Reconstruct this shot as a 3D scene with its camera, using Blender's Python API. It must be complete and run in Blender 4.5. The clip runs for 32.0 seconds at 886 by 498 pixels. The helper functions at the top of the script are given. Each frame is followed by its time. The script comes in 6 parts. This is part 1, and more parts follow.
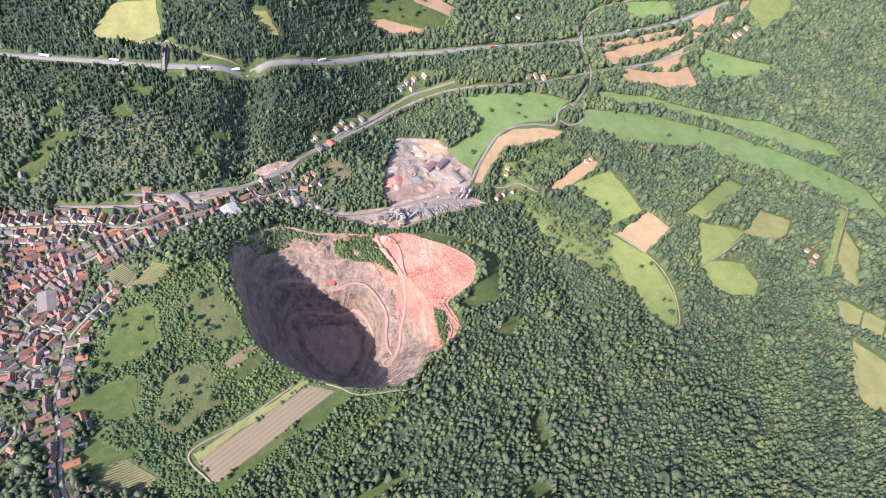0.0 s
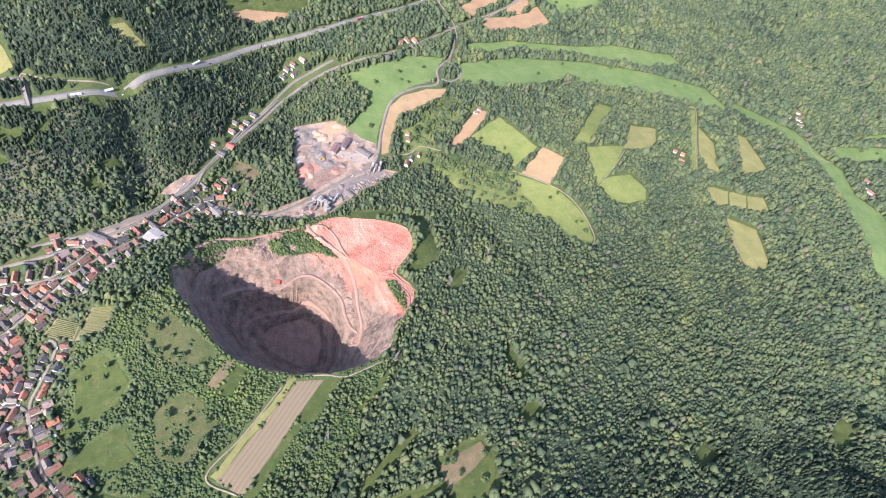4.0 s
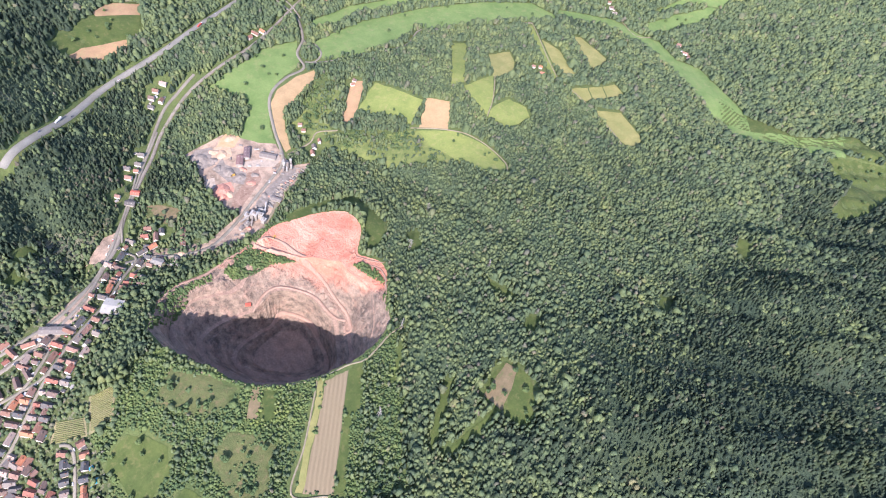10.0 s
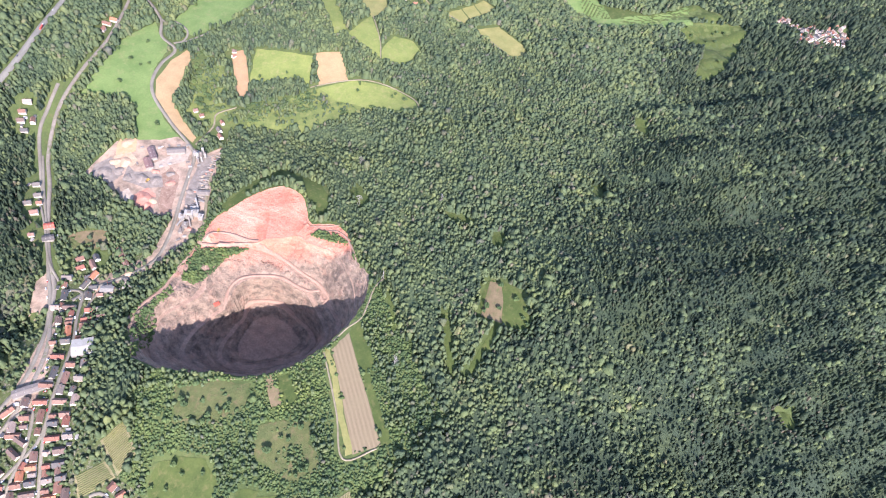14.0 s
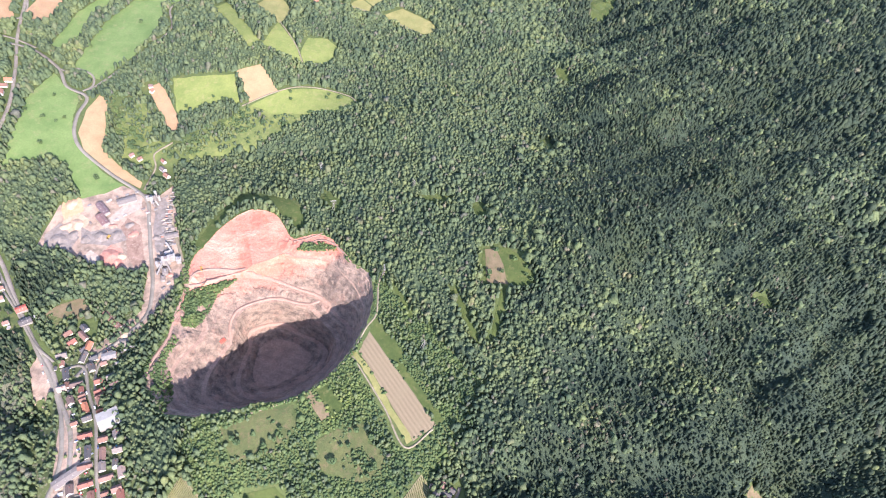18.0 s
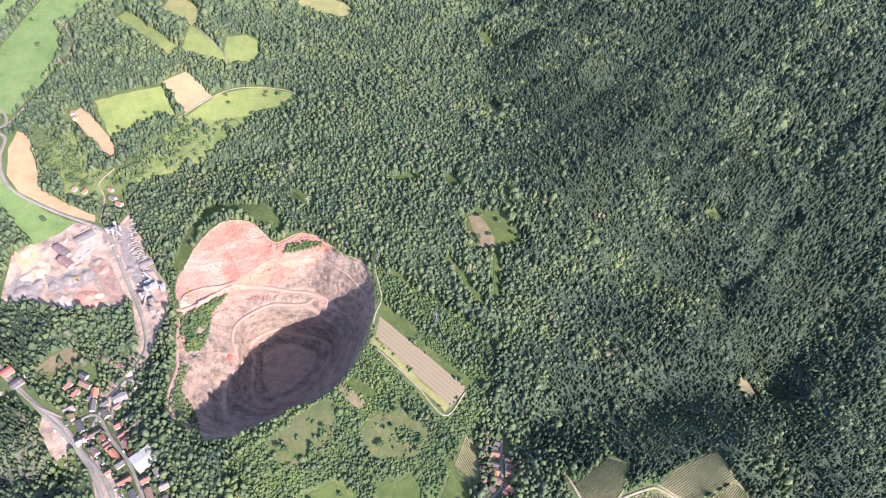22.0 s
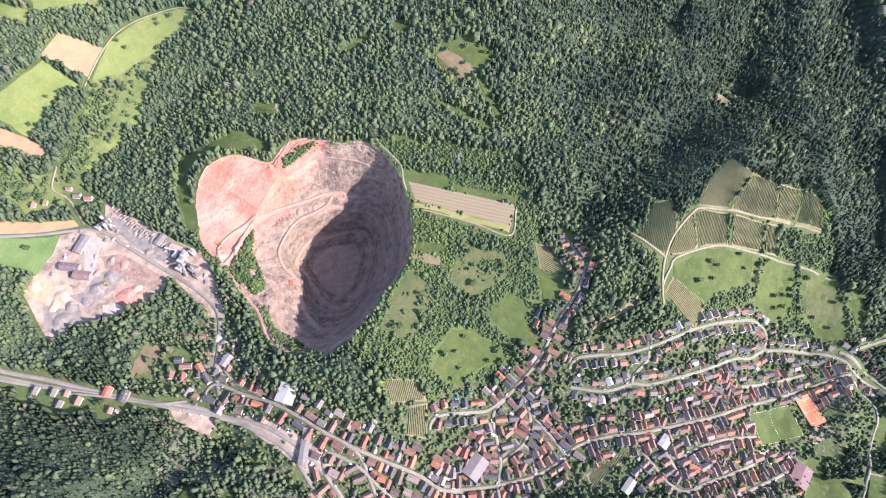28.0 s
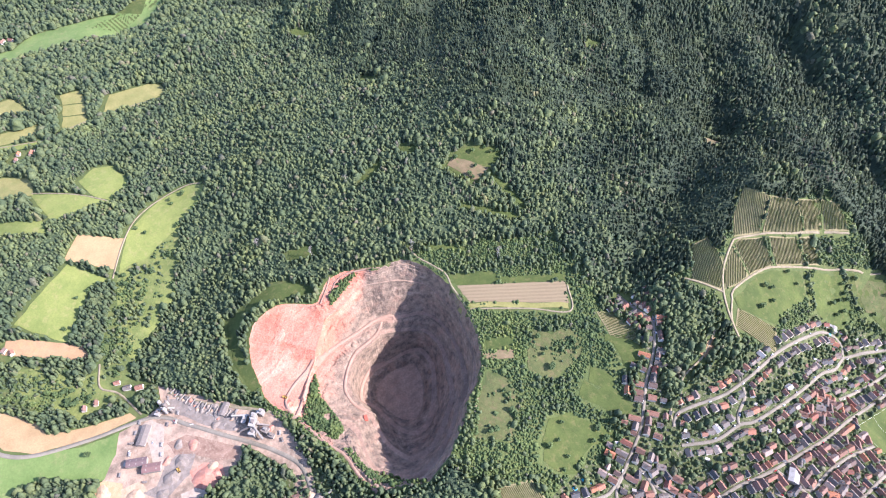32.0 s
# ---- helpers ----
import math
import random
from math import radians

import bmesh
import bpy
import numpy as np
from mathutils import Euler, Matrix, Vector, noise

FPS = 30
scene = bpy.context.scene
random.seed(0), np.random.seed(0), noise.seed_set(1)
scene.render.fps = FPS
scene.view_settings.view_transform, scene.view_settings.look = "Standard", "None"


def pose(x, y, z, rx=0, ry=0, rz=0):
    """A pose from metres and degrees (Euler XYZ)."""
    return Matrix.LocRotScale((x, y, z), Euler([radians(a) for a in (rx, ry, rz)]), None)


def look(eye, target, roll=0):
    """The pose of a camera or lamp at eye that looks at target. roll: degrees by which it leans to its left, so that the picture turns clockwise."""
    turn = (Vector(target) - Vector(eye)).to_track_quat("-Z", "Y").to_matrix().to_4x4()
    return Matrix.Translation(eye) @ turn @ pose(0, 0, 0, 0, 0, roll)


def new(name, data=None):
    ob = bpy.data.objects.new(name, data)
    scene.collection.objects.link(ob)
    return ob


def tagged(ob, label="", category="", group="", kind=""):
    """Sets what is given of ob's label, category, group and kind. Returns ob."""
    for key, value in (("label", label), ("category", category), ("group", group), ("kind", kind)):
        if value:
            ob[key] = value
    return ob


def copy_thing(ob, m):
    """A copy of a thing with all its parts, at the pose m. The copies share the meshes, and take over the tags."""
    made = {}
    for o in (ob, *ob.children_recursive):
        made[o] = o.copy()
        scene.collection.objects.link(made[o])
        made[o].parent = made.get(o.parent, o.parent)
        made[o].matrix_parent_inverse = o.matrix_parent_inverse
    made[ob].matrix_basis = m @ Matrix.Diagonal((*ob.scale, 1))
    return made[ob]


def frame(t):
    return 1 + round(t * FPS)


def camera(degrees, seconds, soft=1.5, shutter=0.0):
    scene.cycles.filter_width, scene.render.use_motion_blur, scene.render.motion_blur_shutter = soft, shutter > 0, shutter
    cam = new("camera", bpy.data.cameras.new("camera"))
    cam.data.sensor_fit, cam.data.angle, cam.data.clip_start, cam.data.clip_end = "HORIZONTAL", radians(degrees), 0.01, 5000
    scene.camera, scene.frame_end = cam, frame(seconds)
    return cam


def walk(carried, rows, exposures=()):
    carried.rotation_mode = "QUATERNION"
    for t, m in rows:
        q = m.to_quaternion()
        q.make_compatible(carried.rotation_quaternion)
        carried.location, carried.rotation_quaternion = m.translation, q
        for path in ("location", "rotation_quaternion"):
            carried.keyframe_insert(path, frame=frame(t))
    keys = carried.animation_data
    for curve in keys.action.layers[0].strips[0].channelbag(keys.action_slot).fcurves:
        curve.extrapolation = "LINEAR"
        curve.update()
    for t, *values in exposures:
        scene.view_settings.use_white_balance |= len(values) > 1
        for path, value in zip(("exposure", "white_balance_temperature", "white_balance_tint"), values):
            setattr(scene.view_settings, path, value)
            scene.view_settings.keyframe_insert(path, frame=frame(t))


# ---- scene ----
cam = camera(73.23, 32.0, soft=1.1)
PATH = [
    (0.0, -28.53, -462.42, 808.42, 35.368, -10.755, -2.059),
    (0.5, -41.75, -464.26, 811.80, 34.547, -11.563, -4.307),
    (1.0, -54.97, -466.00, 815.17, 33.984, -11.867, -7.419),
    (1.5, -68.20, -467.45, 818.50, 33.605, -12.050, -10.512),
    (2.0, -81.48, -468.46, 821.78, 33.564, -11.834, -14.289),
    (2.5, -94.80, -468.85, 825.01, 33.419, -12.562, -16.391),
    (4.5, -148.24, -467.35, 837.54, 36.166, -12.179, -22.836),
    (5.0, -161.53, -465.95, 840.44, 36.480, -12.160, -25.640),
    (5.5, -174.75, -463.55, 843.05, 35.970, -12.319, -27.665),
    (6.0, -187.93, -460.19, 845.38, 34.591, -9.898, -28.210),
    (6.5, -201.12, -456.02, 847.44, 35.031, -10.532, -28.433),
    (7.0, -214.36, -451.16, 849.31, 36.169, -9.958, -30.726),
    (7.5, -227.65, -445.66, 851.03, 36.302, -9.950, -32.982),
    (8.0, -240.95, -439.52, 852.63, 37.056, -10.293, -35.726),
    (8.5, -254.19, -432.70, 854.11, 37.326, -10.679, -38.506),
    (9.0, -267.34, -425.17, 855.44, 37.553, -10.959, -41.314),
    (9.5, -280.35, -416.89, 856.59, 37.277, -10.878, -43.898),
    (10.0, -293.20, -407.83, 857.52, 36.641, -11.742, -45.568),
    (10.5, -305.83, -398.01, 858.21, 36.363, -11.901, -48.238),
    (11.0, -318.22, -387.49, 858.65, 36.044, -12.287, -50.528),
    (11.5, -330.32, -376.35, 858.91, 35.827, -12.439, -53.136),
    (12.0, -342.09, -364.63, 858.97, 35.579, -12.545, -55.630),
    (12.5, -353.50, -352.36, 858.88, 35.158, -12.789, -57.633),
    (13.0, -364.52, -339.59, 858.69, 34.861, -12.716, -60.224),
    (13.5, -375.08, -326.37, 858.48, 34.875, -12.398, -62.850),
    (14.0, -385.07, -312.77, 858.32, 35.090, -11.961, -65.615),
    (14.5, -394.35, -298.84, 858.25, 35.438, -12.116, -67.556),
    (15.0, -402.79, -284.60, 858.32, 35.788, -12.341, -69.350),
    (15.5, -410.27, -270.03, 858.55, 36.127, -12.451, -71.280),
    (17.5, -436.09, -210.33, 859.92, 36.631, -10.665, -80.803),
    (18.0, -441.52, -195.02, 860.17, 36.620, -10.597, -82.579),
    (18.5, -446.01, -179.33, 860.33, 36.696, -10.856, -83.989),
    (19.0, -449.68, -163.31, 860.42, 37.019, -11.034, -85.756),
    (19.5, -452.67, -147.00, 860.47, 37.333, -11.258, -87.522),
    (20.0, -455.10, -130.48, 860.50, 37.727, -11.334, -89.562),
    (20.5, -457.03, -113.80, 860.51, 37.894, -11.505, -91.276),
    (21.0, -458.50, -97.02, 860.52, 37.622, -11.739, -92.805),
    (21.5, -459.48, -80.23, 860.52, 37.280, -11.595, -94.830),
    (22.0, -459.92, -63.48, 860.49, 36.758, -11.204, -97.090),
    (22.5, -459.72, -46.85, 860.42, 36.070, -10.994, -99.006),
    (23.0, -458.82, -30.36, 860.26, 33.669, -10.810, -100.347),
    (23.5, -457.17, -14.04, 860.03, 28.998, -9.716, -101.271),
    (24.0, -454.82, 2.13, 859.82, 26.745, -9.084, -102.701),
    (24.5, -451.79, 18.15, 859.66, 24.899, -9.054, -104.763),
    (25.0, -448.12, 33.99, 859.54, 25.815, -8.687, -106.932),
    (25.5, -443.79, 49.60, 859.36, 27.010, -7.817, -108.401),
    (27.5, -423.75, 110.90, 857.91, 26.229, -6.162, -120.698),
    (28.0, -418.14, 125.77, 857.07, 26.505, -5.857, -124.093),
    (28.5, -411.95, 140.20, 855.80, 28.318, -6.328, -128.110),
    (29.0, -405.23, 154.26, 854.19, 29.810, -7.686, -131.024),
    (29.5, -398.00, 167.99, 852.22, 30.723, -7.862, -132.734),
    (30.0, -390.34, 181.42, 849.95, 31.782, -5.566, -133.604),
    (30.5, -382.34, 194.63, 847.42, 32.028, -3.618, -134.331),
    (31.0, -374.10, 207.70, 844.75, 33.295, -2.019, -135.544),
    (31.5, -365.74, 220.68, 842.01, 34.450, -1.374, -136.835),
    (32.0, -357.33, 233.65, 839.27, 38.666, -0.111, -137.963),
]
walk(cam, [(t, pose(*row)) for t, *row in PATH], [(0.0, 1.41, 6020, 22), (9.0, 1.50, 5980, 22), (20.0, 1.76, 6010, 23.5), (32.0, 1.70, 5970, 23.5)])

# ---- sky, sun ----
SUN_AZ, SUN_EL = radians(213.0), radians(37.0)
SUN_WAY = Vector((math.cos(SUN_AZ) * math.cos(SUN_EL), math.sin(SUN_AZ) * math.cos(SUN_EL), math.sin(SUN_EL)))
world = bpy.data.worlds.new("sky")
scene.world = world
world.use_nodes = True
wn = world.node_tree
sky = wn.nodes.new("ShaderNodeTexSky")
sky.sky_type, sky.sun_disc = "NISHITA", False
sky.sun_elevation, sky.sun_rotation = SUN_EL, math.atan2(SUN_WAY.x, SUN_WAY.y)
sky.air_density, sky.dust_density, sky.altitude = 1.0, 1.5, 700
wn.nodes["Background"].inputs["Strength"].default_value = 0.15
wn.links.new(sky.outputs[0], wn.nodes["Background"].inputs["Color"])
sun_data = bpy.data.lights.new("sun", "SUN")
sun_data.energy, sun_data.angle, sun_data.color = 4.1, radians(0.55), (1.0, 0.94, 0.85)
sun = new("sun", sun_data)
sun.matrix_world = look((0, 0, 900), Vector((0, 0, 900)) - SUN_WAY)


# ---- materials ----
def material(name, rough=0.9, metal=0.0):
    m = bpy.data.materials.new(name)
    m.use_nodes = True
    b = m.node_tree.nodes["Principled BSDF"]
    b.inputs["Roughness"].default_value, b.inputs["Metallic"].default_value = rough, metal
    b.inputs["Specular IOR Level"].default_value = 0.25
    return m, m.node_tree, b


def node(tree, kind, **values):
    n = tree.nodes.new(kind)
    for key, value in values.items():
        n.inputs[key.replace("_", " ")].default_value = value
    return n


def noise_of(tree, size, detail=4.0, rough=0.6, stretch=None):
    """A noise of the given grain in metres, in world places."""
    geo = tree.nodes.new("ShaderNodeNewGeometry")
    n = node(tree, "ShaderNodeTexNoise", Scale=1.0 / size, Detail=detail, Roughness=rough)
    if stretch:
        mp = tree.nodes.new("ShaderNodeMapping")
        mp.inputs["Rotation"].default_value = (0, 0, stretch[0])
        mp.inputs["Scale"].default_value = (stretch[1], stretch[2], 1)
        tree.links.new(geo.outputs["Position"], mp.inputs["Vector"])
        tree.links.new(mp.outputs[0], n.inputs["Vector"])
    else:
        tree.links.new(geo.outputs["Position"], n.inputs["Vector"])
    return n.outputs["Fac"]


def ramp(tree, fac, stops, sharp=False):
    r = tree.nodes.new("ShaderNodeValToRGB")
    r.color_ramp.interpolation = "CONSTANT" if sharp else "LINEAR"
    e = r.color_ramp.elements
    while len(e) < len(stops):
        e.new(0.5)
    for el, (at, c) in zip(e, stops):
        el.position, el.color = at, (*c, 1)
    tree.links.new(fac, r.inputs[0])
    return r.outputs[0]


def mix(tree, fac, a, b, kind="MIX"):
    m = tree.nodes.new("ShaderNodeMixRGB")
    m.blend_type = kind
    for v, k in ((fac, 0), (a, 1), (b, 2)):
        if isinstance(v, bpy.types.NodeSocket):
            tree.links.new(v, m.inputs[k])
        else:
            m.inputs[k].default_value = v if k == 0 else (*v, 1)
    return m.outputs[0]


def bump(tree, b, fac, height, size):
    n = node(tree, "ShaderNodeBump", Strength=height, Distance=size)
    tree.links.new(fac, n.inputs["Height"])
    tree.links.new(n.outputs[0], b.inputs["Normal"])


def ground_like(name, dark, light, third=None, big=60.0, small=4.0, rough=0.95, relief=0.5):
    """Earth, grass or gravel: two scales of patches and a fine relief."""
    m, t, b = material(name, rough)
    c = ramp(t, noise_of(t, big, 5, 0.62), [(0.36, dark), (0.64, light)])
    if third:
        c = mix(t, ramp(t, noise_of(t, big * 0.37, 6, 0.7), [(0.52, (0, 0, 0)), (0.68, (1, 1, 1))]), c, third)
    fine = noise_of(t, small, 6, 0.7)
    c = mix(t, 0.55, c, ramp(t, fine, [(0.25, (0.45, 0.45, 0.45)), (0.75, (1.0, 1.0, 1.0))]), "MULTIPLY")
    t.links.new(c, b.inputs["Base Color"])
    bump(t, b, fine, relief, small * 0.4)
    return m


def object_varied(name, stops, rough=0.85, grain=0.6, grime=0.35):
    """One of several real colours by the object, with grain and grime."""
    m, t, b = material(name, rough)
    info = t.nodes.new("ShaderNodeObjectInfo")
    c = ramp(t, info.outputs["Random"], stops, True)
    g = noise_of(t, grain, 3)
    c = mix(t, grime, c, ramp(t, g, [(0.3, (0.4, 0.38, 0.36)), (0.7, (1, 1, 1))]), "MULTIPLY")
    g2 = noise_of(t, 6.0, 3)
    c = mix(t, 0.35, c, ramp(t, g2, [(0.3, (0.55, 0.55, 0.55)), (0.7, (1, 1, 1))]), "MULTIPLY")
    t.links.new(c, b.inputs["Base Color"])
    return m


def leafy(name, stops, spots=1.7, rough=0.75):
    """Foliage: each crown of its own green, with shade in the gaps and light on the tips put into the colour."""
    m, t, b = material(name, rough)
    geo = t.nodes.new("ShaderNodeNewGeometry")
    c = ramp(t, geo.outputs["Random Per Island"], stops)
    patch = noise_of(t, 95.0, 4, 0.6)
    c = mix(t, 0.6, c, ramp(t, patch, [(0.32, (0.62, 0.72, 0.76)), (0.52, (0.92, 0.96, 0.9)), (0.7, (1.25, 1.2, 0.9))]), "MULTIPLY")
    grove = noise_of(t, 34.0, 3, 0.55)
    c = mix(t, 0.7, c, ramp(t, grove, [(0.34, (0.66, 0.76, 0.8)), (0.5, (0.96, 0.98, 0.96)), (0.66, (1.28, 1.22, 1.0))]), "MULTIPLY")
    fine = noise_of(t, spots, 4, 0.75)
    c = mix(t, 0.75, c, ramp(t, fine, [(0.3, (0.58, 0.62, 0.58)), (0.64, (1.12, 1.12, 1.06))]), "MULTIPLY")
    t.links.new(c, b.inputs["Base Color"])
    bump(t, b, fine, 0.6, 1.2)
    # thin leaves let some of the light through
    thin_leaf = t.nodes.new("ShaderNodeBsdfTranslucent")
    t.links.new(c, thin_leaf.inputs["Color"])
    both = t.nodes.new("ShaderNodeMixShader")
    both.inputs[0].default_value = 0.22
    t.links.new(b.outputs[0], both.inputs[1])
    t.links.new(thin_leaf.outputs[0], both.inputs[2])
    t.links.new(both.outputs[0], t.nodes["Material Output"].inputs["Surface"])
    return m


def striped(name, a, b_, angle, period, third=None):
    """Drilled or mown rows with uneven lines."""
    m, t, b = material(name, 0.95)
    geo = t.nodes.new("ShaderNodeNewGeometry")
    mp = t.nodes.new("ShaderNodeMapping")
    mp.inputs["Rotation"].default_value = (0, 0, angle)
    t.links.new(geo.outputs["Position"], mp.inputs["Vector"])
    w = node(t, "ShaderNodeTexWave", Scale=0.314 / period, Distortion=1.2, Detail=3.0, Detail_Scale=0.6)
    t.links.new(mp.outputs[0], w.inputs["Vector"])
    c = ramp(t, w.outputs["Fac"], [(0.25, a), (0.75, b_)])
    n = noise_of(t, 28.0, 5, 0.65)
    c = mix(t, ramp(t, n, [(0.45, (0, 0, 0)), (0.7, (0.6, 0.6, 0.6))]), c, third or [0.5 * (p + q) for p, q in zip(a, b_)])
    fine = noise_of(t, 1.6, 4, 0.7)
    c = mix(t, 0.4, c, ramp(t, fine, [(0.3, (0.5, 0.5, 0.5)), (0.7, (1, 1, 1))]), "MULTIPLY")
    t.links.new(c, b.inputs["Base Color"])
    bump(t, b, w.outputs["Fac"], 0.5, 0.4)
    return m


M_GROUND = ground_like("rough grassland", (0.066, 0.092, 0.03), (0.1, 0.126, 0.041), (0.128, 0.13, 0.05), 40, 5)
M_MEADOW = ground_like("bright meadow", (0.11, 0.17, 0.05), (0.16, 0.22, 0.07), (0.185, 0.21, 0.08), 45, 3, relief=0.25)
M_GRASS = ground_like("mown grass", (0.052, 0.076, 0.02), (0.082, 0.105, 0.028), (0.114, 0.116, 0.04), 22, 3, relief=0.25)
M_PASTURE = ground_like("grazed pasture", (0.062, 0.088, 0.022), (0.09, 0.115, 0.03), (0.115, 0.12, 0.04), 16, 2.5, relief=0.25)
M_ORCHARD = ground_like("orchard grass", (0.1, 0.13, 0.04), (0.165, 0.188, 0.056), (0.19, 0.19, 0.072), 24, 4, relief=0.3)
M_LEY = ground_like("yellow-green ley", (0.15, 0.185, 0.05), (0.205, 0.23, 0.066), (0.235, 0.23, 0.085), 34, 3, relief=0.25)
M_DRY = ground_like("dry grass", (0.2, 0.195, 0.066), (0.275, 0.245, 0.092), (0.2, 0.21, 0.07), 30, 3, relief=0.25)
M_RIMGRASS = ground_like("thin rim grass", (0.076, 0.094, 0.033), (0.115, 0.122, 0.045), (0.15, 0.118, 0.06), 20, 4)
M_TAN = ground_like("ripe stubble", (0.31, 0.21, 0.11), (0.39, 0.265, 0.14), (0.34, 0.245, 0.13), 24, 2, relief=0.3)
M_TANRED = ground_like("reddish bare soil", (0.29, 0.18, 0.1), (0.37, 0.235, 0.13), (0.31, 0.24, 0.115), 30, 2, relief=0.3)
M_BROWN = ground_like("brown fallow", (0.15, 0.115, 0.062), (0.21, 0.155, 0.088), (0.125, 0.128, 0.052), 18, 2, relief=0.3)
M_PLOUGH = striped("drilled stubble", (0.19, 0.146, 0.088), (0.228, 0.174, 0.106), radians(-133.4), 5.5, (0.21, 0.165, 0.098))
M_VINESOIL = ground_like("vineyard soil", (0.19, 0.165, 0.085), (0.25, 0.21, 0.115), (0.16, 0.165, 0.07), 18, 2)
M_VINE = leafy("vine leaves", [(0.0, (0.135, 0.15, 0.055)), (1.0, (0.185, 0.19, 0.074))], 1.2)
M_ROAD = ground_like("worn asphalt", (0.175, 0.154, 0.122), (0.25, 0.22, 0.175), None, 30, 2, 0.9, 0.15)
M_MOTORWAY = ground_like("pale asphalt", (0.19, 0.18, 0.155), (0.25, 0.235, 0.205), None, 40, 2, 0.9, 0.1)
M_PATH = ground_like("gravel track", (0.21, 0.175, 0.115), (0.29, 0.24, 0.165), (0.17, 0.165, 0.08), 14, 2, 0.95, 0.2)
M_HAUL = ground_like("haul road dust", (0.28, 0.175, 0.13), (0.36, 0.235, 0.175), None, 30, 3, 0.95, 0.2)
M_RAIL = ground_like("railway ballast", (0.2, 0.17, 0.14), (0.27, 0.23, 0.19), (0.15, 0.16, 0.08), 20, 2)
M_YARD = ground_like("dusty yard", (0.19, 0.14, 0.105), (0.44, 0.31, 0.225), (0.36, 0.285, 0.215), 20, 3)
M_TOWN = ground_like("village gardens", (0.045, 0.062, 0.024), (0.09, 0.108, 0.038), (0.23, 0.195, 0.15), 12, 2.5)
M_COURT = ground_like("clay court", (0.5, 0.17, 0.08), (0.57, 0.21, 0.1), None, 14, 2, 0.9, 0.1)
M_WHITE, _t, _b = material("white line paint", 0.8)
_b.inputs["Base Color"].default_value = (0.7, 0.7, 0.68, 1)
M_ROOF = object_varied("roof tiles", [(0.0, (0.2, 0.112, 0.085)), (0.14, (0.27, 0.14, 0.102)), (0.28, (0.15, 0.104, 0.09)), (0.4, (0.115, 0.103, 0.098)), (0.5, (0.235, 0.14, 0.112)), (0.62, (0.4, 0.165, 0.095)), (0.7, (0.2, 0.168, 0.15)), (0.8, (0.09, 0.086, 0.088)), (0.87, (0.31, 0.235, 0.2)), (0.93, (0.25, 0.105, 0.078))], grime=0.5)
M_ROOFGREY = object_varied("grey roof tiles", [(0.0, (0.155, 0.136, 0.125)), (0.2, (0.105, 0.1, 0.098)), (0.38, (0.2, 0.158, 0.138)), (0.52, (0.36, 0.16, 0.105)), (0.62, (0.29, 0.245, 0.215)), (0.74, (0.22, 0.115, 0.085)), (0.86, (0.085, 0.084, 0.088)), (0.95, (0.42, 0.4, 0.38))], grime=0.5)
M_WALL = object_varied("rendered wall", [(0.0, (0.62, 0.57, 0.5)), (0.25, (0.7, 0.67, 0.62)), (0.5, (0.55, 0.46, 0.36)), (0.7, (0.66, 0.59, 0.48)), (0.85, (0.5, 0.43, 0.39))], grime=0.2)
M_BRICK = object_varied("chimney brick", [(0.0, (0.25, 0.11, 0.08)), (0.5, (0.3, 0.2, 0.15))])
M_METAL = object_varied("weathered sheet metal", [(0.0, (0.34, 0.32, 0.3)), (0.25, (0.24, 0.22, 0.2)), (0.5, (0.33, 0.31, 0.28)), (0.7, (0.2, 0.17, 0.15))], 0.6)
M_CONCRETE = ground_like("pale concrete", (0.23, 0.205, 0.18), (0.31, 0.28, 0.245), None, 6, 0.6, 0.9, 0.1)
M_BARK, _t, _b = material("bark", 0.95)
_t.links.new(ramp(_t, noise_of(_t, 0.5), [(0.3, (0.05, 0.035, 0.025)), (0.7, (0.12, 0.09, 0.065))]), _b.inputs["Base Color"])
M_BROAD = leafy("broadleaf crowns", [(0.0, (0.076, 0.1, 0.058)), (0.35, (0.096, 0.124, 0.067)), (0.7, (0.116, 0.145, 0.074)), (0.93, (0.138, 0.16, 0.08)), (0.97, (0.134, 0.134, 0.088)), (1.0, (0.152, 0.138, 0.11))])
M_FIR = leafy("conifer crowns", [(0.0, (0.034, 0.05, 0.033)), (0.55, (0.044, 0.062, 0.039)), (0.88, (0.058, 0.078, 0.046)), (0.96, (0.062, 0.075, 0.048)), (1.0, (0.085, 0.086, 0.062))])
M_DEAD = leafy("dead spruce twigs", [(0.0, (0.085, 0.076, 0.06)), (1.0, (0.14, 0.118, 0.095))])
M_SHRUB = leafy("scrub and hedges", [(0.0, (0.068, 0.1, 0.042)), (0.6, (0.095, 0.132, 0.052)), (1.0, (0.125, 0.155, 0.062))])


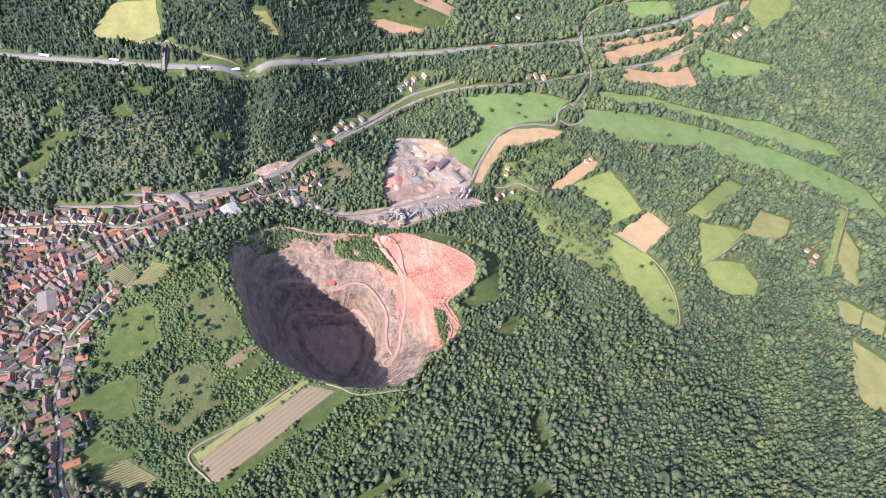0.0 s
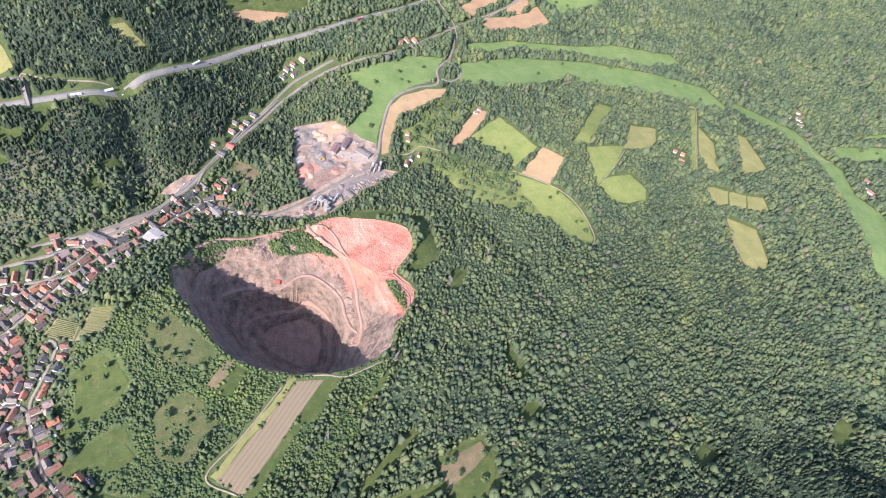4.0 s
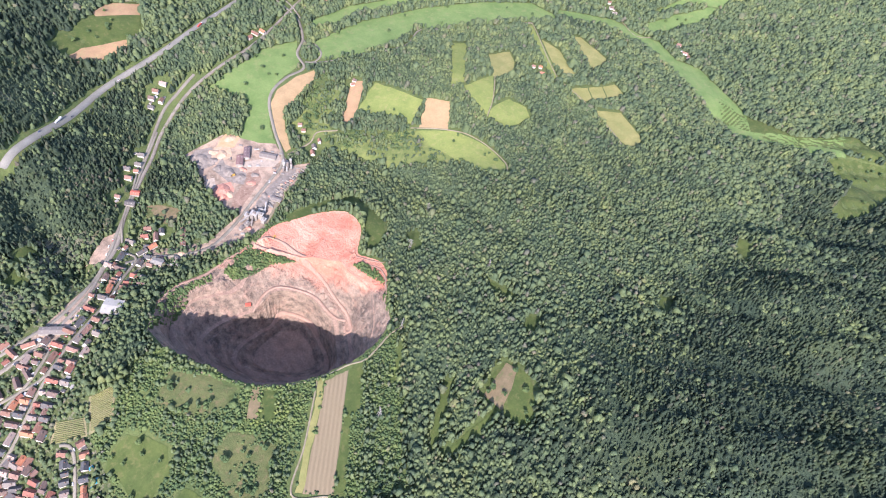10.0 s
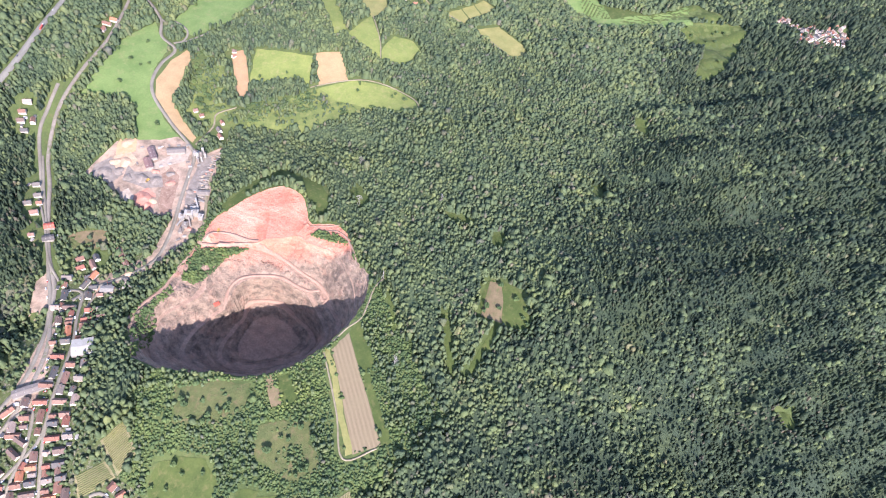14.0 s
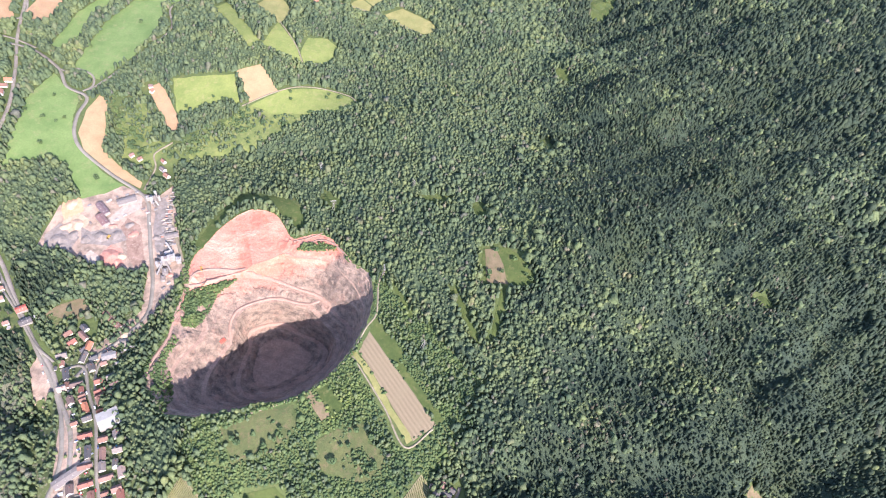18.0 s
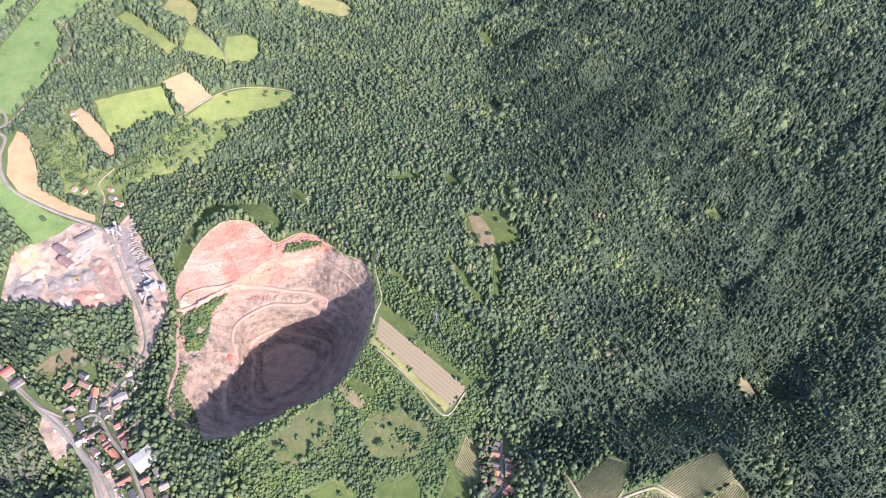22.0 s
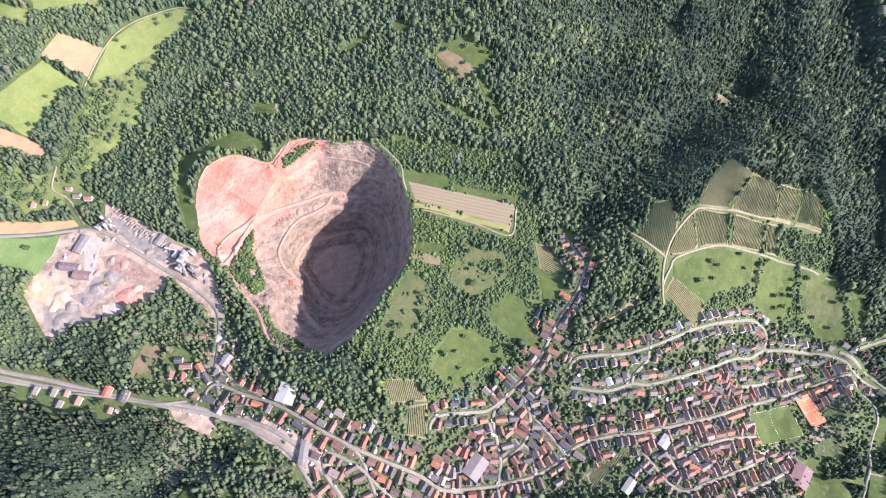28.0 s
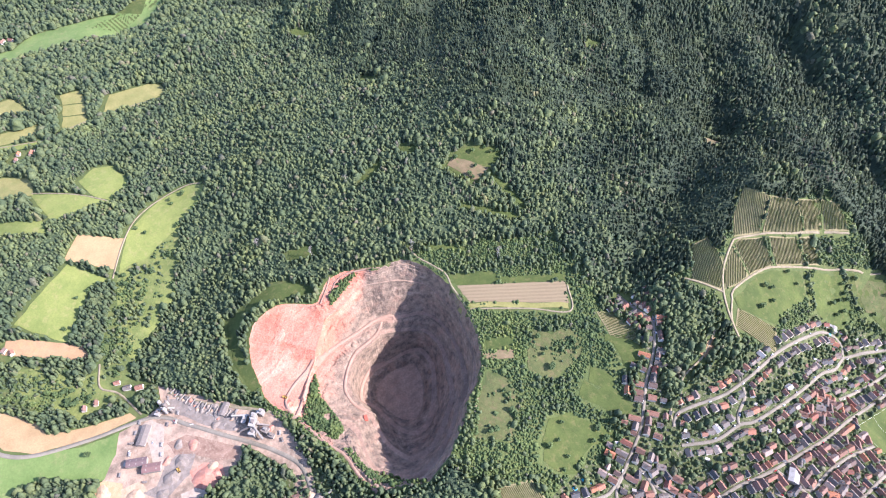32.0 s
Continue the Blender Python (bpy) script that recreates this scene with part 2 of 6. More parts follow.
def rock():
    m, t, b = material("quarry rock", 0.95)
    geo = t.nodes.new("ShaderNodeNewGeometry")
    sep = t.nodes.new("ShaderNodeSeparateXYZ")
    t.links.new(geo.outputs["Position"], sep.inputs[0])
    # red sandstone cap to the north-west, grey-brown gneiss below it
    n1 = noise_of(t, 45.0, 6, 0.65)
    add = t.nodes.new("ShaderNodeVectorMath")
    add.operation = "DOT_PRODUCT"
    t.links.new(geo.outputs["Position"], add.inputs[0])
    add.inputs[1].default_value = (0.0068, 0.0052, 0.0062)
    s = t.nodes.new("ShaderNodeMath")
    s.operation = "ADD"
    t.links.new(add.outputs["Value"], s.inputs[0])
    t.links.new(n1, s.inputs[1])
    rng = t.nodes.new("ShaderNodeMapRange")
    rng.inputs["From Min"].default_value, rng.inputs["From Max"].default_value = 1.0, 1.3
    t.links.new(s.outputs[0], rng.inputs["Value"])
    cap = rng.outputs[0]
    bands = noise_of(t, 10.0, 8, 0.7, (0.6, 1.0, 0.6))
    grey = ramp(t, bands, [(0.28, (0.07, 0.053, 0.042)), (0.42, (0.15, 0.112, 0.086)), (0.56, (0.255, 0.185, 0.138)), (0.74, (0.4, 0.285, 0.21))])
    wash = noise_of(t, 34.0, 8, 0.66, (0.95, 1.0, 0.3))
    red = ramp(t, bands, [(0.3, (0.34, 0.12, 0.07)), (0.42, (0.46, 0.19, 0.122)), (0.6, (0.54, 0.26, 0.175)), (0.75, (0.58, 0.33, 0.23))])
    red = mix(t, ramp(t, wash, [(0.42, (0.85, 0.85, 0.85)), (0.56, (0, 0, 0))]), red, (0.42, 0.15, 0.1))
    red = mix(t, ramp(t, wash, [(0.55, (0, 0, 0)), (0.68, (0.7, 0.7, 0.7))]), red, (0.6, 0.37, 0.265))
    stain = noise_of(t, 16.0, 7, 0.7)
    grey = mix(t, ramp(t, stain, [(0.5, (0, 0, 0)), (0.68, (0.65, 0.65, 0.65))]), grey, (0.35, 0.21, 0.152))
    c = mix(t, cap, grey, red)
    # pale dust lies on the flat benches
    nz = t.nodes.new("ShaderNodeSeparateXYZ")
    t.links.new(geo.outputs["Normal"], nz.inputs[0])
    flat = ramp(t, nz.outputs["Z"], [(0.93, (0, 0, 0)), (0.99, (0.4, 0.4, 0.4))])
    c = mix(t, flat, c, (0.43, 0.27, 0.195))
    fine = noise_of(t, 2.5, 6, 0.75)
    c = mix(t, 0.5, c, ramp(t, fine, [(0.3, (0.34, 0.34, 0.36)), (0.62, (1.08, 1.08, 1.08))]), "MULTIPLY")
    t.links.new(c, b.inputs["Base Color"])
    bump(t, b, bands, 0.9, 4.0)
    return m


M_ROCK = rock()


# ---- mesh helpers ----
def mesh_from(name, verts, faces, mats, smooth=False, index=None):
    """A mesh from numpy arrays of places and of triangles or quads."""
    verts, faces = np.asarray(verts, np.float32).reshape(-1, 3), np.asarray(faces, np.int32)
    me = bpy.data.meshes.new(name)
    n, k = faces.shape
    me.vertices.add(len(verts))
    me.vertices.foreach_set("co", verts.ravel())
    me.loops.add(n * k)
    me.loops.foreach_set("vertex_index", faces.ravel())
    me.polygons.add(n)
    me.polygons.foreach_set("loop_start", np.arange(0, n * k, k, dtype=np.int32))
    me.polygons.foreach_set("use_smooth", np.full(n, smooth, bool))
    for m in mats:
        me.materials.append(m)
    if index is not None:
        me.polygons.foreach_set("material_index", np.asarray(index, np.int32))
    me.update(calc_edges=True)
    return me


def part(name, bm, mat, parent, label=""):
    me = bpy.data.meshes.new(name)
    bm.to_mesh(me)
    bm.free()
    me.materials.append(mat)
    ob = new(name, me)
    ob.parent = parent
    if label:
        ob["label"] = label
    return ob


def box(bm, x0, x1, y0, y1, z0, z1, bevel=0.0):
    made = bmesh.ops.create_cube(bm, size=1, matrix=Matrix.Translation(((x0 + x1) / 2, (y0 + y1) / 2, (z0 + z1) / 2)) @ Matrix.Diagonal((x1 - x0, y1 - y0, z1 - z0, 1)))
    if bevel:
        bmesh.ops.bevel(bm, geom=list({e for v in made["verts"] for e in v.link_edges}), offset=bevel, segments=1, affect="EDGES")
    return bm


def tube(bm, r, z0, z1, x=0, y=0, sides=12, r2=None):
    bmesh.ops.create_cone(bm, cap_ends=True, segments=sides, radius1=r, radius2=r if r2 is None else r2, depth=z1 - z0, matrix=Matrix.Translation((x, y, (z0 + z1) / 2)))
    return bm


# ---- plan of the place, in metres ----
HILLS = [(200, -1000, 600, 115), (1600, -1600, 600, 86), (-400, 800, 320, 134), (2400, 0, 600, 108), (-100, -1900, 320, 104), (100, -300, 200, 47), (800, 1300, 320, 106), (0, 300, 130, 3), (-800, -1500, 320, 88), (1800, 900, 130, 82), (-300, -400, 130, 47), (2300, -600, 130, 65), (600, 200, 130, 39), (200, -500, 130, 67), (-400, -800, 130, 57), (-200, 0, 130, 39), (400, -200, 130, 50), (-1000, 300, 130, 29), (800, -1800, 600, 84), (-200, 600, 130, 77), (1000, 100, 200, 28), (300, 1100, 200, 25), (900, -400, 130, 46), (-300, -1400, 130, 26), (-300, -600, 130, 31), (700, -600, 130, 64), (200, -800, 130, 30), (1700, -1300, 130, 34), (100, 700, 130, 42), (1200, -1600, 600, 81), (187, 42, 42, 15), (440, -810, 110, 40), (-252, -648, 48, 28), (-60, -640, 70, 16), (-70, -740, 60, 18)]  # x, y, radius, height
HOLLOWS = [(-700, -500, 130, -50), (1500, 0, 320, -50), (0, -900, 130, -14), (1100, -600, 130, -37), (-500, 0, 130, -35), (700, 700, 200, -23), (-800, -800, 200, -15), (-300, 300, 130, -5), (300, 200, 130, -21), (-500, -600, 130, -25), (0, 500, 130, -55), (-100, 200, 130, -28), (800, -500, 130, -49), (1500, 500, 130, -11)]
PIT_X, PIT_Y = -20.0, -20.0
# quarry contours: angle, radius, height; the rim lies on the land
PIT_RIM = [(0, 155), (4, 166), (10, 199), (15, 211), (23, 228), (29, 224), (35, 213), (49, 188), (57, 178), (70, 147), (80, 135), (90, 132), (109, 136), (122, 157), (131, 174), (147, 173), (153, 182), (163, 170), (173, 154), (195, 132), (214, 138), (234, 136), (251, 137), (274, 148), (289, 160), (296, 163), (304, 170), (314, 161), (322, 152), (330, 167), (338, 174), (347, 177), (354, 165)]
PIT_LEDGE = [(3, 132, 48), (13, 123, 38), (34, 115, 29), (43, 122, 26), (63, 138, 20), (70, 138, 17), (90, 121, 16), (109, 124, 20), (122, 146, 26), (131, 165, 29), (150, 170, 36), (173, 145, 42), (195, 125, 45), (214, 131, 45), (234, 128, 46), (251, 129, 48), (274, 139, 52), (290, 151, 56), (309, 146, 60), (319, 142, 60), (331, 145, 57), (343, 132, 55), (353, 125, 52)]
PIT_A = [(21, 105, 6), (40, 114, 10), (56, 121, 14), (68, 126, 16), (80, 106, 10), (95, 92, 6), (108, 97, 5), (116, 113, 5), (127, 142, 6), (138, 152, 7), (150, 159, 5), (173, 134, 5), (195, 116, 5), (214, 121, 5), (234, 119, 5), (251, 120, 5), (274, 129, 4), (290, 134, 2), (302, 118, 3), (312, 111, 3), (331, 105, 4), (349, 96, 5)]
PIT_B = [(0, 74, -2), (22, 70, -2), (51, 69, -2), (67, 66, -4), (81, 61, -12), (105, 58, -20), (120, 72, -22), (135, 97, -22), (150, 124, -22), (165, 121, -22), (180, 111, -22), (195, 103, -22), (214, 101, -22), (234, 97, -22), (251, 102, -22), (270, 112, -22), (285, 116, -20), (300, 102, -12), (313, 94, -5), (327, 91, -3), (339, 78, -2)]
PIT_C = [(20, 52, -56), (51, 46, -58), (73, 33, -60), (90, 32, -60), (120, 38, -58), (135, 46, -58), (150, 62, -56), (165, 78, -54), (180, 80, -54), (195, 76, -54), (214, 71, -54), (234, 72, -54), (251, 80, -54), (270, 92, -54), (285, 98, -55), (300, 84, -58), (313, 70, -60), (326, 63, -60), (350, 59, -58)]
PIT_FLOOR = [(0, 34, -71), (45, 22, -71), (90, 16, -72), (135, 22, -72), (165, 40, -70), (180, 50, -70), (225, 49, -70), (255, 57, -70), (285, 72, -70), (300, 58, -71), (330, 44, -71)]
GULLIES = [  # line, depth, half width
    ([(-212, -338), (-202, -421), (-188, -486), (-174, -595), (-190, -695), (-124, -824), (-40, -980)], 27, 36), ([(279, 232), (315, 153), (341, 46), (347, -56), (333, -170)], 10, 18),
    ([(-212, 420), (-206, 372), (-206, 333), (-200, 280), (-207, 240)], 22, 20), ([(203, -692), (87, -725), (-34, -772), (-155, -806)], 30, 32), ([(-465, -807), (-340, -903), (-214, -1062), (-60, -1200)], 46, 48),
    ([(1139, -246), (933, -516), (731, -706), (640, -900)], 22, 50), ([(300, -1050), (420, -880), (520, -720)], 26, 45)]

FIELDS = {
    "tan": [
        [(523, 206), (553, 161), (494, 112), (455, 156)],
        [(406, 432), (399, 414), (306, 371), (282, 371), (253, 330), (225, 274), (211, 272), (228, 325), (267, 395), (301, 421), (360, 435)],
        [(-19, 622), (12, 631), (114, 630), (102, 620), (9, 605)],
    ],
    "tanred": [
        [(450, 358), (470, 337), (443, 317), (371, 258), (345, 267), (388, 306)],
        [(538, 751), (647, 797), (773, 843), (782, 832), (692, 794), (612, 761), (547, 727)],
        [(606, 685), (672, 687), (749, 700), (778, 728), (792, 640), (733, 636), (587, 630), (579, 644)],
        [(803, 864), (867, 914), (901, 939), (876, 860), (815, 846)],
        [(-7, 622), (28, 639), (125, 638), (42, 608)],
        [(-352, -321), (-350, -338), (-357, -356), (-368, -341), (-366, -322)],
        [(89, 712), (129, 734), (189, 723), (169, 690), (89, 701)],
        [(542, 714), (611, 757), (692, 790), (797, 831), (750, 779), (668, 739), (578, 691), (548, 687)],
        [(695, 725), (781, 783), (753, 719), (718, 695), (675, 699)],
        [(809, 836), (871, 848), (894, 844), (810, 814)],
        [(909, 894), (951, 921), (979, 968), (1017, 989), (973, 926), (925, 878), (889, 858)],
    ],
    "meadow": [
        [(637, 902), (758, 932), (775, 890), (654, 844), (622, 865)],
        [(521, 587), (651, 598), (797, 563), (884, 548), (840, 525), (712, 562), (569, 552), (501, 554)],
        [(185, 491), (281, 518), (366, 542), (441, 536), (409, 498), (393, 461), (323, 443), (275, 409), (232, 350), (208, 300), (183, 319), (163, 349), (219, 402), (228, 433)],
        [(458, 512), (523, 521), (634, 530), (797, 498), (948, 438), (1092, 356), (1106, 282), (1071, 258), (958, 324), (868, 362), (792, 389), (729, 435), (620, 407), (530, 423), (446, 450)],
        [(492, 560), (608, 587), (770, 558), (926, 549), (1074, 493), (1093, 444), (960, 450), (815, 519), (656, 557), (553, 561)],
        [(1139, 300), (1286, 188), (1297, 113), (1330, 54), (1294, -24), (1326, -80), (1276, -182), (1230, -266), (1159, -318), (1128, -315), (1139, -221), (1180, -138), (1225, -26), (1247, 82), (1221, 165), (1101, 271)],
        [(1156, -229), (1173, -312), (1256, -396), (1349, -481), (1271, -512), (1214, -427), (1135, -341), (1105, -280)],
        [(1360, 133), (1508, 106), (1649, 55), (1653, 27), (1526, 35), (1389, 69), (1338, 99)],
        [(1347, 166), (1611, 135), (1801, 96), (1821, 46), (1734, 30), (1671, 29), (1620, 98), (1486, 133)],
        [(1793, 112), (1900, 36), (2008, -63), (1939, -98), (1839, -3), (1787, 56)],
        [(828, 789), (960, 760), (1056, 760), (958, 702), (832, 678), (804, 731)],
    ],
    "grass": [
        [(-407, -567), (-453, -625), (-491, -597), (-510, -557), (-463, -537), (-430, -539)],
        [(-711, -455), (-739, -498), (-776, -483), (-779, -455), (-728, -394)],
        [(-759, -538), (-799, -590), (-835, -520), (-797, -476)],
        [(-674, -466), (-734, -552), (-757, -524), (-712, -458), (-692, -461)],
        [(-261, -83), (-261, -130), (-320, -156), (-334, -156), (-311, -120), (-308, -91), (-319, -82), (-300, -62), (-274, -57)],
        [(-308, -77), (-261, -70), (-246, -106), (-266, -137), (-288, -136)],
        [(-518, 290), (-506, 305), (-490, 300), (-490, 285), (-506, 281)],
        [(-422, 312), (-402, 322), (-385, 311), (-389, 300), (-415, 299)],
        [(-402, 355), (-387, 362), (-361, 358), (-364, 341), (-388, 341)],
        [(-362, 330), (-341, 355), (-324, 373), (-332, 351), (-350, 329)],
        [(-361, 393), (-320, 396), (-312, 383), (-354, 379)],
        [(-269, 402), (-254, 408), (-243, 390), (-265, 391)],
        [(-498, 257), (-462, 263), (-461, 252), (-492, 249)],
        [(-263, 291), (-238, 302), (-229, 286), (-257, 277)],
        [(-289, 258), (-271, 267), (-263, 242), (-277, 240)],
        [(136, -321), (139, -353), (126, -378), (96, -398), (80, -403), (71, -367), (73, -333), (111, -321)],
        [(58, -197), (61, -204), (12, -235), (9, -230)],
        [(60, -281), (66, -291), (-17, -338), (-21, -330)],
        [(72, -356), (74, -365), (-12, -358), (-15, -349)],
        [(219, -296), (226, -311), (200, -322), (193, -308)],
        [(448, -414), (465, -431), (424, -441), (410, -427)],
        [(728, -445), (724, -474), (672, -490), (682, -466)],
        [(148, -770), (155, -784), (132, -797), (127, -782)],
        [(232, 92), (218, 9), (206, -12), (168, -36), (148, -27), (178, 12), (198, 43), (206, 72), (186, 94), (148, 108), (104, 122), (110, 135), (162, 127), (206, 108)],
        [(-306, -174), (-259, -162), (-250, -183), (-303, -193)],
        [(-293, -203), (-256, -185), (-248, -207), (-275, -217)],
        [(-278, -275), (-240, -249), (-233, -256), (-266, -287)],
        [(-32, 647), (4, 674), (158, 681), (127, 644), (16, 638), (-23, 635)],
        [(-703, -610), (-734, -689), (-767, -642), (-742, -585)],
        [(450, 153), (505, 97), (525, 25), (511, -30), (480, -53), (464, -31), (450, 23), (438, 107)],
        [(482, 320), (514, 206), (445, 173), (457, 201), (393, 276)],
        [(611, 180), (707, 174), (639, 117), (589, 89), (588, 122)],
        [(624, 101), (674, 100), (694, 62), (675, 35), (608, 35), (577, 82)],
        [(733, 331), (772, 311), (624, 190), (589, 199)],
        [(973, 288), (995, 277), (853, 85), (837, 93)],
        [(1014, 867), (990, 941), (1021, 990), (1175, 1047), (1145, 977)],
        [(7, -181), (-49, -235), (-60, -232), (-132, -300), (-140, -293), (-11, -171)],
        [(-349, -426), (-354, -493), (-371, -527), (-402, -563), (-429, -534), (-419, -497), (-413, -474), (-417, -450), (-360, -418)],
        [(-458, -629), (-502, -671), (-543, -666), (-583, -644), (-567, -615), (-509, -607)],
        [(-525, -680), (-567, -721), (-590, -694), (-577, -665)],
        [(-245, -259), (-284, -280), (-294, -254), (-281, -239)],
        [(-525, 171), (-513, 232), (-486, 256), (-477, 236), (-492, 184)],
        [(-19, 634), (49, 690), (163, 732), (175, 701), (149, 652), (54, 608), (-6, 616)],
        [(1239, -485), (1286, -527), (1333, -642), (1268, -648), (1090, -616), (1037, -564), (1189, -560)],
        [(1239, -176), (1218, -257), (1243, -380), (1363, -493), (1334, -576), (1306, -568), (1273, -452), (1180, -363), (1156, -241)],
        [(-267, -166), (-324, -186), (-323, -203), (-278, -203)],
        [(226, -41), (244, -52), (215, -89), (191, -79)],
        [(230, -205), (236, -222), (236, -259), (223, -258), (222, -220)],
        [(-100, -128), (-138, -168), (-148, -152), (-114, -119)],
    ],
    "brown": [
        [(-116, -118), (-148, -151), (-158, -141), (-126, -108)],
        [(134, -323), (136, -340), (98, -356), (76, -364), (77, -333)],
        [(-139, -738), (-149, -765), (-169, -762), (-172, -740), (-158, -726)],
    ],
    "dry": [
        [(774, 243), (835, 227), (806, 188), (760, 155), (703, 171)],
        [(850, 48), (895, 29), (864, -12), (832, 8)],
        [(898, 27), (932, 8), (903, -27), (868, -12)],
        [(935, 7), (974, -3), (957, -43), (906, -29)],
        [(842, -33), (891, -76), (855, -151), (830, -166), (798, -162), (805, -105)],
        [(1048, 193), (1075, 174), (1053, 70), (964, 65)],
        [(960, 219), (960, 163), (922, 105), (911, 69), (878, 87), (899, 142)],
        [(-478, 450), (-460, 503), (-449, 520), (-381, 523), (-362, 460), (-401, 440)],
        [(-220, 514), (-192, 525), (-164, 495), (-188, 489)],
        [(-39, -155), (-164, -264), (-170, -257), (-74, -176), (-50, -152)],
    ],
    "rim": [
        [(-133, -97), (-167, -113), (-201, -101), (-226, -56), (-210, -29), (-187, -18), (-164, -54)],
        [(-155, -198), (-199, -238), (-225, -216), (-224, -161), (-187, -139), (-165, -167)],
        [(-14, 242), (-40, 236), (-59, 254), (-73, 271), (-60, 302), (-31, 280)],
    ],
    "plough": [
        [(-12, -170), (-140, -291), (-165, -265), (-37, -156)],
    ],
    "vine": [
        [(-255, -466), (-266, -493), (-306, -465), (-328, -422), (-286, -406)],
        [(-296, -521), (-274, -563), (-264, -611), (-303, -628), (-322, -561), (-301, -529)],
        [(-304, -629), (-337, -658), (-374, -624), (-363, -605), (-326, -564)],
        [(-338, -659), (-364, -693), (-396, -654), (-376, -627)],
        [(-366, -694), (-393, -710), (-429, -686), (-398, -656)],
        [(-331, -427), (-314, -456), (-302, -506), (-346, -478), (-341, -450)],
        [(-302, -509), (-304, -525), (-330, -560), (-366, -530), (-350, -494), (-347, -481)],
        [(-336, -568), (-370, -607), (-405, -582), (-370, -535)],
        [(-372, -610), (-387, -630), (-423, -605), (-408, -585)],
        [(-370, -392), (-359, -417), (-418, -445), (-436, -410)],
        [(-204, -282), (-222, -302), (-267, -291), (-278, -279), (-241, -262)],
        [(-251, 10), (-277, -28), (-307, -24), (-284, 20)],
        [(-300, 0), (-309, -23), (-347, 2), (-329, 22)],
        [(-505, -159), (-507, -196), (-515, -244), (-523, -247), (-519, -194), (-526, -155)],
    ],
    "yard": [
        [(51, 370), (142, 375), (208, 300), (201, 260), (202, 232), (136, 208), (58, 175), (38, 215), (38, 273), (58, 330)],
        [(112, 206), (188, 240), (235, 223), (175, 193), (105, 159), (52, 129), (23, 134), (-33, 145), (-116, 189), (-140, 175), (-98, 207), (-20, 168), (43, 186)],
        [(-122, 268), (-128, 247), (-166, 221), (-188, 223), (-190, 237), (-142, 267)],
        [(-179, 198), (-202, 170), (-221, 154), (-277, 127), (-308, 118), (-299, 153), (-257, 170), (-210, 190)],
        [(-625, -407), (-640, -448), (-650, -451), (-650, -423), (-636, -401)],
        [(-648, -501), (-654, -528), (-674, -537), (-676, -506), (-667, -483)],
    ],
    "town": [
        [(-120, 216), (-179, 144), (-230, 91), (-298, 59), (-323, -22), (-345, -109), (-317, -218), (-267, -332), (-291, -340), (-359, -230), (-380, -339), (-429, -436), (-454, -530), (-554, -605), (-635, -648), (-687, -638), (-759, -570), (-555, -181), (-330, 158), (-191, 233)],
        [(-529, 114), (-425, 113), (-329, 126), (-278, 91), (-256, 67), (-309, -32), (-319, -101), (-367, -130), (-424, -158)],
        [(-60, 281), (-82, 196), (-25, 181), (-54, 136), (-136, 159), (-150, 209)],
    ],
}
SPARSE = [[(387, 410), (430, 396), (352, 301), (299, 296), (269, 312), (306, 356)],
    [(281, 270), (334, 265), (446, 151), (438, 107), (450, 23), (395, 59), (367, 160), (306, 227)],
    [(68, -176), (-77, -357), (-186, -306), (-300, -206), (-318, -104), (-245, 16), (-178, 4)],
    [(-255, -403), (-371, -718), (-604, -662), (-432, -374)],
    [(-357, -53), (-256, 1), (-191, -19), (-147, -106), (-13, -182), (-164, -292), (-262, -305), (-313, -181)],
    [(-581, -508), (-601, -586), (-624, -660), (-718, -509), (-688, -424), (-667, -400), (-636, -401)]]
SEEN = [(-860, -520), (-700, -800), (-300, -1390), (400, -1500), (960, -1600), (1100, -1560), (1650, -1180), (2060, -800), (2180, -300), (2190, -100), (2160, 480), (1610, 1215), (-60, 850), (-660, 540), (-760, 0)]
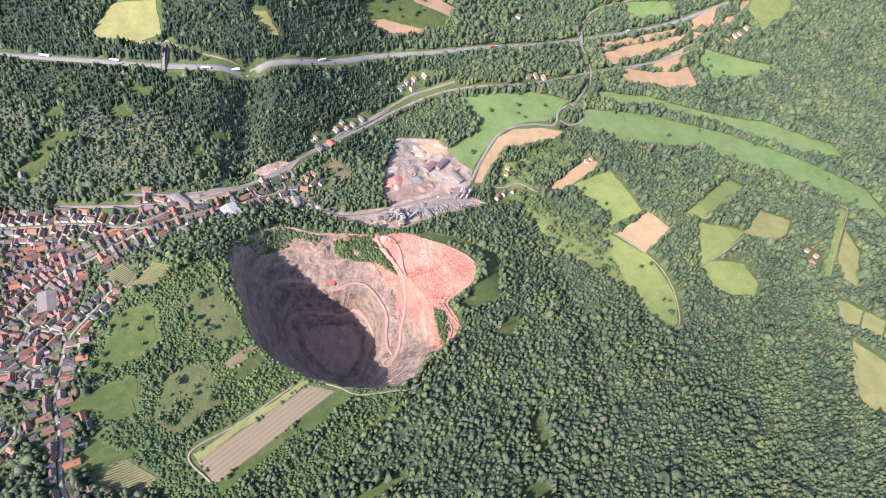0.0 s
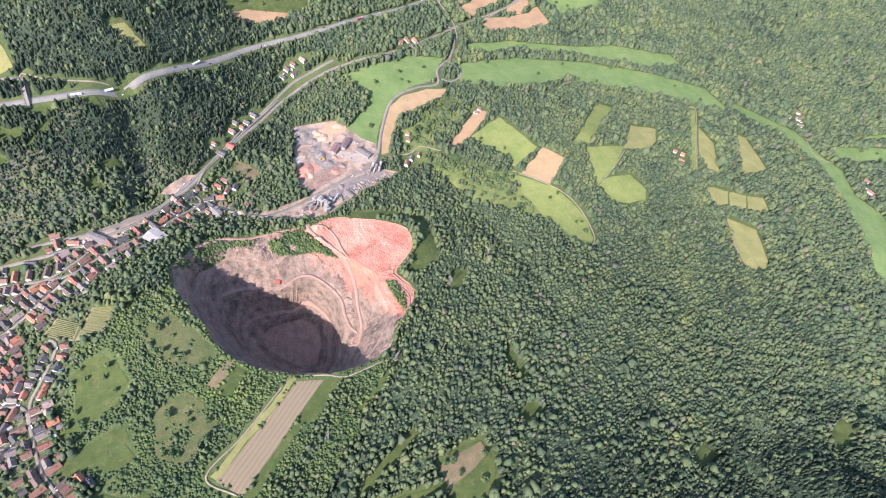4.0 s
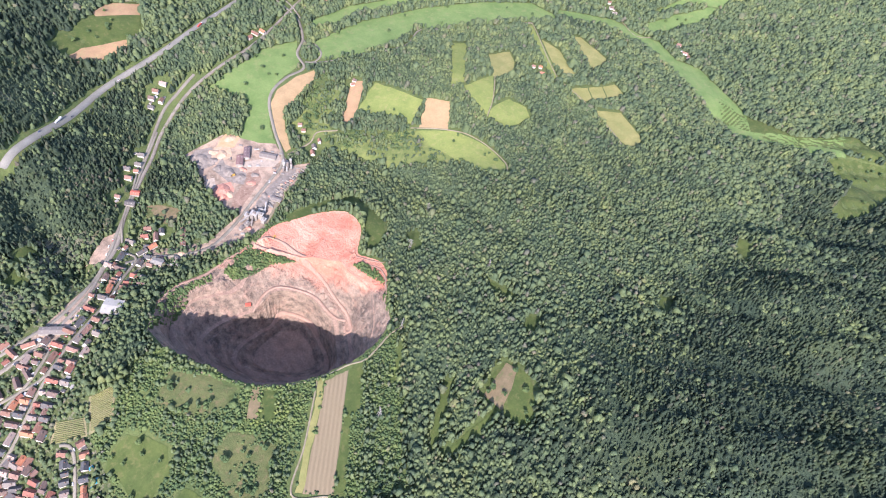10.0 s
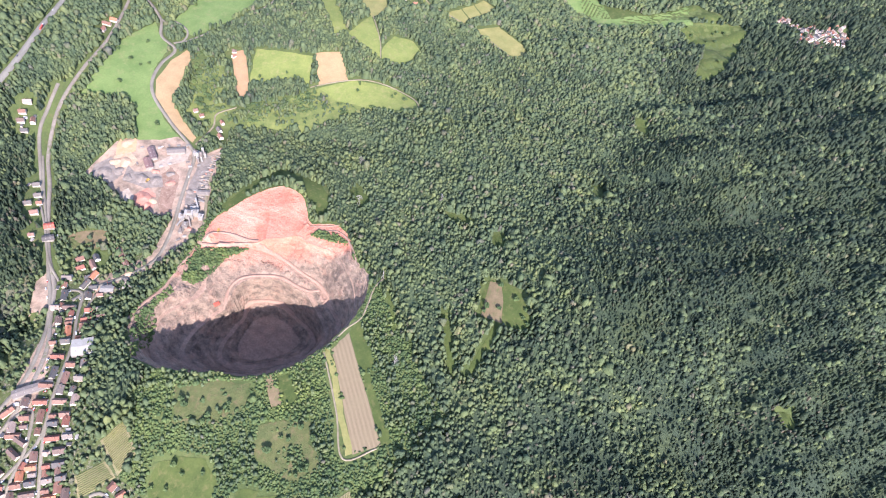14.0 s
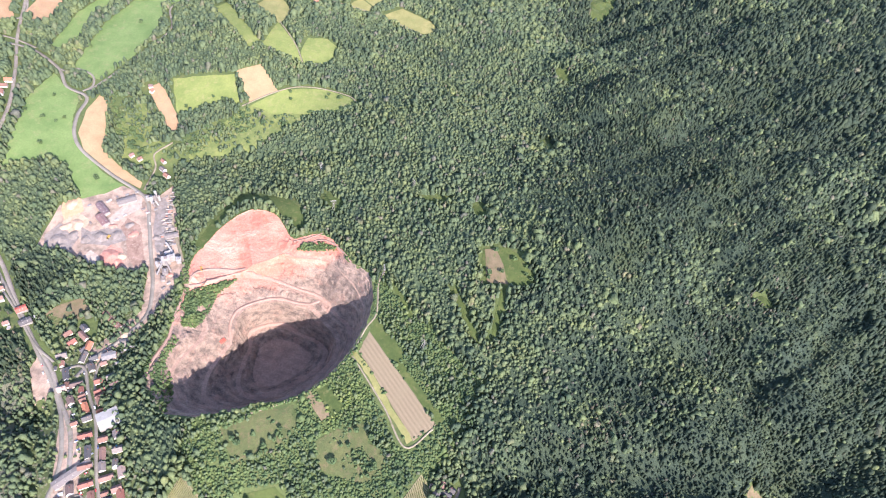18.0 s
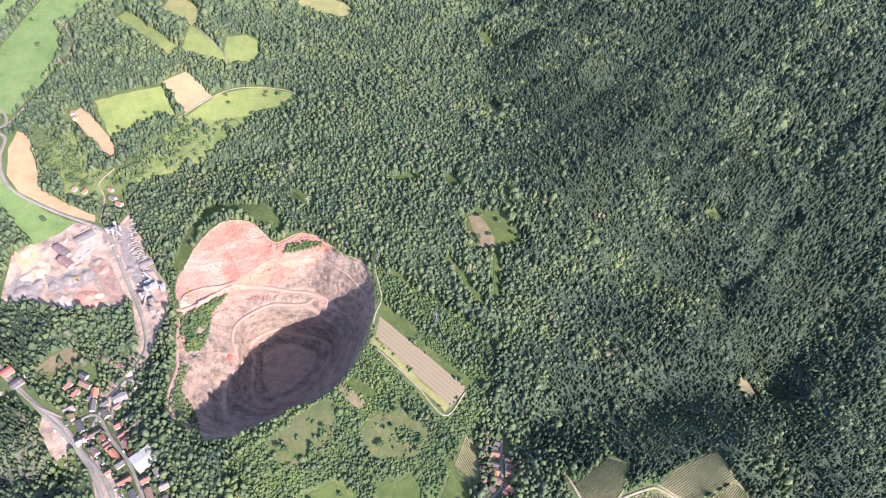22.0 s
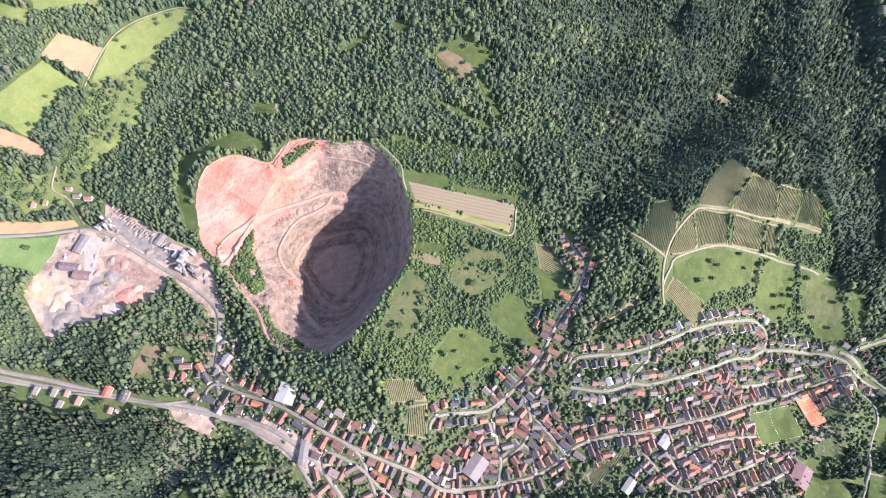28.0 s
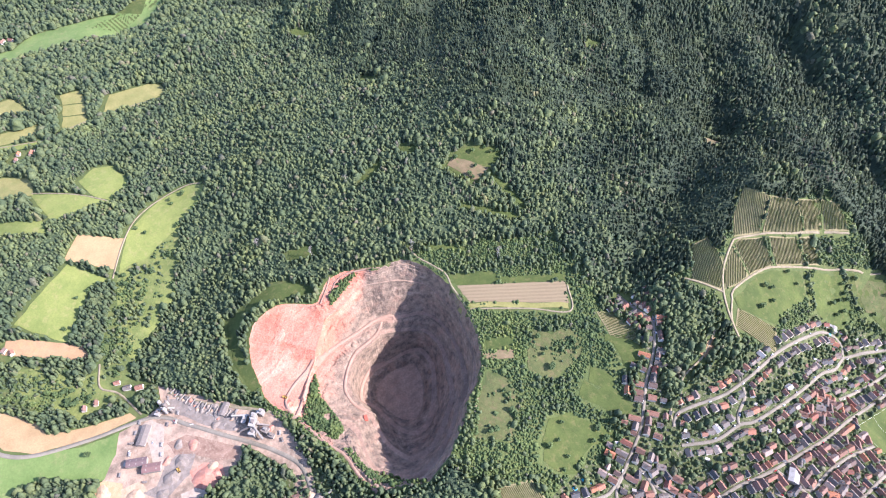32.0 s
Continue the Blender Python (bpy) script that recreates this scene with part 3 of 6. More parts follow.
ROADS = [  # line, width, kind
    ([(-612, 406), (-558, 403), (-449, 403), (-340, 404), (-229, 422), (-97, 487), (22, 559), (176, 604), (310, 667), (491, 751), (618, 802), (780, 868), (942, 958)], 9.5, "motorway"),
    ([(-459, 131), (-314, 135), (-228, 164), (-174, 210), (-133, 244), (-99, 287), (-43, 343), (8, 391), (62, 445), (141, 495), (237, 528), (327, 555), (427, 602), (535, 659), (679, 718), (794, 772)], 6, "rail"),
    ([(-365, 154), (-314, 156), (-259, 162), (-200, 193), (-148, 237), (-123, 264), (-48, 340), (11, 410), (82, 481), (133, 508), (183, 531)], 5.5, "road"),
    ([(-141, 205), (-105, 194), (-68, 171), (-27, 156), (15, 166), (50, 181), (92, 202), (142, 226), (193, 255), (230, 333), (264, 396), (297, 426), (344, 443), (393, 450), (411, 497), (457, 537), (496, 608), (496, 668), (493, 737)], 6, "road"),
    ([(407, 457), (474, 434), (539, 414), (638, 388), (727, 423), (799, 375), (1007, 286)], 4.2, "road"),
    ([(407, 465), (427, 455), (457, 471), (468, 508), (453, 514), (457, 537)], 4.2, "road"),
    ([(210, 264), (267, 269), (297, 283), (333, 264)], 3, "track"),
    ([(444, 169), (491, 116), (517, 75), (525, 25), (514, -28), (488, -52)], 2.6, "track"),
    ([(985, 297), (1002, 283), (938, 201), (893, 145), (853, 85), (846, 56)], 2.6, "track"),
    ([(711, 172), (639, 117), (588, 88)], 2.4, "track"),
    ([(-383, -382), (-361, -396), (-346, -422), (-340, -437), (-352, -494), (-367, -528), (-405, -576), (-454, -630), (-504, -678)], 3, "track"),
    ([(-369, -390), (-351, -402), (-330, -423), (-311, -456), (-299, -507), (-302, -525), (-330, -568), (-364, -609), (-395, -650), (-431, -684)], 3.2, "track"),
    ([(-332, -422), (-286, -406), (-272, -401)], 2.8, "track"),
    ([(85, -178), (64, -173), (34, -178), (8, -180), (-14, -170), (-50, -160), (-87, -142), (-123, -112), (-145, -82), (-168, -43)], 2.6, "track"),
    ([(-49, -150), (-76, -175), (-128, -220), (-175, -256), (-146, -288)], 2.3, "track"),
    ([(514, 815), (554, 779), (583, 683), (679, 718), (781, 783), (814, 811), (785, 900)], 4, "road"),
    ([(504, 605), (515, 656), (511, 702), (503, 738), (504, 779), (524, 827), (562, 870), (622, 899), (695, 933)], 4.5, "road"),
    ([(-352, 434), (-352, 448), (-316, 435), (-268, 430), (-231, 433)], 2.6, "track"),
    ([(-346, 403), (-352, 438), (-397, 443)], 5, "road"),
    ([(13, 108), (52, 129), (97, 156), (158, 195), (211, 218)], 5, "track"),
    ([(853, 69), (844, 0), (817, -93), (793, -141)], 2.8, "track"),
    ([(1303, 168), (1283, 104), (1378, 63)], 3.6, "track"),
    ([(-640, -619), (-688, -621), (-727, -585), (-751, -545), (-791, -469)], 3.8, "road"),
    ([(-752, -544), (-799, -591)], 3, "track"),
    ([(-379, -218), (-362, -236), (-366, -254), (-353, -279), (-358, -323), (-351, -365)], 2.6, "track"),
    ([(30, 119), (50, 83), (70, 54), (80, 18), (80, -12), (75, -40), (72, -72), (64, -92), (55, -103), (49, -98), (55, -90)], 4.4, "haul"),
    ([(-31, 30), (-10, 40), (6, 40), (23, 33), (44, 6), (54, -20), (53, -48), (56, -70), (62, -84)], 4.6, "haul"),
    ([(-10, 11), (10, 17), (29, -3), (38, -30), (32, -56)], 4.6, "haul"),
    ([(-135, 113), (-102, 114), (-64, 108), (-33, 113), (12, 117), (30, 119), (56, 135), (79, 142)], 4.6, "haul"),
    ([(30, 119), (60, 112), (72, 88), (76, 58), (80, 42)], 4.0, "haul"),
    ([(131, -22), (144, -47), (154, -64)], 2.2, "haul"),
    ([(122, -36), (139, -60), (137, -82), (116, -108), (98, -124)], 2.4, "haul"),
]
STREETS = [  # line, how it is built up
    ([(-593, -623), (-639, -648), (-689, -662), (-741, -679)], "loose"),
    ([(-606, -653), (-622, -706), (-638, -762), (-647, -796)], "loose"),
    ([(-135, 230), (-124, 204), (-159, 178), (-193, 150), (-226, 131), (-268, 110), (-312, 83), (-345, 59), (-379, 34), (-410, 17), (-430, -7)], "dense"),
    ([(-412, 18), (-445, -44), (-467, -102), (-471, -150), (-468, -170), (-482, -212), (-500, -246), (-520, -292), (-547, -361), (-562, -413), (-573, -445), (-598, -519), (-620, -596), (-630, -621)], "dense"),
    ([(-453, -47), (-426, -70), (-399, -81), (-370, -94), (-361, -123), (-353, -160), (-346, -187), (-332, -214), (-317, -241), (-309, -264), (-297, -290), (-285, -307), (-272, -324), (-279, -317), (-237, -328), (-210, -335)], "dense"),
    ([(-339, -8), (-331, -17), (-333, -34), (-351, -69), (-361, -90), (-361, -118)], "loose"),
    ([(-379, -218), (-373, -233), (-382, -254), (-406, -295), (-415, -319), (-426, -362), (-438, -420), (-459, -479), (-477, -519), (-500, -533), (-514, -529), (-522, -518), (-539, -545), (-562, -578), (-587, -607), (-611, -623), (-633, -629), (-674, -648)], "loose"),
    ([(-400, -206), (-431, -243), (-445, -282), (-459, -302), (-477, -352), (-491, -400), (-504, -453), (-518, -483), (-522, -518)], "loose"),
    ([(-445, -282), (-437, -291), (-432, -318), (-423, -328)], "loose"),
    ([(-542, -441), (-572, -512), (-589, -561)], "loose"),
    ([(-522, -276), (-557, -276), (-568, -322), (-585, -369), (-611, -421)], "dense"),
    ([(-513, -267), (-547, -269), (-584, -266)], "dense"),
    ([(-522, 90), (-477, 95), (-422, 100), (-361, 93), (-319, 87), (-288, 97)], "dense"),
    ([(-427, -72), (-424, -110), (-405, -134), (-378, -145)], "dense"),
    ([(-471, -150), (-438, -147), (-401, -141), (-373, -144)], "dense"),
    ([(-467, -102), (-445, -111), (-424, -110)], "dense"),
    ([(-383, 79), (-353, 88), (-324, 97), (-290, 121), (-310, 135), (-343, 131)], "dense"),
    ([(-523, -241), (-591, -253), (-610, -300), (-635, -385)], "dense"),
    ([(-629, -274), (-655, -352), (-684, -465)], "dense"),
    ([(-102, 186), (-136, 180), (-177, 157)], "lane"),
    ([(-15, 391), (-56, 337), (-102, 285), (-125, 244)], "lane"),
    ([(1430, -725), (1416, -781), (1384, -838), (1382, -889)], "dense"),
    ([(1354, -772), (1341, -813), (1436, -889)], "dense"),
    ([(-53, 336), (-3, 391), (51, 446)], "lane"),
]
TOWN = [(-120, 216), (-179, 144), (-230, 91), (-298, 59), (-323, -22), (-345, -109), (-317, -218), (-267, -332), (-291, -340), (-359, -230), (-380, -339), (-429, -436), (-454, -530), (-554, -605), (-635, -648), (-687, -638), (-759, -570), (-560, -60), (-560, 120), (-330, 158)]
CORE = [(-470, -165, -370, 60), (-560, -60, -420, 115), (-600, -430, -500, -260)]
WOODS = [[(-377, -231), (-335, -249), (-310, -296), (-285, -330), (-299, -368), (-329, -389), (-355, -334), (-349, -287), (-368, -245)], [(-359, -349), (-365, -377), (-406, -389), (-408, -342), (-386, -335)], [(-537, -710), (-616, -833), (-672, -768), (-640, -674), (-590, -667)], [(-673, -520), (-726, -556), (-751, -532), (-720, -479), (-689, -485)]]
PITCH = [(-577, -427), (-609, -511), (-657, -496), (-625, -413)]
TENNIS = [(-608, -522), (-617, -547), (-659, -536), (-653, -513)]
LONE = [  # x, y, turn, kind
    (98, 526, 40, "row"), (72, 500, 40, "home"), (95, 504, 130, "row"), (119, 535, 40, "barn"), (83, 516, 40, "row"), (-40, 384, 45, "home"),
    (-49, 362, 45, "row"), (-19, 386, 45, "home"), (-3, 405, 45, "home"), (-84, 332, 45, "small"), (-30, 372, 45, "small"), (368, 590, 20, "long"),
    (348, 581, 110, "row"), (387, 590, 20, "barn"), (1349, 253, 60, "long"), (1301, 241, 20, "barn"), (1314, 207, 60, "barn"), (1330, 230, 60, "row"),
    (1375, 12, 30, "barn"), (1352, -21, 30, "long"), (1340, -38, 120, "row"), (834, 151, 50, "small"), (830, 122, 50, "home"), (848, 140, 50, "small"),
    (904, 818, 35, "barn"), (933, 841, 35, "long"), (974, 874, 35, "barn"), (950, 850, 35, "long"), (275, 300, 60, "small"), (279, 316, 60, "small"),
    (267, 256, 150, "home"), (253, 243, 150, "row"), (285, 262, 150, "small"), (344, 778, 60, "row"), (331, 760, 60, "barn"), (440, 345, 80, "small"),
    (452, 352, 30, "small"), (-515, 178, 30, "barn"), (1428, -737, 60, "home"), (1432, -766, 60, "home"), (1420, -795, 60, "row"), (1375, -825, 60, "home"),
    (1416, -858, 60, "row"), (1360, -872, 60, "home"), (1378, -784, 60, "home"), (1357, -846, 60, "row"), (1453, -885, 60, "home"), (1404, -770, 60, "row"),
    (1400, -812, 60, "home"), (1440, -815, 60, "row"), (1392, -845, 60, "home"), (1435, -840, 60, "home"), (1388, -880, 60, "row"), (1420, -890, 60, "row"),
    (1445, -750, 60, "home"), (1350, -810, 60, "home"), (-92, 236, 60, "row"), (-80, 248, 60, "row"), (-79, 226, 150, "long"), (-100, 216, 60, "small"),
    (-66, 231, 150, "home"), (-110, 196, 40, "home"), (-98, 178, 40, "small")]
HALLS = [  # width, length, eaves, rise, roof, label, x, y, turn
    (11, 27, 6, 2, "brown", "works hall with a dark brown sheet roof", 148, 305, -38), (12, 24, 6, 2, "brown", "works hall with a dark brown sheet roof", 126, 295, -38),
    (12, 30, 5, 1.5, "metal", "low grey works shed", 176, 278, 40), (10, 14, 5, 2, "red", "shed with a bright red roof beside the railway", -57, 326, 45),
    (10, 16, 5, 2, "tile", "old goods shed with a brownish roof", -75, 310, 45), (8, 36, 6, 2, "tile", "long low terrace with a brown roof beside the plant road", -47, 199, -32),
    (24, 32, 8, 3, "metal", "large hall with a pale roof in the village", -412, -36, 20), (26, 34, 9, 2.5, "brown", "sports hall with a striped brown roof", -690, -442, 20),
    (24, 26, 8, 2, "metal", "flat-roofed workshop building on the village street", -196, 128, 40), (11, 46, 4.5, 1.2, "metal", "long station shed beside the railway", -268, 140, 52),
    (12, 22, 5, 1.5, "metal", "pale supermarket hall beside the village street", -548, -197, 15), (13, 19, 6, 1.6, "metal", "grey flat hall in the village", -532, -275, 15),
    (10, 18, 5, 1.5, "metal", "low shed in the plant yard", -104, 176, 30), (9, 20, 4, 1.2, "metal", "low shed among the stone bins", 120, 178, 30)]
HEAPS = [  # x, y, radius, height, kind
    (78, 342, 14, 4, "grey"), (90, 326, 10, 3.5, "grey"), (64, 334, 10, 3, "grey"), (62, 250, 17, 6, "red"), (54, 240, 10, 4, "red"), (104, 262, 11, 4, "grey"), (96, 282, 13, 5, "grey"), (148, 358, 12, 4, "sand"),
    (112, 330, 12, 4, "sand"), (104, 344, 10, 3, "sand"), (86, 304, 9, 3.5, "grey"), (112, 238, 9, 3, "red"), (128, 252, 8, 3, "grey"), (112, 200, 7, 3, "grey"), (124, 190, 6, 3, "grey"), (136, 184, 7, 3, "grey"),
    (146, 200, 6, 3, "grey"), (-78, 166, 8, 4, "grey"), (-66, 172, 7, 3, "sand"), (-104, 168, 6, 3, "sand"), (88, 168, 7, 3, "grey"), (46, 150, 6, 2, "red"), (120, 276, 7, 3, "red"), (66, 238, 9, 4, "sand")]
SILOS = [(182, 237, 2.6, 17), (187, 233, 2.6, 17), (192, 229, 2.2, 14), (196, 236, 2.4, 19), (176, 231, 2.0, 12), (60, 176, 2.6, 10)]
CONVEYORS = [(80, 148, 2, 66, 166, 14), (66, 166, 13, 40, 168, 6), (60, 160, 12, 74, 182, 4), (50, 150, 3, 62, 162, 12), (180, 226, 2, 190, 240, 12), (84, 160, 3, 100, 178, 9)]
PLANT = [(66, 164, 9, 12, 15, 30), (58, 172, 8, 9, 10, 30), (74, 158, 7, 10, 12, 30), (48, 158, 10, 8, 7, 20), (72, 146, 8, 7, 9, 20), (36, 157, 9, 6, 5, 20), (84, 168, 6, 12, 6, 40), (190, 246, 6, 9, 8, 30)]
QUARRY_SCRUB = [([(-9, 111), (22, 112), (44, 84), (66, 52), (58, 56), (33, 70), (-4, 74), (-32, 81), (-37, 100)], 3.0), ([(-100, 100), (-106, 90), (-127, 78), (-162, 66), (-183, 60), (-150, 90), (-117, 108)], 4.5),
    ([(116, -28), (130, -42), (136, -60), (132, -82), (122, -100), (121, -80), (117, -51)], 3.4), ([(-122, 108), (-77, 106), (-56, 103), (-61, 94), (-100, 98), (-138, 90)], 4.0), ([(20, 112), (70, 128), (100, 140), (40, 135), (0, 122)], 4.5), ([(-20, 112), (-100, 116), (-140, 106), (-150, 120), (-80, 132), (-20, 126)], 4.5),
    ([(-30, -166), (-66, -153), (-100, -134), (-130, -103), (-150, -67), (-175, -31), (-194, 8), (-198, 5), (-179, -35), (-154, -71), (-134, -107), (-104, -138), (-70, -158), (-32, -171)], 4.0)]
BRIDGES = [  # ends, width
    ((-353, 442), (-348, 392), 5.0), ((501, 733), (505, 794), 5.0)]
VINE_ROWS = [(-49, 3.2), (-65, 3.4), (-50, 3.2), (-52, 3.2), (-51, 3.2), (-61, 3.4), (-50, 3.2), (-53, 3.2), (-40, 3.2), (14, 3.2), (-155, 3.4), (-17, 3.0), (-36, 3.0), (-73, 3.4), (-66, 3.4)]  # direction, spacing
TREE_MEADOWS = [([(387, 410), (430, 396), (352, 301), (299, 296), (269, 312), (306, 356)], 26),
    ([(450, 153), (505, 97), (525, 25), (511, -30), (480, -53), (464, -31), (450, 23), (438, 107)], 8),
    ([(281, 270), (334, 265), (446, 151), (438, 107), (450, 23), (395, 59), (367, 160), (306, 227)], 24),
    ([(185, 491), (281, 518), (366, 542), (441, 536), (409, 498), (393, 461), (323, 443), (275, 409), (232, 350), (208, 300), (183, 319), (163, 349), (219, 402), (228, 433)], 9),
    ([(458, 512), (523, 521), (634, 530), (797, 498), (948, 438), (1092, 356), (1106, 282), (1071, 258), (958, 324), (868, 362), (792, 389), (729, 435), (620, 407), (530, 423), (446, 450)], 8),
    ([(-261, -83), (-261, -130), (-320, -156), (-334, -156), (-311, -120), (-308, -91), (-319, -82), (-300, -62), (-274, -57)], 11),
    ([(-407, -567), (-453, -625), (-491, -597), (-510, -557), (-463, -537), (-430, -539)], 12),
    ([(-458, -629), (-502, -671), (-543, -666), (-583, -644), (-567, -615), (-509, -607)], 5),
    ([(-349, -426), (-354, -493), (-371, -527), (-402, -563), (-429, -534), (-419, -497), (-413, -474), (-417, -450), (-360, -418)], 7),
    ([(828, 789), (960, 760), (1056, 760), (958, 702), (832, 678), (804, 731)], 12),
    ([(134, -323), (136, -340), (98, -356), (76, -364), (77, -333)], 4),
    ([(125, -360), (110, -388), (83, -400), (83, -381)], 4),
    ([(-155, -198), (-199, -238), (-225, -216), (-224, -161), (-187, -139), (-165, -167)], 10),
    ([(-133, -97), (-167, -113), (-201, -101), (-226, -56), (-210, -29), (-187, -18), (-164, -54)], 6),
    ([(-525, 171), (-513, 232), (-486, 256), (-477, 236), (-492, 184)], 6),
    ([(469, 327), (510, 260), (504, 235), (457, 200), (402, 260), (428, 295)], 4),
    ([(1239, -485), (1286, -527), (1333, -642), (1268, -648), (1090, -616), (1037, -564), (1189, -560)], 9),
    ([(1360, 133), (1508, 106), (1649, 55), (1653, 27), (1526, 35), (1389, 69), (1338, 99)], 6),
    ([(-19, 634), (49, 690), (163, 732), (175, 701), (149, 652), (54, 608), (-6, 616)], 8)]
POOLS = [(-324, -61), (-335, -82), (-455, -203), (-346, 18), (-453, -191), (-345, 21), (-486, -526), (-327, -79), (-228, 100)]
MASTS = [(79, -177), (248, -193), (-35, -255), (292, -26), (204, -70)]
LOT_CARS = [(-231, 138), (-241, 130), (-254, 124), (-228, 157), (-238, 149), (-264, 125), (-271, 120), (-257, 129), (-287, 120), (-206, 168), (-194, 179), (-184, 187), (-133, 256), (-144, 248), (-154, 236), (172, 305), (175, 280), (159, 275), (163, 237), (139, 223), (-92, 185), (-110, 182)]



# ---- the lie of the land ----
def wobble(u, v, seed):
    """Cheap smooth noise of two numbers, about -1 to 1."""
    s = 0
    for k in range(1, 5):
        s = s + np.sin(u * 1.7**k + seed * 2.1 * k) * np.cos(v * 1.63**k - seed * 1.3 * k + 0.8 * k) / k**0.8
    return s / 2.0


def land(x, y):
    """The height of the natural ground: broad hills and hollows, and small unevenness."""
    x, y = np.asarray(x, float), np.asarray(y, float)
    z = np.zeros(np.broadcast(x, y).shape)
    for hx, hy, r, h in HILLS + HOLLOWS:
        z = z + h * np.exp(-((x - hx) ** 2 + (y - hy) ** 2) / (2.0 * r * r))
    # gullies cut into the wooded slopes, and spurs between them
    for line, depth, wide in GULLIES:
        near_d = np.full(z.shape, 1e9)
        for (ax, ay), (bx_, by_) in zip(line, line[1:]):
            u = np.clip(((x - ax) * (bx_ - ax) + (y - ay) * (by_ - ay)) / ((bx_ - ax) ** 2 + (by_ - ay) ** 2), 0, 1)
            near_d = np.minimum(near_d, (x - ax - u * (bx_ - ax)) ** 2 + (y - ay - u * (by_ - ay)) ** 2)
        z = z - depth * np.exp(-near_d / (2.0 * wide * wide))
    wild = np.clip((np.hypot(x + 50, y + 50) - 480) / 350, 0, 1) * np.clip((-y - 280) / 220, 0, 1)
    wild = np.maximum(wild, np.clip((y - 600 + 0.2 * x) / 200, 0, 1) * np.clip((150 - x) / 150, 0, 1))
    spurs = np.abs(wobble(x * 0.0075 + 0.4 + y * 0.002, y * 0.0055, 3.7)) * 30 - 14
    return z + wild * (spurs + wobble(x * 0.013 + 0.3, y * 0.014, 1.7) * 9 + wobble(x * 0.031, y * 0.029, 2.9) * 4)


def patchy(x, y, size, seed, octaves=4):
    """Uneven noise of the given grain in metres, about -1 to 1."""
    total, weight, amp = 0.0, 0.0, 1.0
    for k in range(octaves):
        u, v = x / size + 17.3 * k + seed, y / size - 9.1 * k + seed * 2.7
        i, j = np.floor(u), np.floor(v)
        f, g = u - i, v - j
        f, g = f * f * (3 - 2 * f), g * g * (3 - 2 * g)

        def lot(a, b):
            w = np.sin(a * 127.1 + b * 311.7 + seed * 74.7) * 43758.5453
            return w - np.floor(w)

        low = lot(i, j) * (1 - f) + lot(i + 1, j) * f
        high = lot(i, j + 1) * (1 - f) + lot(i + 1, j + 1) * f
        total = total + amp * (low * (1 - g) + high * g)
        weight, amp, size = weight + amp, amp * 0.55, size * 0.5
    return total / weight * 2 - 1


FAN = np.arange(0, 360, 2.0)


def contour(rows, k):
    """Values round the quarry, every two degrees, eased between the given angles."""
    a = np.array([r[0] for r in rows], float)
    v = np.array([r[k] for r in rows], float)
    w = np.interp(FAN, np.concatenate([a - 360, a, a + 360]), np.tile(v, 3))
    for _ in range(2):
        w = 0.25 * np.roll(w, 1) + 0.5 * w + 0.25 * np.roll(w, -1)
    return w


RINGS = [contour(rows, 1) for rows in (PIT_RIM, PIT_LEDGE, PIT_A, PIT_B, PIT_C, PIT_FLOOR)]
STEPS = [contour(rows, 2) for rows in (PIT_LEDGE, PIT_A, PIT_B, PIT_C, PIT_FLOOR)]


def around(values, ang):
    """A closed curve at any angle."""
    u = np.mod(np.degrees(ang), 360) / 2.0
    i = np.floor(u).astype(int)
    return values[i % 180] * (1 - u + i) + values[(i + 1) % 180] * (u - i)


def rim_at(ang):
    """The broken edge of the quarry."""
    return around(RINGS[0], ang) + wobble(np.cos(ang) * 9.0, np.sin(ang) * 9.0, 1.4) * 2.0 + wobble(np.cos(ang) * 31.0, np.sin(ang) * 31.0, 3.3) * 1.5


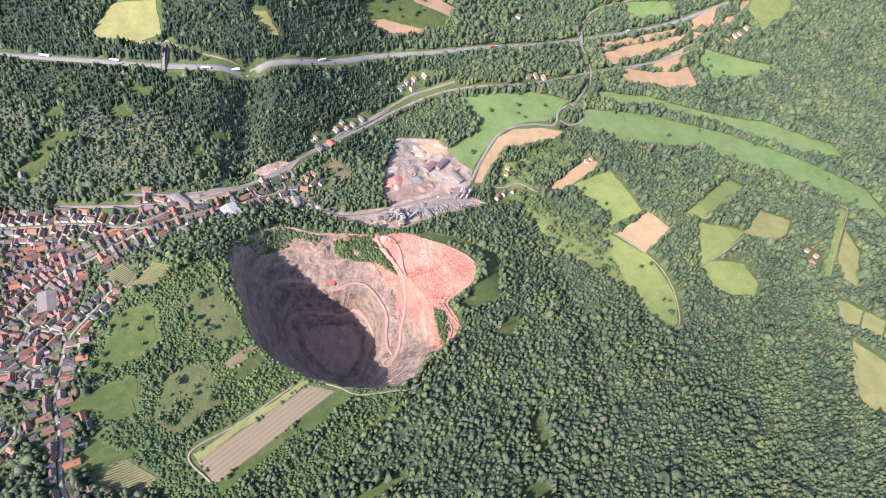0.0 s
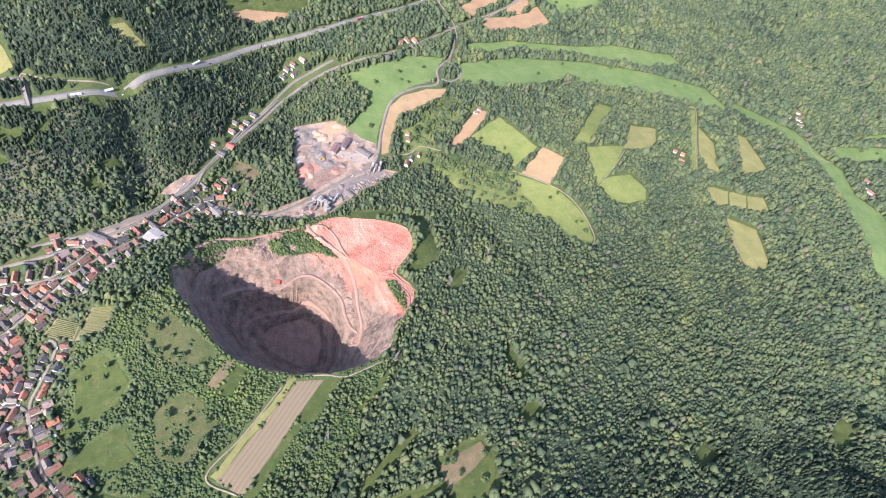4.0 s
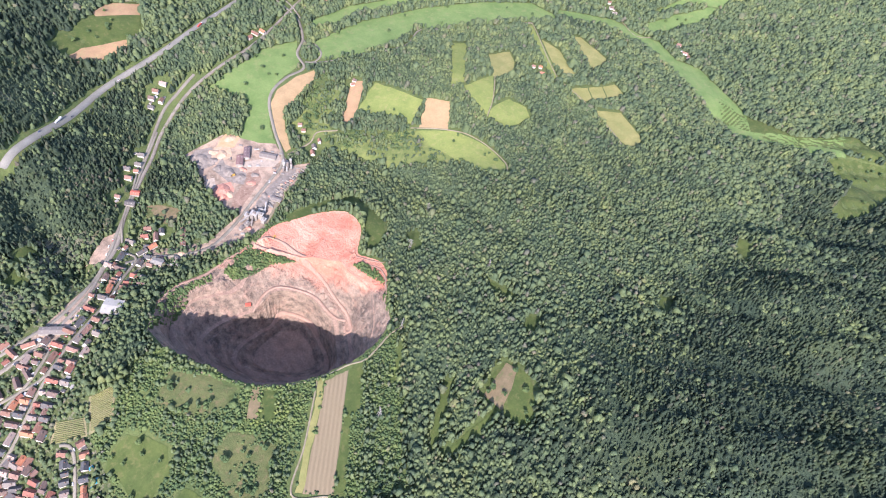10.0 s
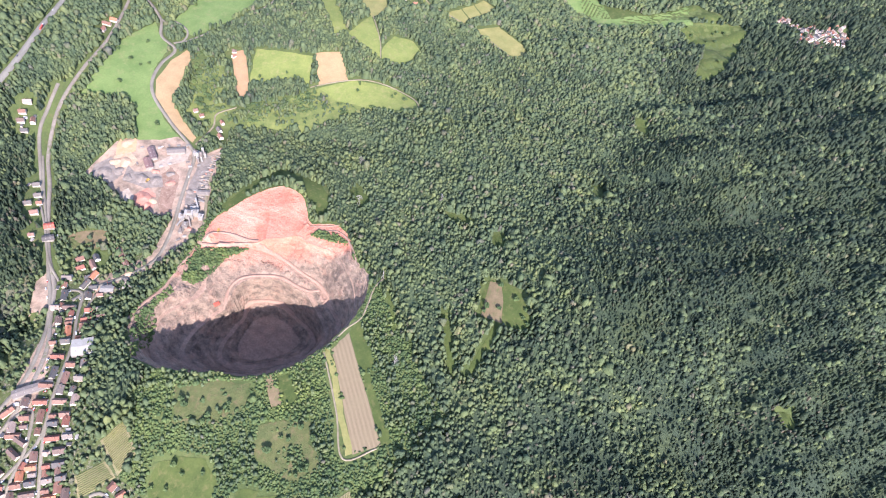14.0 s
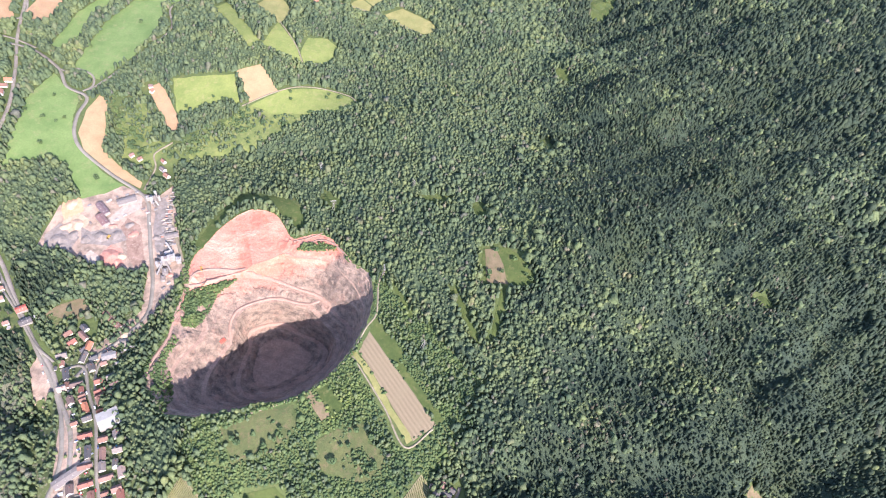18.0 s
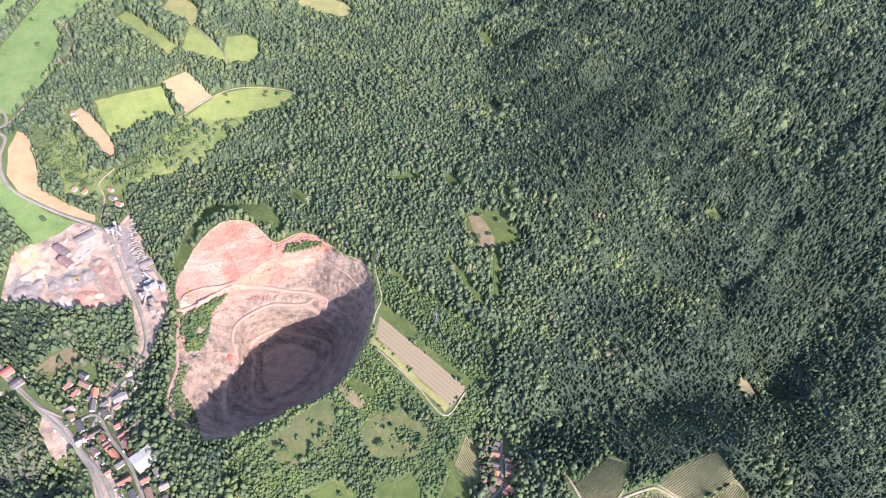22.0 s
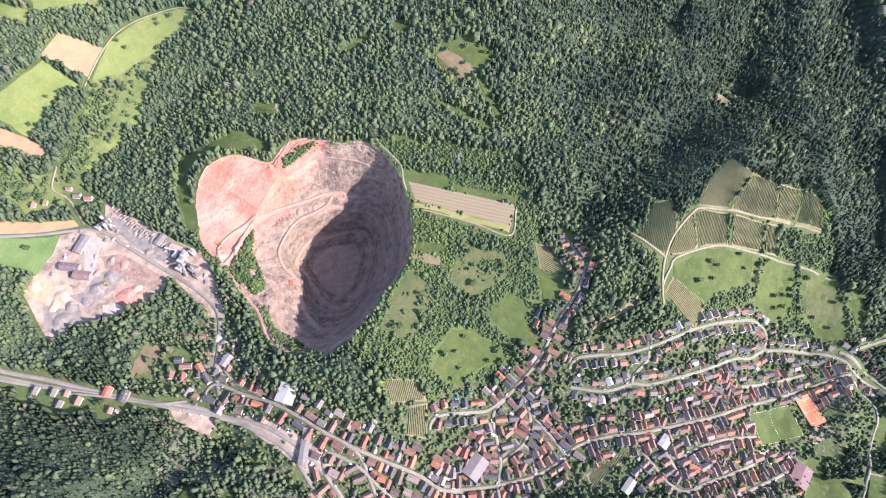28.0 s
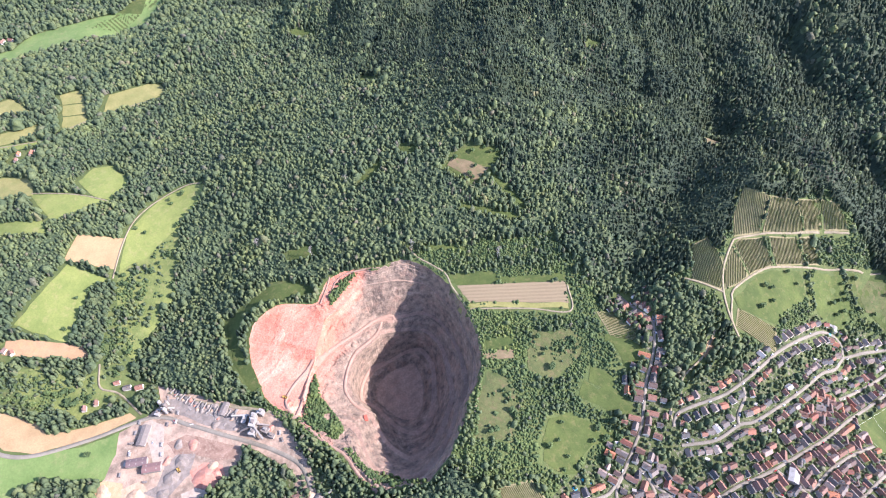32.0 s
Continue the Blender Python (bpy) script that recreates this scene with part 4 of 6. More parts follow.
def pit(x, y):
    """The height inside the quarry: rim, ledge, three haul levels, floor. Where outside, nan."""
    dx, dy = x - PIT_X, y - PIT_Y
    a, r = np.arctan2(dy, dx), np.hypot(dx, dy)
    rim = rim_at(a)
    rings = [rim] + [around(v, a) for v in RINGS[1:]] + [np.zeros_like(r)]
    levels = [land(PIT_X + rim * np.cos(a), PIT_Y + rim * np.sin(a))] + [around(v, a) for v in STEPS] + [np.full_like(r, -74.0)]
    levels[1] = np.minimum(levels[1], levels[0] - 2)
    slabby = patchy(x, y, 26.0, 3.0, 5)  # big broken blocks
    cleft = 1 - 2 * np.abs(patchy(x, y, 15.0, 5.0, 4))  # sharp clefts and ribs
    grit = patchy(x, y, 6.0, 8.0, 3)
    rib = 1 - 2.4 * np.abs(patchy(a * 120.0, r * 0.3, 17.0, 11.0, 4))  # buttresses that run down the walls
    tipped = np.clip((x + 1.1 * y - 20) / 60.0, 0, 1) * np.clip((rings[0] - rings[1] - 25) / 30, 0, 1)  # the loose red slope
    z = np.full(r.shape, np.nan)
    rough = np.zeros_like(r)
    for i in range(6):
        outer, inner, z0, z1 = rings[i], rings[i + 1], levels[i], levels[i + 1]
        span = np.maximum(outer - inner, 2.0)
        u = np.clip((outer - r) / span, 0, 1)
        face = np.sin(math.pi * u)
        if i == 0:
            v = np.clip(u + face * (0.06 * slabby + 0.03 * cleft + (1 - tipped) * 0.12 * rib), 0, 1)
            terr = (np.floor(v * 4) + np.clip((v * 4 % 1) * 1.6 - 0.3, 0, 1)) / 4
            f = np.where(tipped > 0.5, v ** 1.05 + 0.05 * face * (terr - v) * 4, 0.35 * v + 0.65 * terr)
            rough = np.where(u < 1, face * (1 - tipped) * (3.2 * slabby + 3.0 * rib + 1.2 * cleft + 0.8 * grit) + face * tipped * (0.9 * slabby + 0.35 * grit + 0.5 * cleft), rough)
        elif i == 5:
            f = u
            rough = np.where((r <= outer), 1.2 * slabby + 0.4 * grit, rough)
        else:
            flat = np.clip(np.where(i == 1, 2.0, 8.0), 0, 0.35 * span) / span  # a level for the haul road, then the face
            v = np.clip((u - flat) / (0.97 - flat), 0, 1)
            lean = np.sin(math.pi * v)
            v = np.clip(v + lean * (0.12 * slabby + 0.08 * cleft + 0.03 * grit + 0.13 * rib), 0, 1)
            n = 3 if i == 3 else 2
            berm = (np.floor(v * n) + np.clip((v * n % 1) * 1.35, 0, 1)) / n
            f = np.where(v >= 1, 1.0, 0.5 * v + 0.5 * berm)
            rough = np.where((r <= outer) & (r > inner), lean * (1.7 if i == 1 else 1.0) * (3.2 * slabby + 3.0 * cleft + 1.0 * grit + 2.6 * rib), rough)
        z = np.where((r <= outer) & (r >= inner), z0 + (z1 - z0) * f, z)
    return np.where(r < rim, z + rough * np.clip((rim - r) / 6, 0, 1), np.nan)


def height(x, y):
    x, y = np.broadcast_arrays(np.asarray(x, float), np.asarray(y, float))
    z = np.array(land(x, y), float)
    close = np.hypot(x - PIT_X, y - PIT_Y) < 245
    if np.any(close):
        inside = pit(x[close], y[close])
        z[close] = np.where(np.isnan(inside), z[close], inside)
    return z


HX0, HY0, HSTEP = -920.0, -1660.0, 5.0
hgx, hgy = np.meshgrid(HX0 + HSTEP * np.arange(640), HY0 + HSTEP * np.arange(590))
HGRID = height(hgx, hgy)


def ground_at(x, y):
    """The height at one place, from the table."""
    u, v = (x - HX0) / HSTEP, (y - HY0) / HSTEP
    i, j = min(max(int(u), 0), 638), min(max(int(v), 0), 588)
    u, v = min(max(u - i, 0), 1), min(max(v - j, 0), 1)
    return float(HGRID[j, i] * (1 - u) * (1 - v) + HGRID[j, i + 1] * u * (1 - v) + HGRID[j + 1, i] * (1 - u) * v + HGRID[j + 1, i + 1] * u * v)


# the ground is one sheet out to the horizon, close-meshed where the camera flies
def spread(lo, hi, step):
    mid = list(np.arange(lo, hi + 1, step))
    out, d = [], step * 1.5
    a, b = mid[0], mid[-1]
    while b < 9000:
        b, a, d = b + d, a - d, d * 1.35
        out.append((a, b))
    return np.array([p[0] for p in out][::-1] + mid + [p[1] for p in out])


GX, GY = spread(-900, 2220, 15), spread(-1620, 1230, 15)
gx, gy = np.meshgrid(GX, GY)
gz = land(gx, gy)
ga = np.arctan2(gy - PIT_Y, gx - PIT_X)
within = np.hypot(gx - PIT_X, gy - PIT_Y) < rim_at(ga) - 3
gz[within] = -110.0
nx, ny = len(GX), len(GY)
ii, jj = np.meshgrid(np.arange(nx - 1), np.arange(ny - 1))
q = (jj * nx + ii).ravel()
ground = new("ground", mesh_from("ground", np.stack([gx, gy, gz], -1), np.stack([q, q + 1, q + 1 + nx, q + nx], -1), [M_GROUND], True))
tagged(ground, "hilly rough grassland and forest floor reaching the horizon", "ground", kind="structure")

# quarry bowl
na, nr = 720, 200
ang = np.linspace(0, 2 * math.pi, na, endpoint=False)
rows_v = []
rimr = rim_at(ang)
for f in np.concatenate([[1.16, 1.07], np.linspace(1.0, 0.0, nr) ** 0.9]):
    r = rimr * f
    x, y = PIT_X + r * np.cos(ang), PIT_Y + r * np.sin(ang)
    z = height(x, y)
    z = land(x, y) - 0.6 if f > 1.1 else land(x, y) + 0.45 if f > 0.999 else z
    rows_v.append(np.stack([x, y, z], -1))
vq = np.concatenate(rows_v)
i0, k0 = np.meshgrid(np.arange(na), np.arange(len(rows_v) - 1))
a0, b0 = (k0 * na + i0).ravel(), (k0 * na + (i0 + 1) % na).ravel()
fq = np.stack([a0, a0 + na, b0 + na, b0], -1)
quarry = new("quarry_pit", mesh_from("quarry_pit", vq, fq, [M_ROCK, M_GROUND], False, (k0.ravel() < 2).astype(int)))
tagged(quarry, "open quarry with red upper slope, grey rock benches and a deep shaded floor", "quarry", kind="structure")


# ---- surfaces laid on the ground ----
def in_poly(px, py, poly):
    hit = np.zeros(np.broadcast(px, py).shape, bool)
    n = len(poly)
    for i in range(n):
        (x0, y0), (x1, y1) = poly[i], poly[(i + 1) % n]
        if y0 == y1:
            continue
        hit ^= ((y0 > py) != (y1 > py)) & (px < (x1 - x0) * (py - y0) / (y1 - y0) + x0)
    return hit


def rounded(poly, step=7.0, wander=1.2, closed=True):
    """A polygon with softened corners and slightly uneven sides."""
    out = []
    n = len(poly)
    for i in range(n if closed else n - 1):
        a, b = Vector(poly[i]), Vector(poly[(i + 1) % n])
        k = max(1, int((b - a).length / step))
        for j in range(k):
            p = a.lerp(b, j / k)
            out.append((p.x + wander * noise.noise((p.x * 0.05, p.y * 0.05, 3)), p.y + wander * noise.noise((p.x * 0.05, p.y * 0.05, 9))))
    return out


def draped(name, poly, mat, lift, label, category, step=9.0, wander=1.5):
    """A field: its own sheet over the ground, cut to its outline."""
    from mathutils import geometry
    edge = rounded(poly, step, wander)
    xs, ys = [p[0] for p in edge], [p[1] for p in edge]
    px, py = np.meshgrid(np.arange(min(xs) + step / 2, max(xs), step), np.arange(min(ys) + step / 2, max(ys), step))
    px, py = px.ravel(), py.ravel()
    keep = in_poly(px, py, edge)
    px, py = px[keep], py[keep]
    ex, ey = np.array(xs), np.array(ys)
    if len(px):
        far = np.min((px[:, None] - ex) ** 2 + (py[:, None] - ey) ** 2, 1) > (step * 0.45) ** 2
        px, py = px[far], py[far]
    pts = [Vector(p) for p in edge] + [Vector((a, b)) for a, b in zip(px, py)]
    n = len(edge)
    vv, _, ff, *_ = geometry.delaunay_2d_cdt(pts, [], [list(range(n))], 1, 0.01)
    co = np.array([(v.x, v.y) for v in vv])
    z = height(co[:, 0], co[:, 1]) + lift
    me = bpy.data.meshes.new(name)
    me.from_pydata([(a, b, c) for (a, b), c in zip(co, z)], [], [f for f in ff])
    me.materials.append(mat)
    me.polygons.foreach_set("use_smooth", np.full(len(me.polygons), True))
    if len(me.polygons) and me.polygons[0].normal.z < 0:
        me.flip_normals()
    return tagged(new(name, me), label, category, kind="structure")


def spline(pts, step=6.0):
    """A smooth line through the points, at even steps."""
    p = np.array(pts, float)
    p = np.vstack([2 * p[0] - p[1], p, 2 * p[-1] - p[-2]])
    out = []
    for i in range(1, len(p) - 2):
        k = max(2, int(np.linalg.norm(p[i + 1] - p[i]) / step))
        for u in np.linspace(0, 1, k, endpoint=False):
            out.append(0.5 * (2 * p[i] + (p[i + 1] - p[i - 1]) * u + (2 * p[i - 1] - 5 * p[i] + 4 * p[i + 1] - p[i + 2]) * u * u + (3 * p[i] - p[i - 1] - 3 * p[i + 1] + p[i + 2]) * u**3))
    out.append(p[-2])
    return np.array(out)


def ribbon(name, pts, width, mat, lift, label, category, level=None, thick=0.0):
    """A road: a cambered strip that follows the ground."""
    c = spline(pts)
    d = np.gradient(c, axis=0)
    d /= np.linalg.norm(d, axis=1)[:, None] + 1e-9
    side = np.stack([-d[:, 1], d[:, 0]], -1)
    v = []
    for k, dz in ((-0.5, -0.5), (-0.5, 0.0), (0.0, 0.08), (0.5, 0.0), (0.5, -0.5)):
        e = c + side * (k * width * (1 + (0.012 if dz == -0.5 else 0)))
        z = height(e[:, 0], e[:, 1]) if level is None else np.full(len(e), level)
        v.append(np.column_stack([e, z + lift + dz]))
    n = len(c)
    v = np.stack(v, 1).reshape(-1, 3)
    q = (np.arange(n - 1)[:, None] * 5 + np.arange(4)[None]).ravel()
    return tagged(new(name, mesh_from(name, v, np.stack([q, q + 5, q + 6, q + 1], -1), [mat], True)), label, category, kind="structure")


FIELDS["ley"] = [p for p in FIELDS["grass"] if p[0][0] > 400 and p[0][1] > -60]
FIELDS["grass"] = [p for p in FIELDS["grass"] if p not in FIELDS["ley"]]
FIELDS["orchard"] = [[(264, 326), (317, 359), (369, 370), (415, 358), (385, 324), (336, 304), (322, 267), (290, 272), (255, 276)], [(304, 225), (348, 228), (412, 182), (442, 163), (478, 117), (508, 63), (512, 3), (474, 4), (343, 108), (326, 167)]]
FIELD_LOOK = {
    "orchard": (M_ORCHARD, "orchard meadow with scattered fruit trees", "orchard_meadow"),
    "tan": (M_TAN, "ripe tan stubble field with faint tractor lines", "stubble_field"),
    "tanred": (M_TANRED, "bare reddish-tan field", "bare_field"),
    "meadow": (M_MEADOW, "bright green hay meadow", "meadow"),
    "ley": (M_LEY, "bright yellow-green ley between hedges", "ley_field"),
    "grass": (M_GRASS, "yellow-green mown grass field", "grass_field"),
    "dry": (M_DRY, "dry yellowish grass plot", "grass_plot"),
    "brown": (M_BROWN, "brown fallow plot with thin grass", "fallow_plot"),
    "rim": (M_RIMGRASS, "thin patchy grass beside the quarry rim", "rough_meadow"),
    "plough": (M_PLOUGH, "brown drilled strip field with pale rows", "strip_field"),
    "vine": (M_VINESOIL, "vineyard plot with grassy soil", "vineyard_plot"),
    "yard": (M_YARD, "dusty pale-pink works yard", "yard"),
    "town": (M_TOWN, "village gardens and trodden plots", "garden_ground"),
}
for look_name, polys in FIELDS.items():
    mat, label, name = FIELD_LOOK[look_name]
    for i, poly in enumerate(polys):
        draped(name, poly, mat, {"orchard": 0.1, "town": 0.2, "yard": 0.3, "tanred": 0.75, "brown": 0.8, "dry": 0.7}.get(look_name, 0.42) + 0.03 * (i % 4), label, "ground" if look_name in ("town", "yard") else "field", wander=12.0 if look_name == "rim" else 3.0 if look_name in ("grass", "ley", "dry", "meadow") else 1.2)

# tipped and levelled stone on the works yard
M_GREYHEAP = ground_like("grey crushed stone", (0.17, 0.145, 0.125), (0.28, 0.235, 0.2), (0.22, 0.165, 0.13), 8, 1.0)
M_REDHEAP = ground_like("red crushed stone", (0.36, 0.16, 0.115), (0.48, 0.24, 0.175), (0.42, 0.26, 0.2), 8, 1.0)
M_SANDHEAP = ground_like("pale sand", (0.38, 0.26, 0.17), (0.48, 0.345, 0.24), (0.42, 0.25, 0.15), 8, 1.0)
M_DARKHEAP = ground_like("dark chippings", (0.09, 0.085, 0.082), (0.16, 0.15, 0.14), None, 8, 1.0)
M_PALEHEAP = ground_like("pale limestone grit", (0.32, 0.255, 0.2), (0.43, 0.35, 0.28), None, 6, 1.0)
M_MUD = ground_like("brown churned earth", (0.2, 0.125, 0.09), (0.3, 0.195, 0.145), (0.36, 0.26, 0.2), 9, 1.5)
M_SAND2 = ground_like("orange sand", (0.46, 0.26, 0.14), (0.52, 0.32, 0.19), None, 8, 1.0)
for name, mat, label, poly in (
        ("sand_bank", M_SAND2, "orange sand spread at the yard's edge", [(170, 370), (162, 349), (140, 333), (114, 353), (133, 368), (151, 374)]),
        ("sand_bank", M_SANDHEAP, "pale beige sand spread on the works yard", [(135, 340), (123, 315), (105, 315), (92, 333), (109, 355), (121, 355)]),
        ("gravel_bank", M_GREYHEAP, "grey-brown gravel spread on the works yard", [(108, 358), (93, 335), (88, 316), (66, 318), (49, 330), (64, 362), (81, 368)]),
        ("gravel_bank", M_GREYHEAP, "grey crushed stone spread on the works yard", [(109, 322), (102, 304), (119, 281), (116, 257), (99, 243), (80, 266), (80, 287), (76, 309)]),
        ("red_stone_bank", M_REDHEAP, "red crushed stone spread on the works yard", [(85, 263), (80, 243), (58, 227), (42, 234), (40, 256), (61, 270)]),
        ("grit_bank", M_PALEHEAP, "pale grit spread on the works yard", [(68, 287), (59, 269), (42, 261), (41, 277), (54, 292)]),
        ("churned_ground", M_MUD, "brown churned ground with wheel tracks", [(143, 262), (132, 237), (95, 216), (60, 197), (47, 208), (70, 230), (102, 246), (119, 264)]),
        ("storage_ground", M_PALEHEAP, "pale paved storage ground beside the halls", [(195, 276), (193, 260), (170, 250), (155, 258), (113, 286), (120, 296), (156, 282)]),
        ("plant_ground", M_GREYHEAP, "grey dusty ground of the stone plant", [(202, 224), (171, 202), (115, 171), (88, 170), (85, 190), (120, 209), (159, 224), (195, 240)]),
        ("bare_ground", M_BROWN, "dry brownish meadow beside the railway", [(-11, 248), (-31, 236), (-50, 244), (-56, 266), (-55, 299), (-39, 287), (-20, 266)]),
        ("parking_ground", M_PATH, "dusty parking ground beside the football pitch", [(-627, -415), (-640, -448), (-653, -442), (-646, -416)]),
        ("parking_ground", M_PATH, "pale parking ground behind the tennis courts", [(-660, -512), (-662, -537), (-679, -535), (-674, -503)]),
        ("meadow_strip", M_PASTURE, "yellowish mown strip in the valley meadow", [(-380, -520), (-394, -545), (-428, -522), (-417, -501)]),
        ("meadow_strip", M_PASTURE, "green meadow strip between hedges", [(-412, -568), (-447, -617), (-500, -598), (-455, -538)]),
        ("meadow_strip", M_RIMGRASS, "dull green grazed strip between hedges", [(-470, -638), (-517, -668), (-570, -650), (-517, -607)]),
        ("sandy_ground", M_PATH, "sandy playground with thin grass", [(-627, -584), (-632, -600), (-654, -590), (-659, -567), (-645, -564)])):
    draped(name, poly, mat, 0.62, label, "ground", 6.0, 2.0)

for pts, width, kind in ROADS:
    mat, label, name = {"motorway": (M_MOTORWAY, "pale two-lane motorway crossing the wooded hillside", "motorway"), "rail": (M_RAIL, "railway line on brown ballast", "railway"), "road": (M_ROAD, "worn grey country road", "road"),
                        "track": (M_PATH, "pale gravel farm track", "track"), "haul": (M_HAUL, "dusty pink haul road in the quarry", "haul_road"), "street": (M_ROAD, "grey village street", "street")}[kind]
    ribbon(name, pts, width, mat, 0.75 if kind != "haul" else 0.55, label, "road")


# ---- woods ----
CELL = 4.0
MX0, MY0, MN, MM = -900.0, -1640.0, 790, 730
open_land = np.zeros((MM, MN), bool)
sparse = np.zeros((MM, MN), bool)
grassy = np.zeros((MM, MN), bool)


def mark(grid, poly, grow=0.0):
    p = np.array(poly, float)
    x0, x1, y0, y1 = p[:, 0].min() - 8, p[:, 0].max() + 8, p[:, 1].min() - 8, p[:, 1].max() + 8
    a, b = int(max(0, (x0 - MX0) // CELL)), int(min(MN, (x1 - MX0) // CELL + 2))
    c, d = int(max(0, (y0 - MY0) // CELL)), int(min(MM, (y1 - MY0) // CELL + 2))
    if a >= b or c >= d:
        return
    xx, yy = np.meshgrid(MX0 + CELL * np.arange(a, b), MY0 + CELL * np.arange(c, d))
    grid[c:d, a:b] |= in_poly(xx, yy, poly)


def mark_line(grid, pts, width):
    for x, y in spline(pts, 3.0):
        k = int(math.ceil(width / 2 / CELL))
        a, b = int((x - MX0) / CELL), int((y - MY0) / CELL)
        for u in range(-k, k + 1):
            for v in range(-k, k + 1):
                if (u * u + v * v) * CELL * CELL <= (width / 2) ** 2 + 4 and 0 <= a + u < MN and 0 <= b + v < MM:
                    grid[b + v, a + u] = True


for look_name, polys in FIELDS.items():
    for poly in polys:
        if look_name in ("ley", "dry", "grass", "brown"):
            mx, my = np.mean(poly, 0)
            more = 5 if look_name in ("ley", "dry") else 2.5
            poly = [(x + more * np.sign(x - mx), y + more * np.sign(y - my)) for x, y in poly]
        mark({"rim": grassy, "orchard": sparse}.get(look_name, open_land), poly)
for pts, width, kind in ROADS:
    mark_line(open_land, pts, width + (10 if kind in ("motorway", "road", "rail") else 5))
on_road = np.zeros((MM, MN), bool)
for pts, width, kind in ROADS:
    mark_line(on_road, pts, width + 2)
for look_name in ("yard", "plough", "tan", "tanred", "grass", "ley", "dry", "vine", "meadow"):
    for poly in FIELDS[look_name]:
        mark(on_road, poly)
for line, style in STREETS:
    mark_line(open_land, line, 16)
mark(open_land, [(PIT_X + (r + 3) * math.cos(radians(2 * i)), PIT_Y + (r + 3) * math.sin(radians(2 * i))) for i, r in enumerate(RINGS[0])])
for x, y, *_ in LONE:
    mark(open_land, [(x - 16, y - 16), (x + 16, y - 16), (x + 16, y + 16), (x - 16, y + 16)])
for poly in SPARSE:
    mark(sparse, poly)


def on_grid(grid, x, y):
    a, b = np.clip(((x - MX0) / CELL).astype(int), 0, MN - 1), np.clip(((y - MY0) / CELL).astype(int), 0, MM - 1)
    return grid[b, a]


rng = np.random.default_rng(7)


def scrubland(x, y):
    """Open scrub, with a ragged edge towards the wood."""
    return on_grid(sparse, x + 22 * wobble(x * 0.03, y * 0.03, 7.5), y + 22 * wobble(x * 0.03, y * 0.03, 8.5))



def dome(sides, rings):
    """A crown: rings of (radius, height), closed by a tip."""
    v = [(0, 0, 1.0)]
    for k, (r, z) in enumerate(rings):
        for s in range(sides):
            a = 2 * math.pi * (s + 0.5 * (k % 2)) / sides
            v.append((r * math.cos(a), r * math.sin(a), z))
    f = [(0, 1 + s, 1 + (s + 1) % sides) for s in range(sides)]
    for k in range(len(rings) - 1):
        for s in range(sides):
            a, b = 1 + k * sides + s, 1 + k * sides + (s + 1) % sides
            c, d = a + sides, b + sides
            f += [(a, c, b), (b, c, d)] if k % 2 else [(a, c, d), (a, d, b)]
    return np.array(v), np.array(f)


def crowns(name, x, y, radius, tall, template, jitter, mats, label, low=0.12):
    """A wood: many separate crowns in one mesh."""
    v, f = template
    n = len(x)
    spin = rng.uniform(0, 6.28, n)
    c, s = np.cos(spin)[:, None], np.sin(spin)[:, None]
    wide = radius[:, None] * (1 + rng.normal(0, jitter, (n, len(v))))
    squash = rng.uniform(0.8, 1.2, n)[:, None]
    px, py = v[:, 0] * wide * squash, v[:, 1] * wide / squash
    pz = v[:, 2] * tall[:, None] * (1 + rng.normal(0, jitter * 0.55, (n, len(v))))
    lean = rng.normal(0, 0.06, (2, n, 1)) * pz
    co = np.stack([x[:, None] + px * c - py * s + lean[0], y[:, None] + px * s + py * c + lean[1], height(x, y)[:, None] + pz - low * tall[:, None]], -1)
    faces = (f[None] + (np.arange(n) * len(v))[:, None, None]).reshape(-1, 3)
    ob = new(name, mesh_from(name, co, faces, mats, True))
    return tagged(ob, label, "forest", kind="stuff")


def scatter(x0, x1, y0, y1, gap):
    px, py = np.meshgrid(np.arange(x0, x1, gap), np.arange(y0, y1, gap))
    px[1::2] += gap / 2
    px, py = (px + rng.uniform(-0.42, 0.42, px.shape) * gap).ravel(), (py + rng.uniform(-0.42, 0.42, py.shape) * gap).ravel()
    return px, py




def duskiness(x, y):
    """How far a place takes the dark conifer tone of the south and of the hill across the valley, 0 to 1."""
    # this split also paints shade into the south and haze into the north-east
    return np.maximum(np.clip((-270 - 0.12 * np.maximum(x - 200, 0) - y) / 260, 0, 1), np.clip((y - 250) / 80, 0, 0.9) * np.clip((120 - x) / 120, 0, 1))


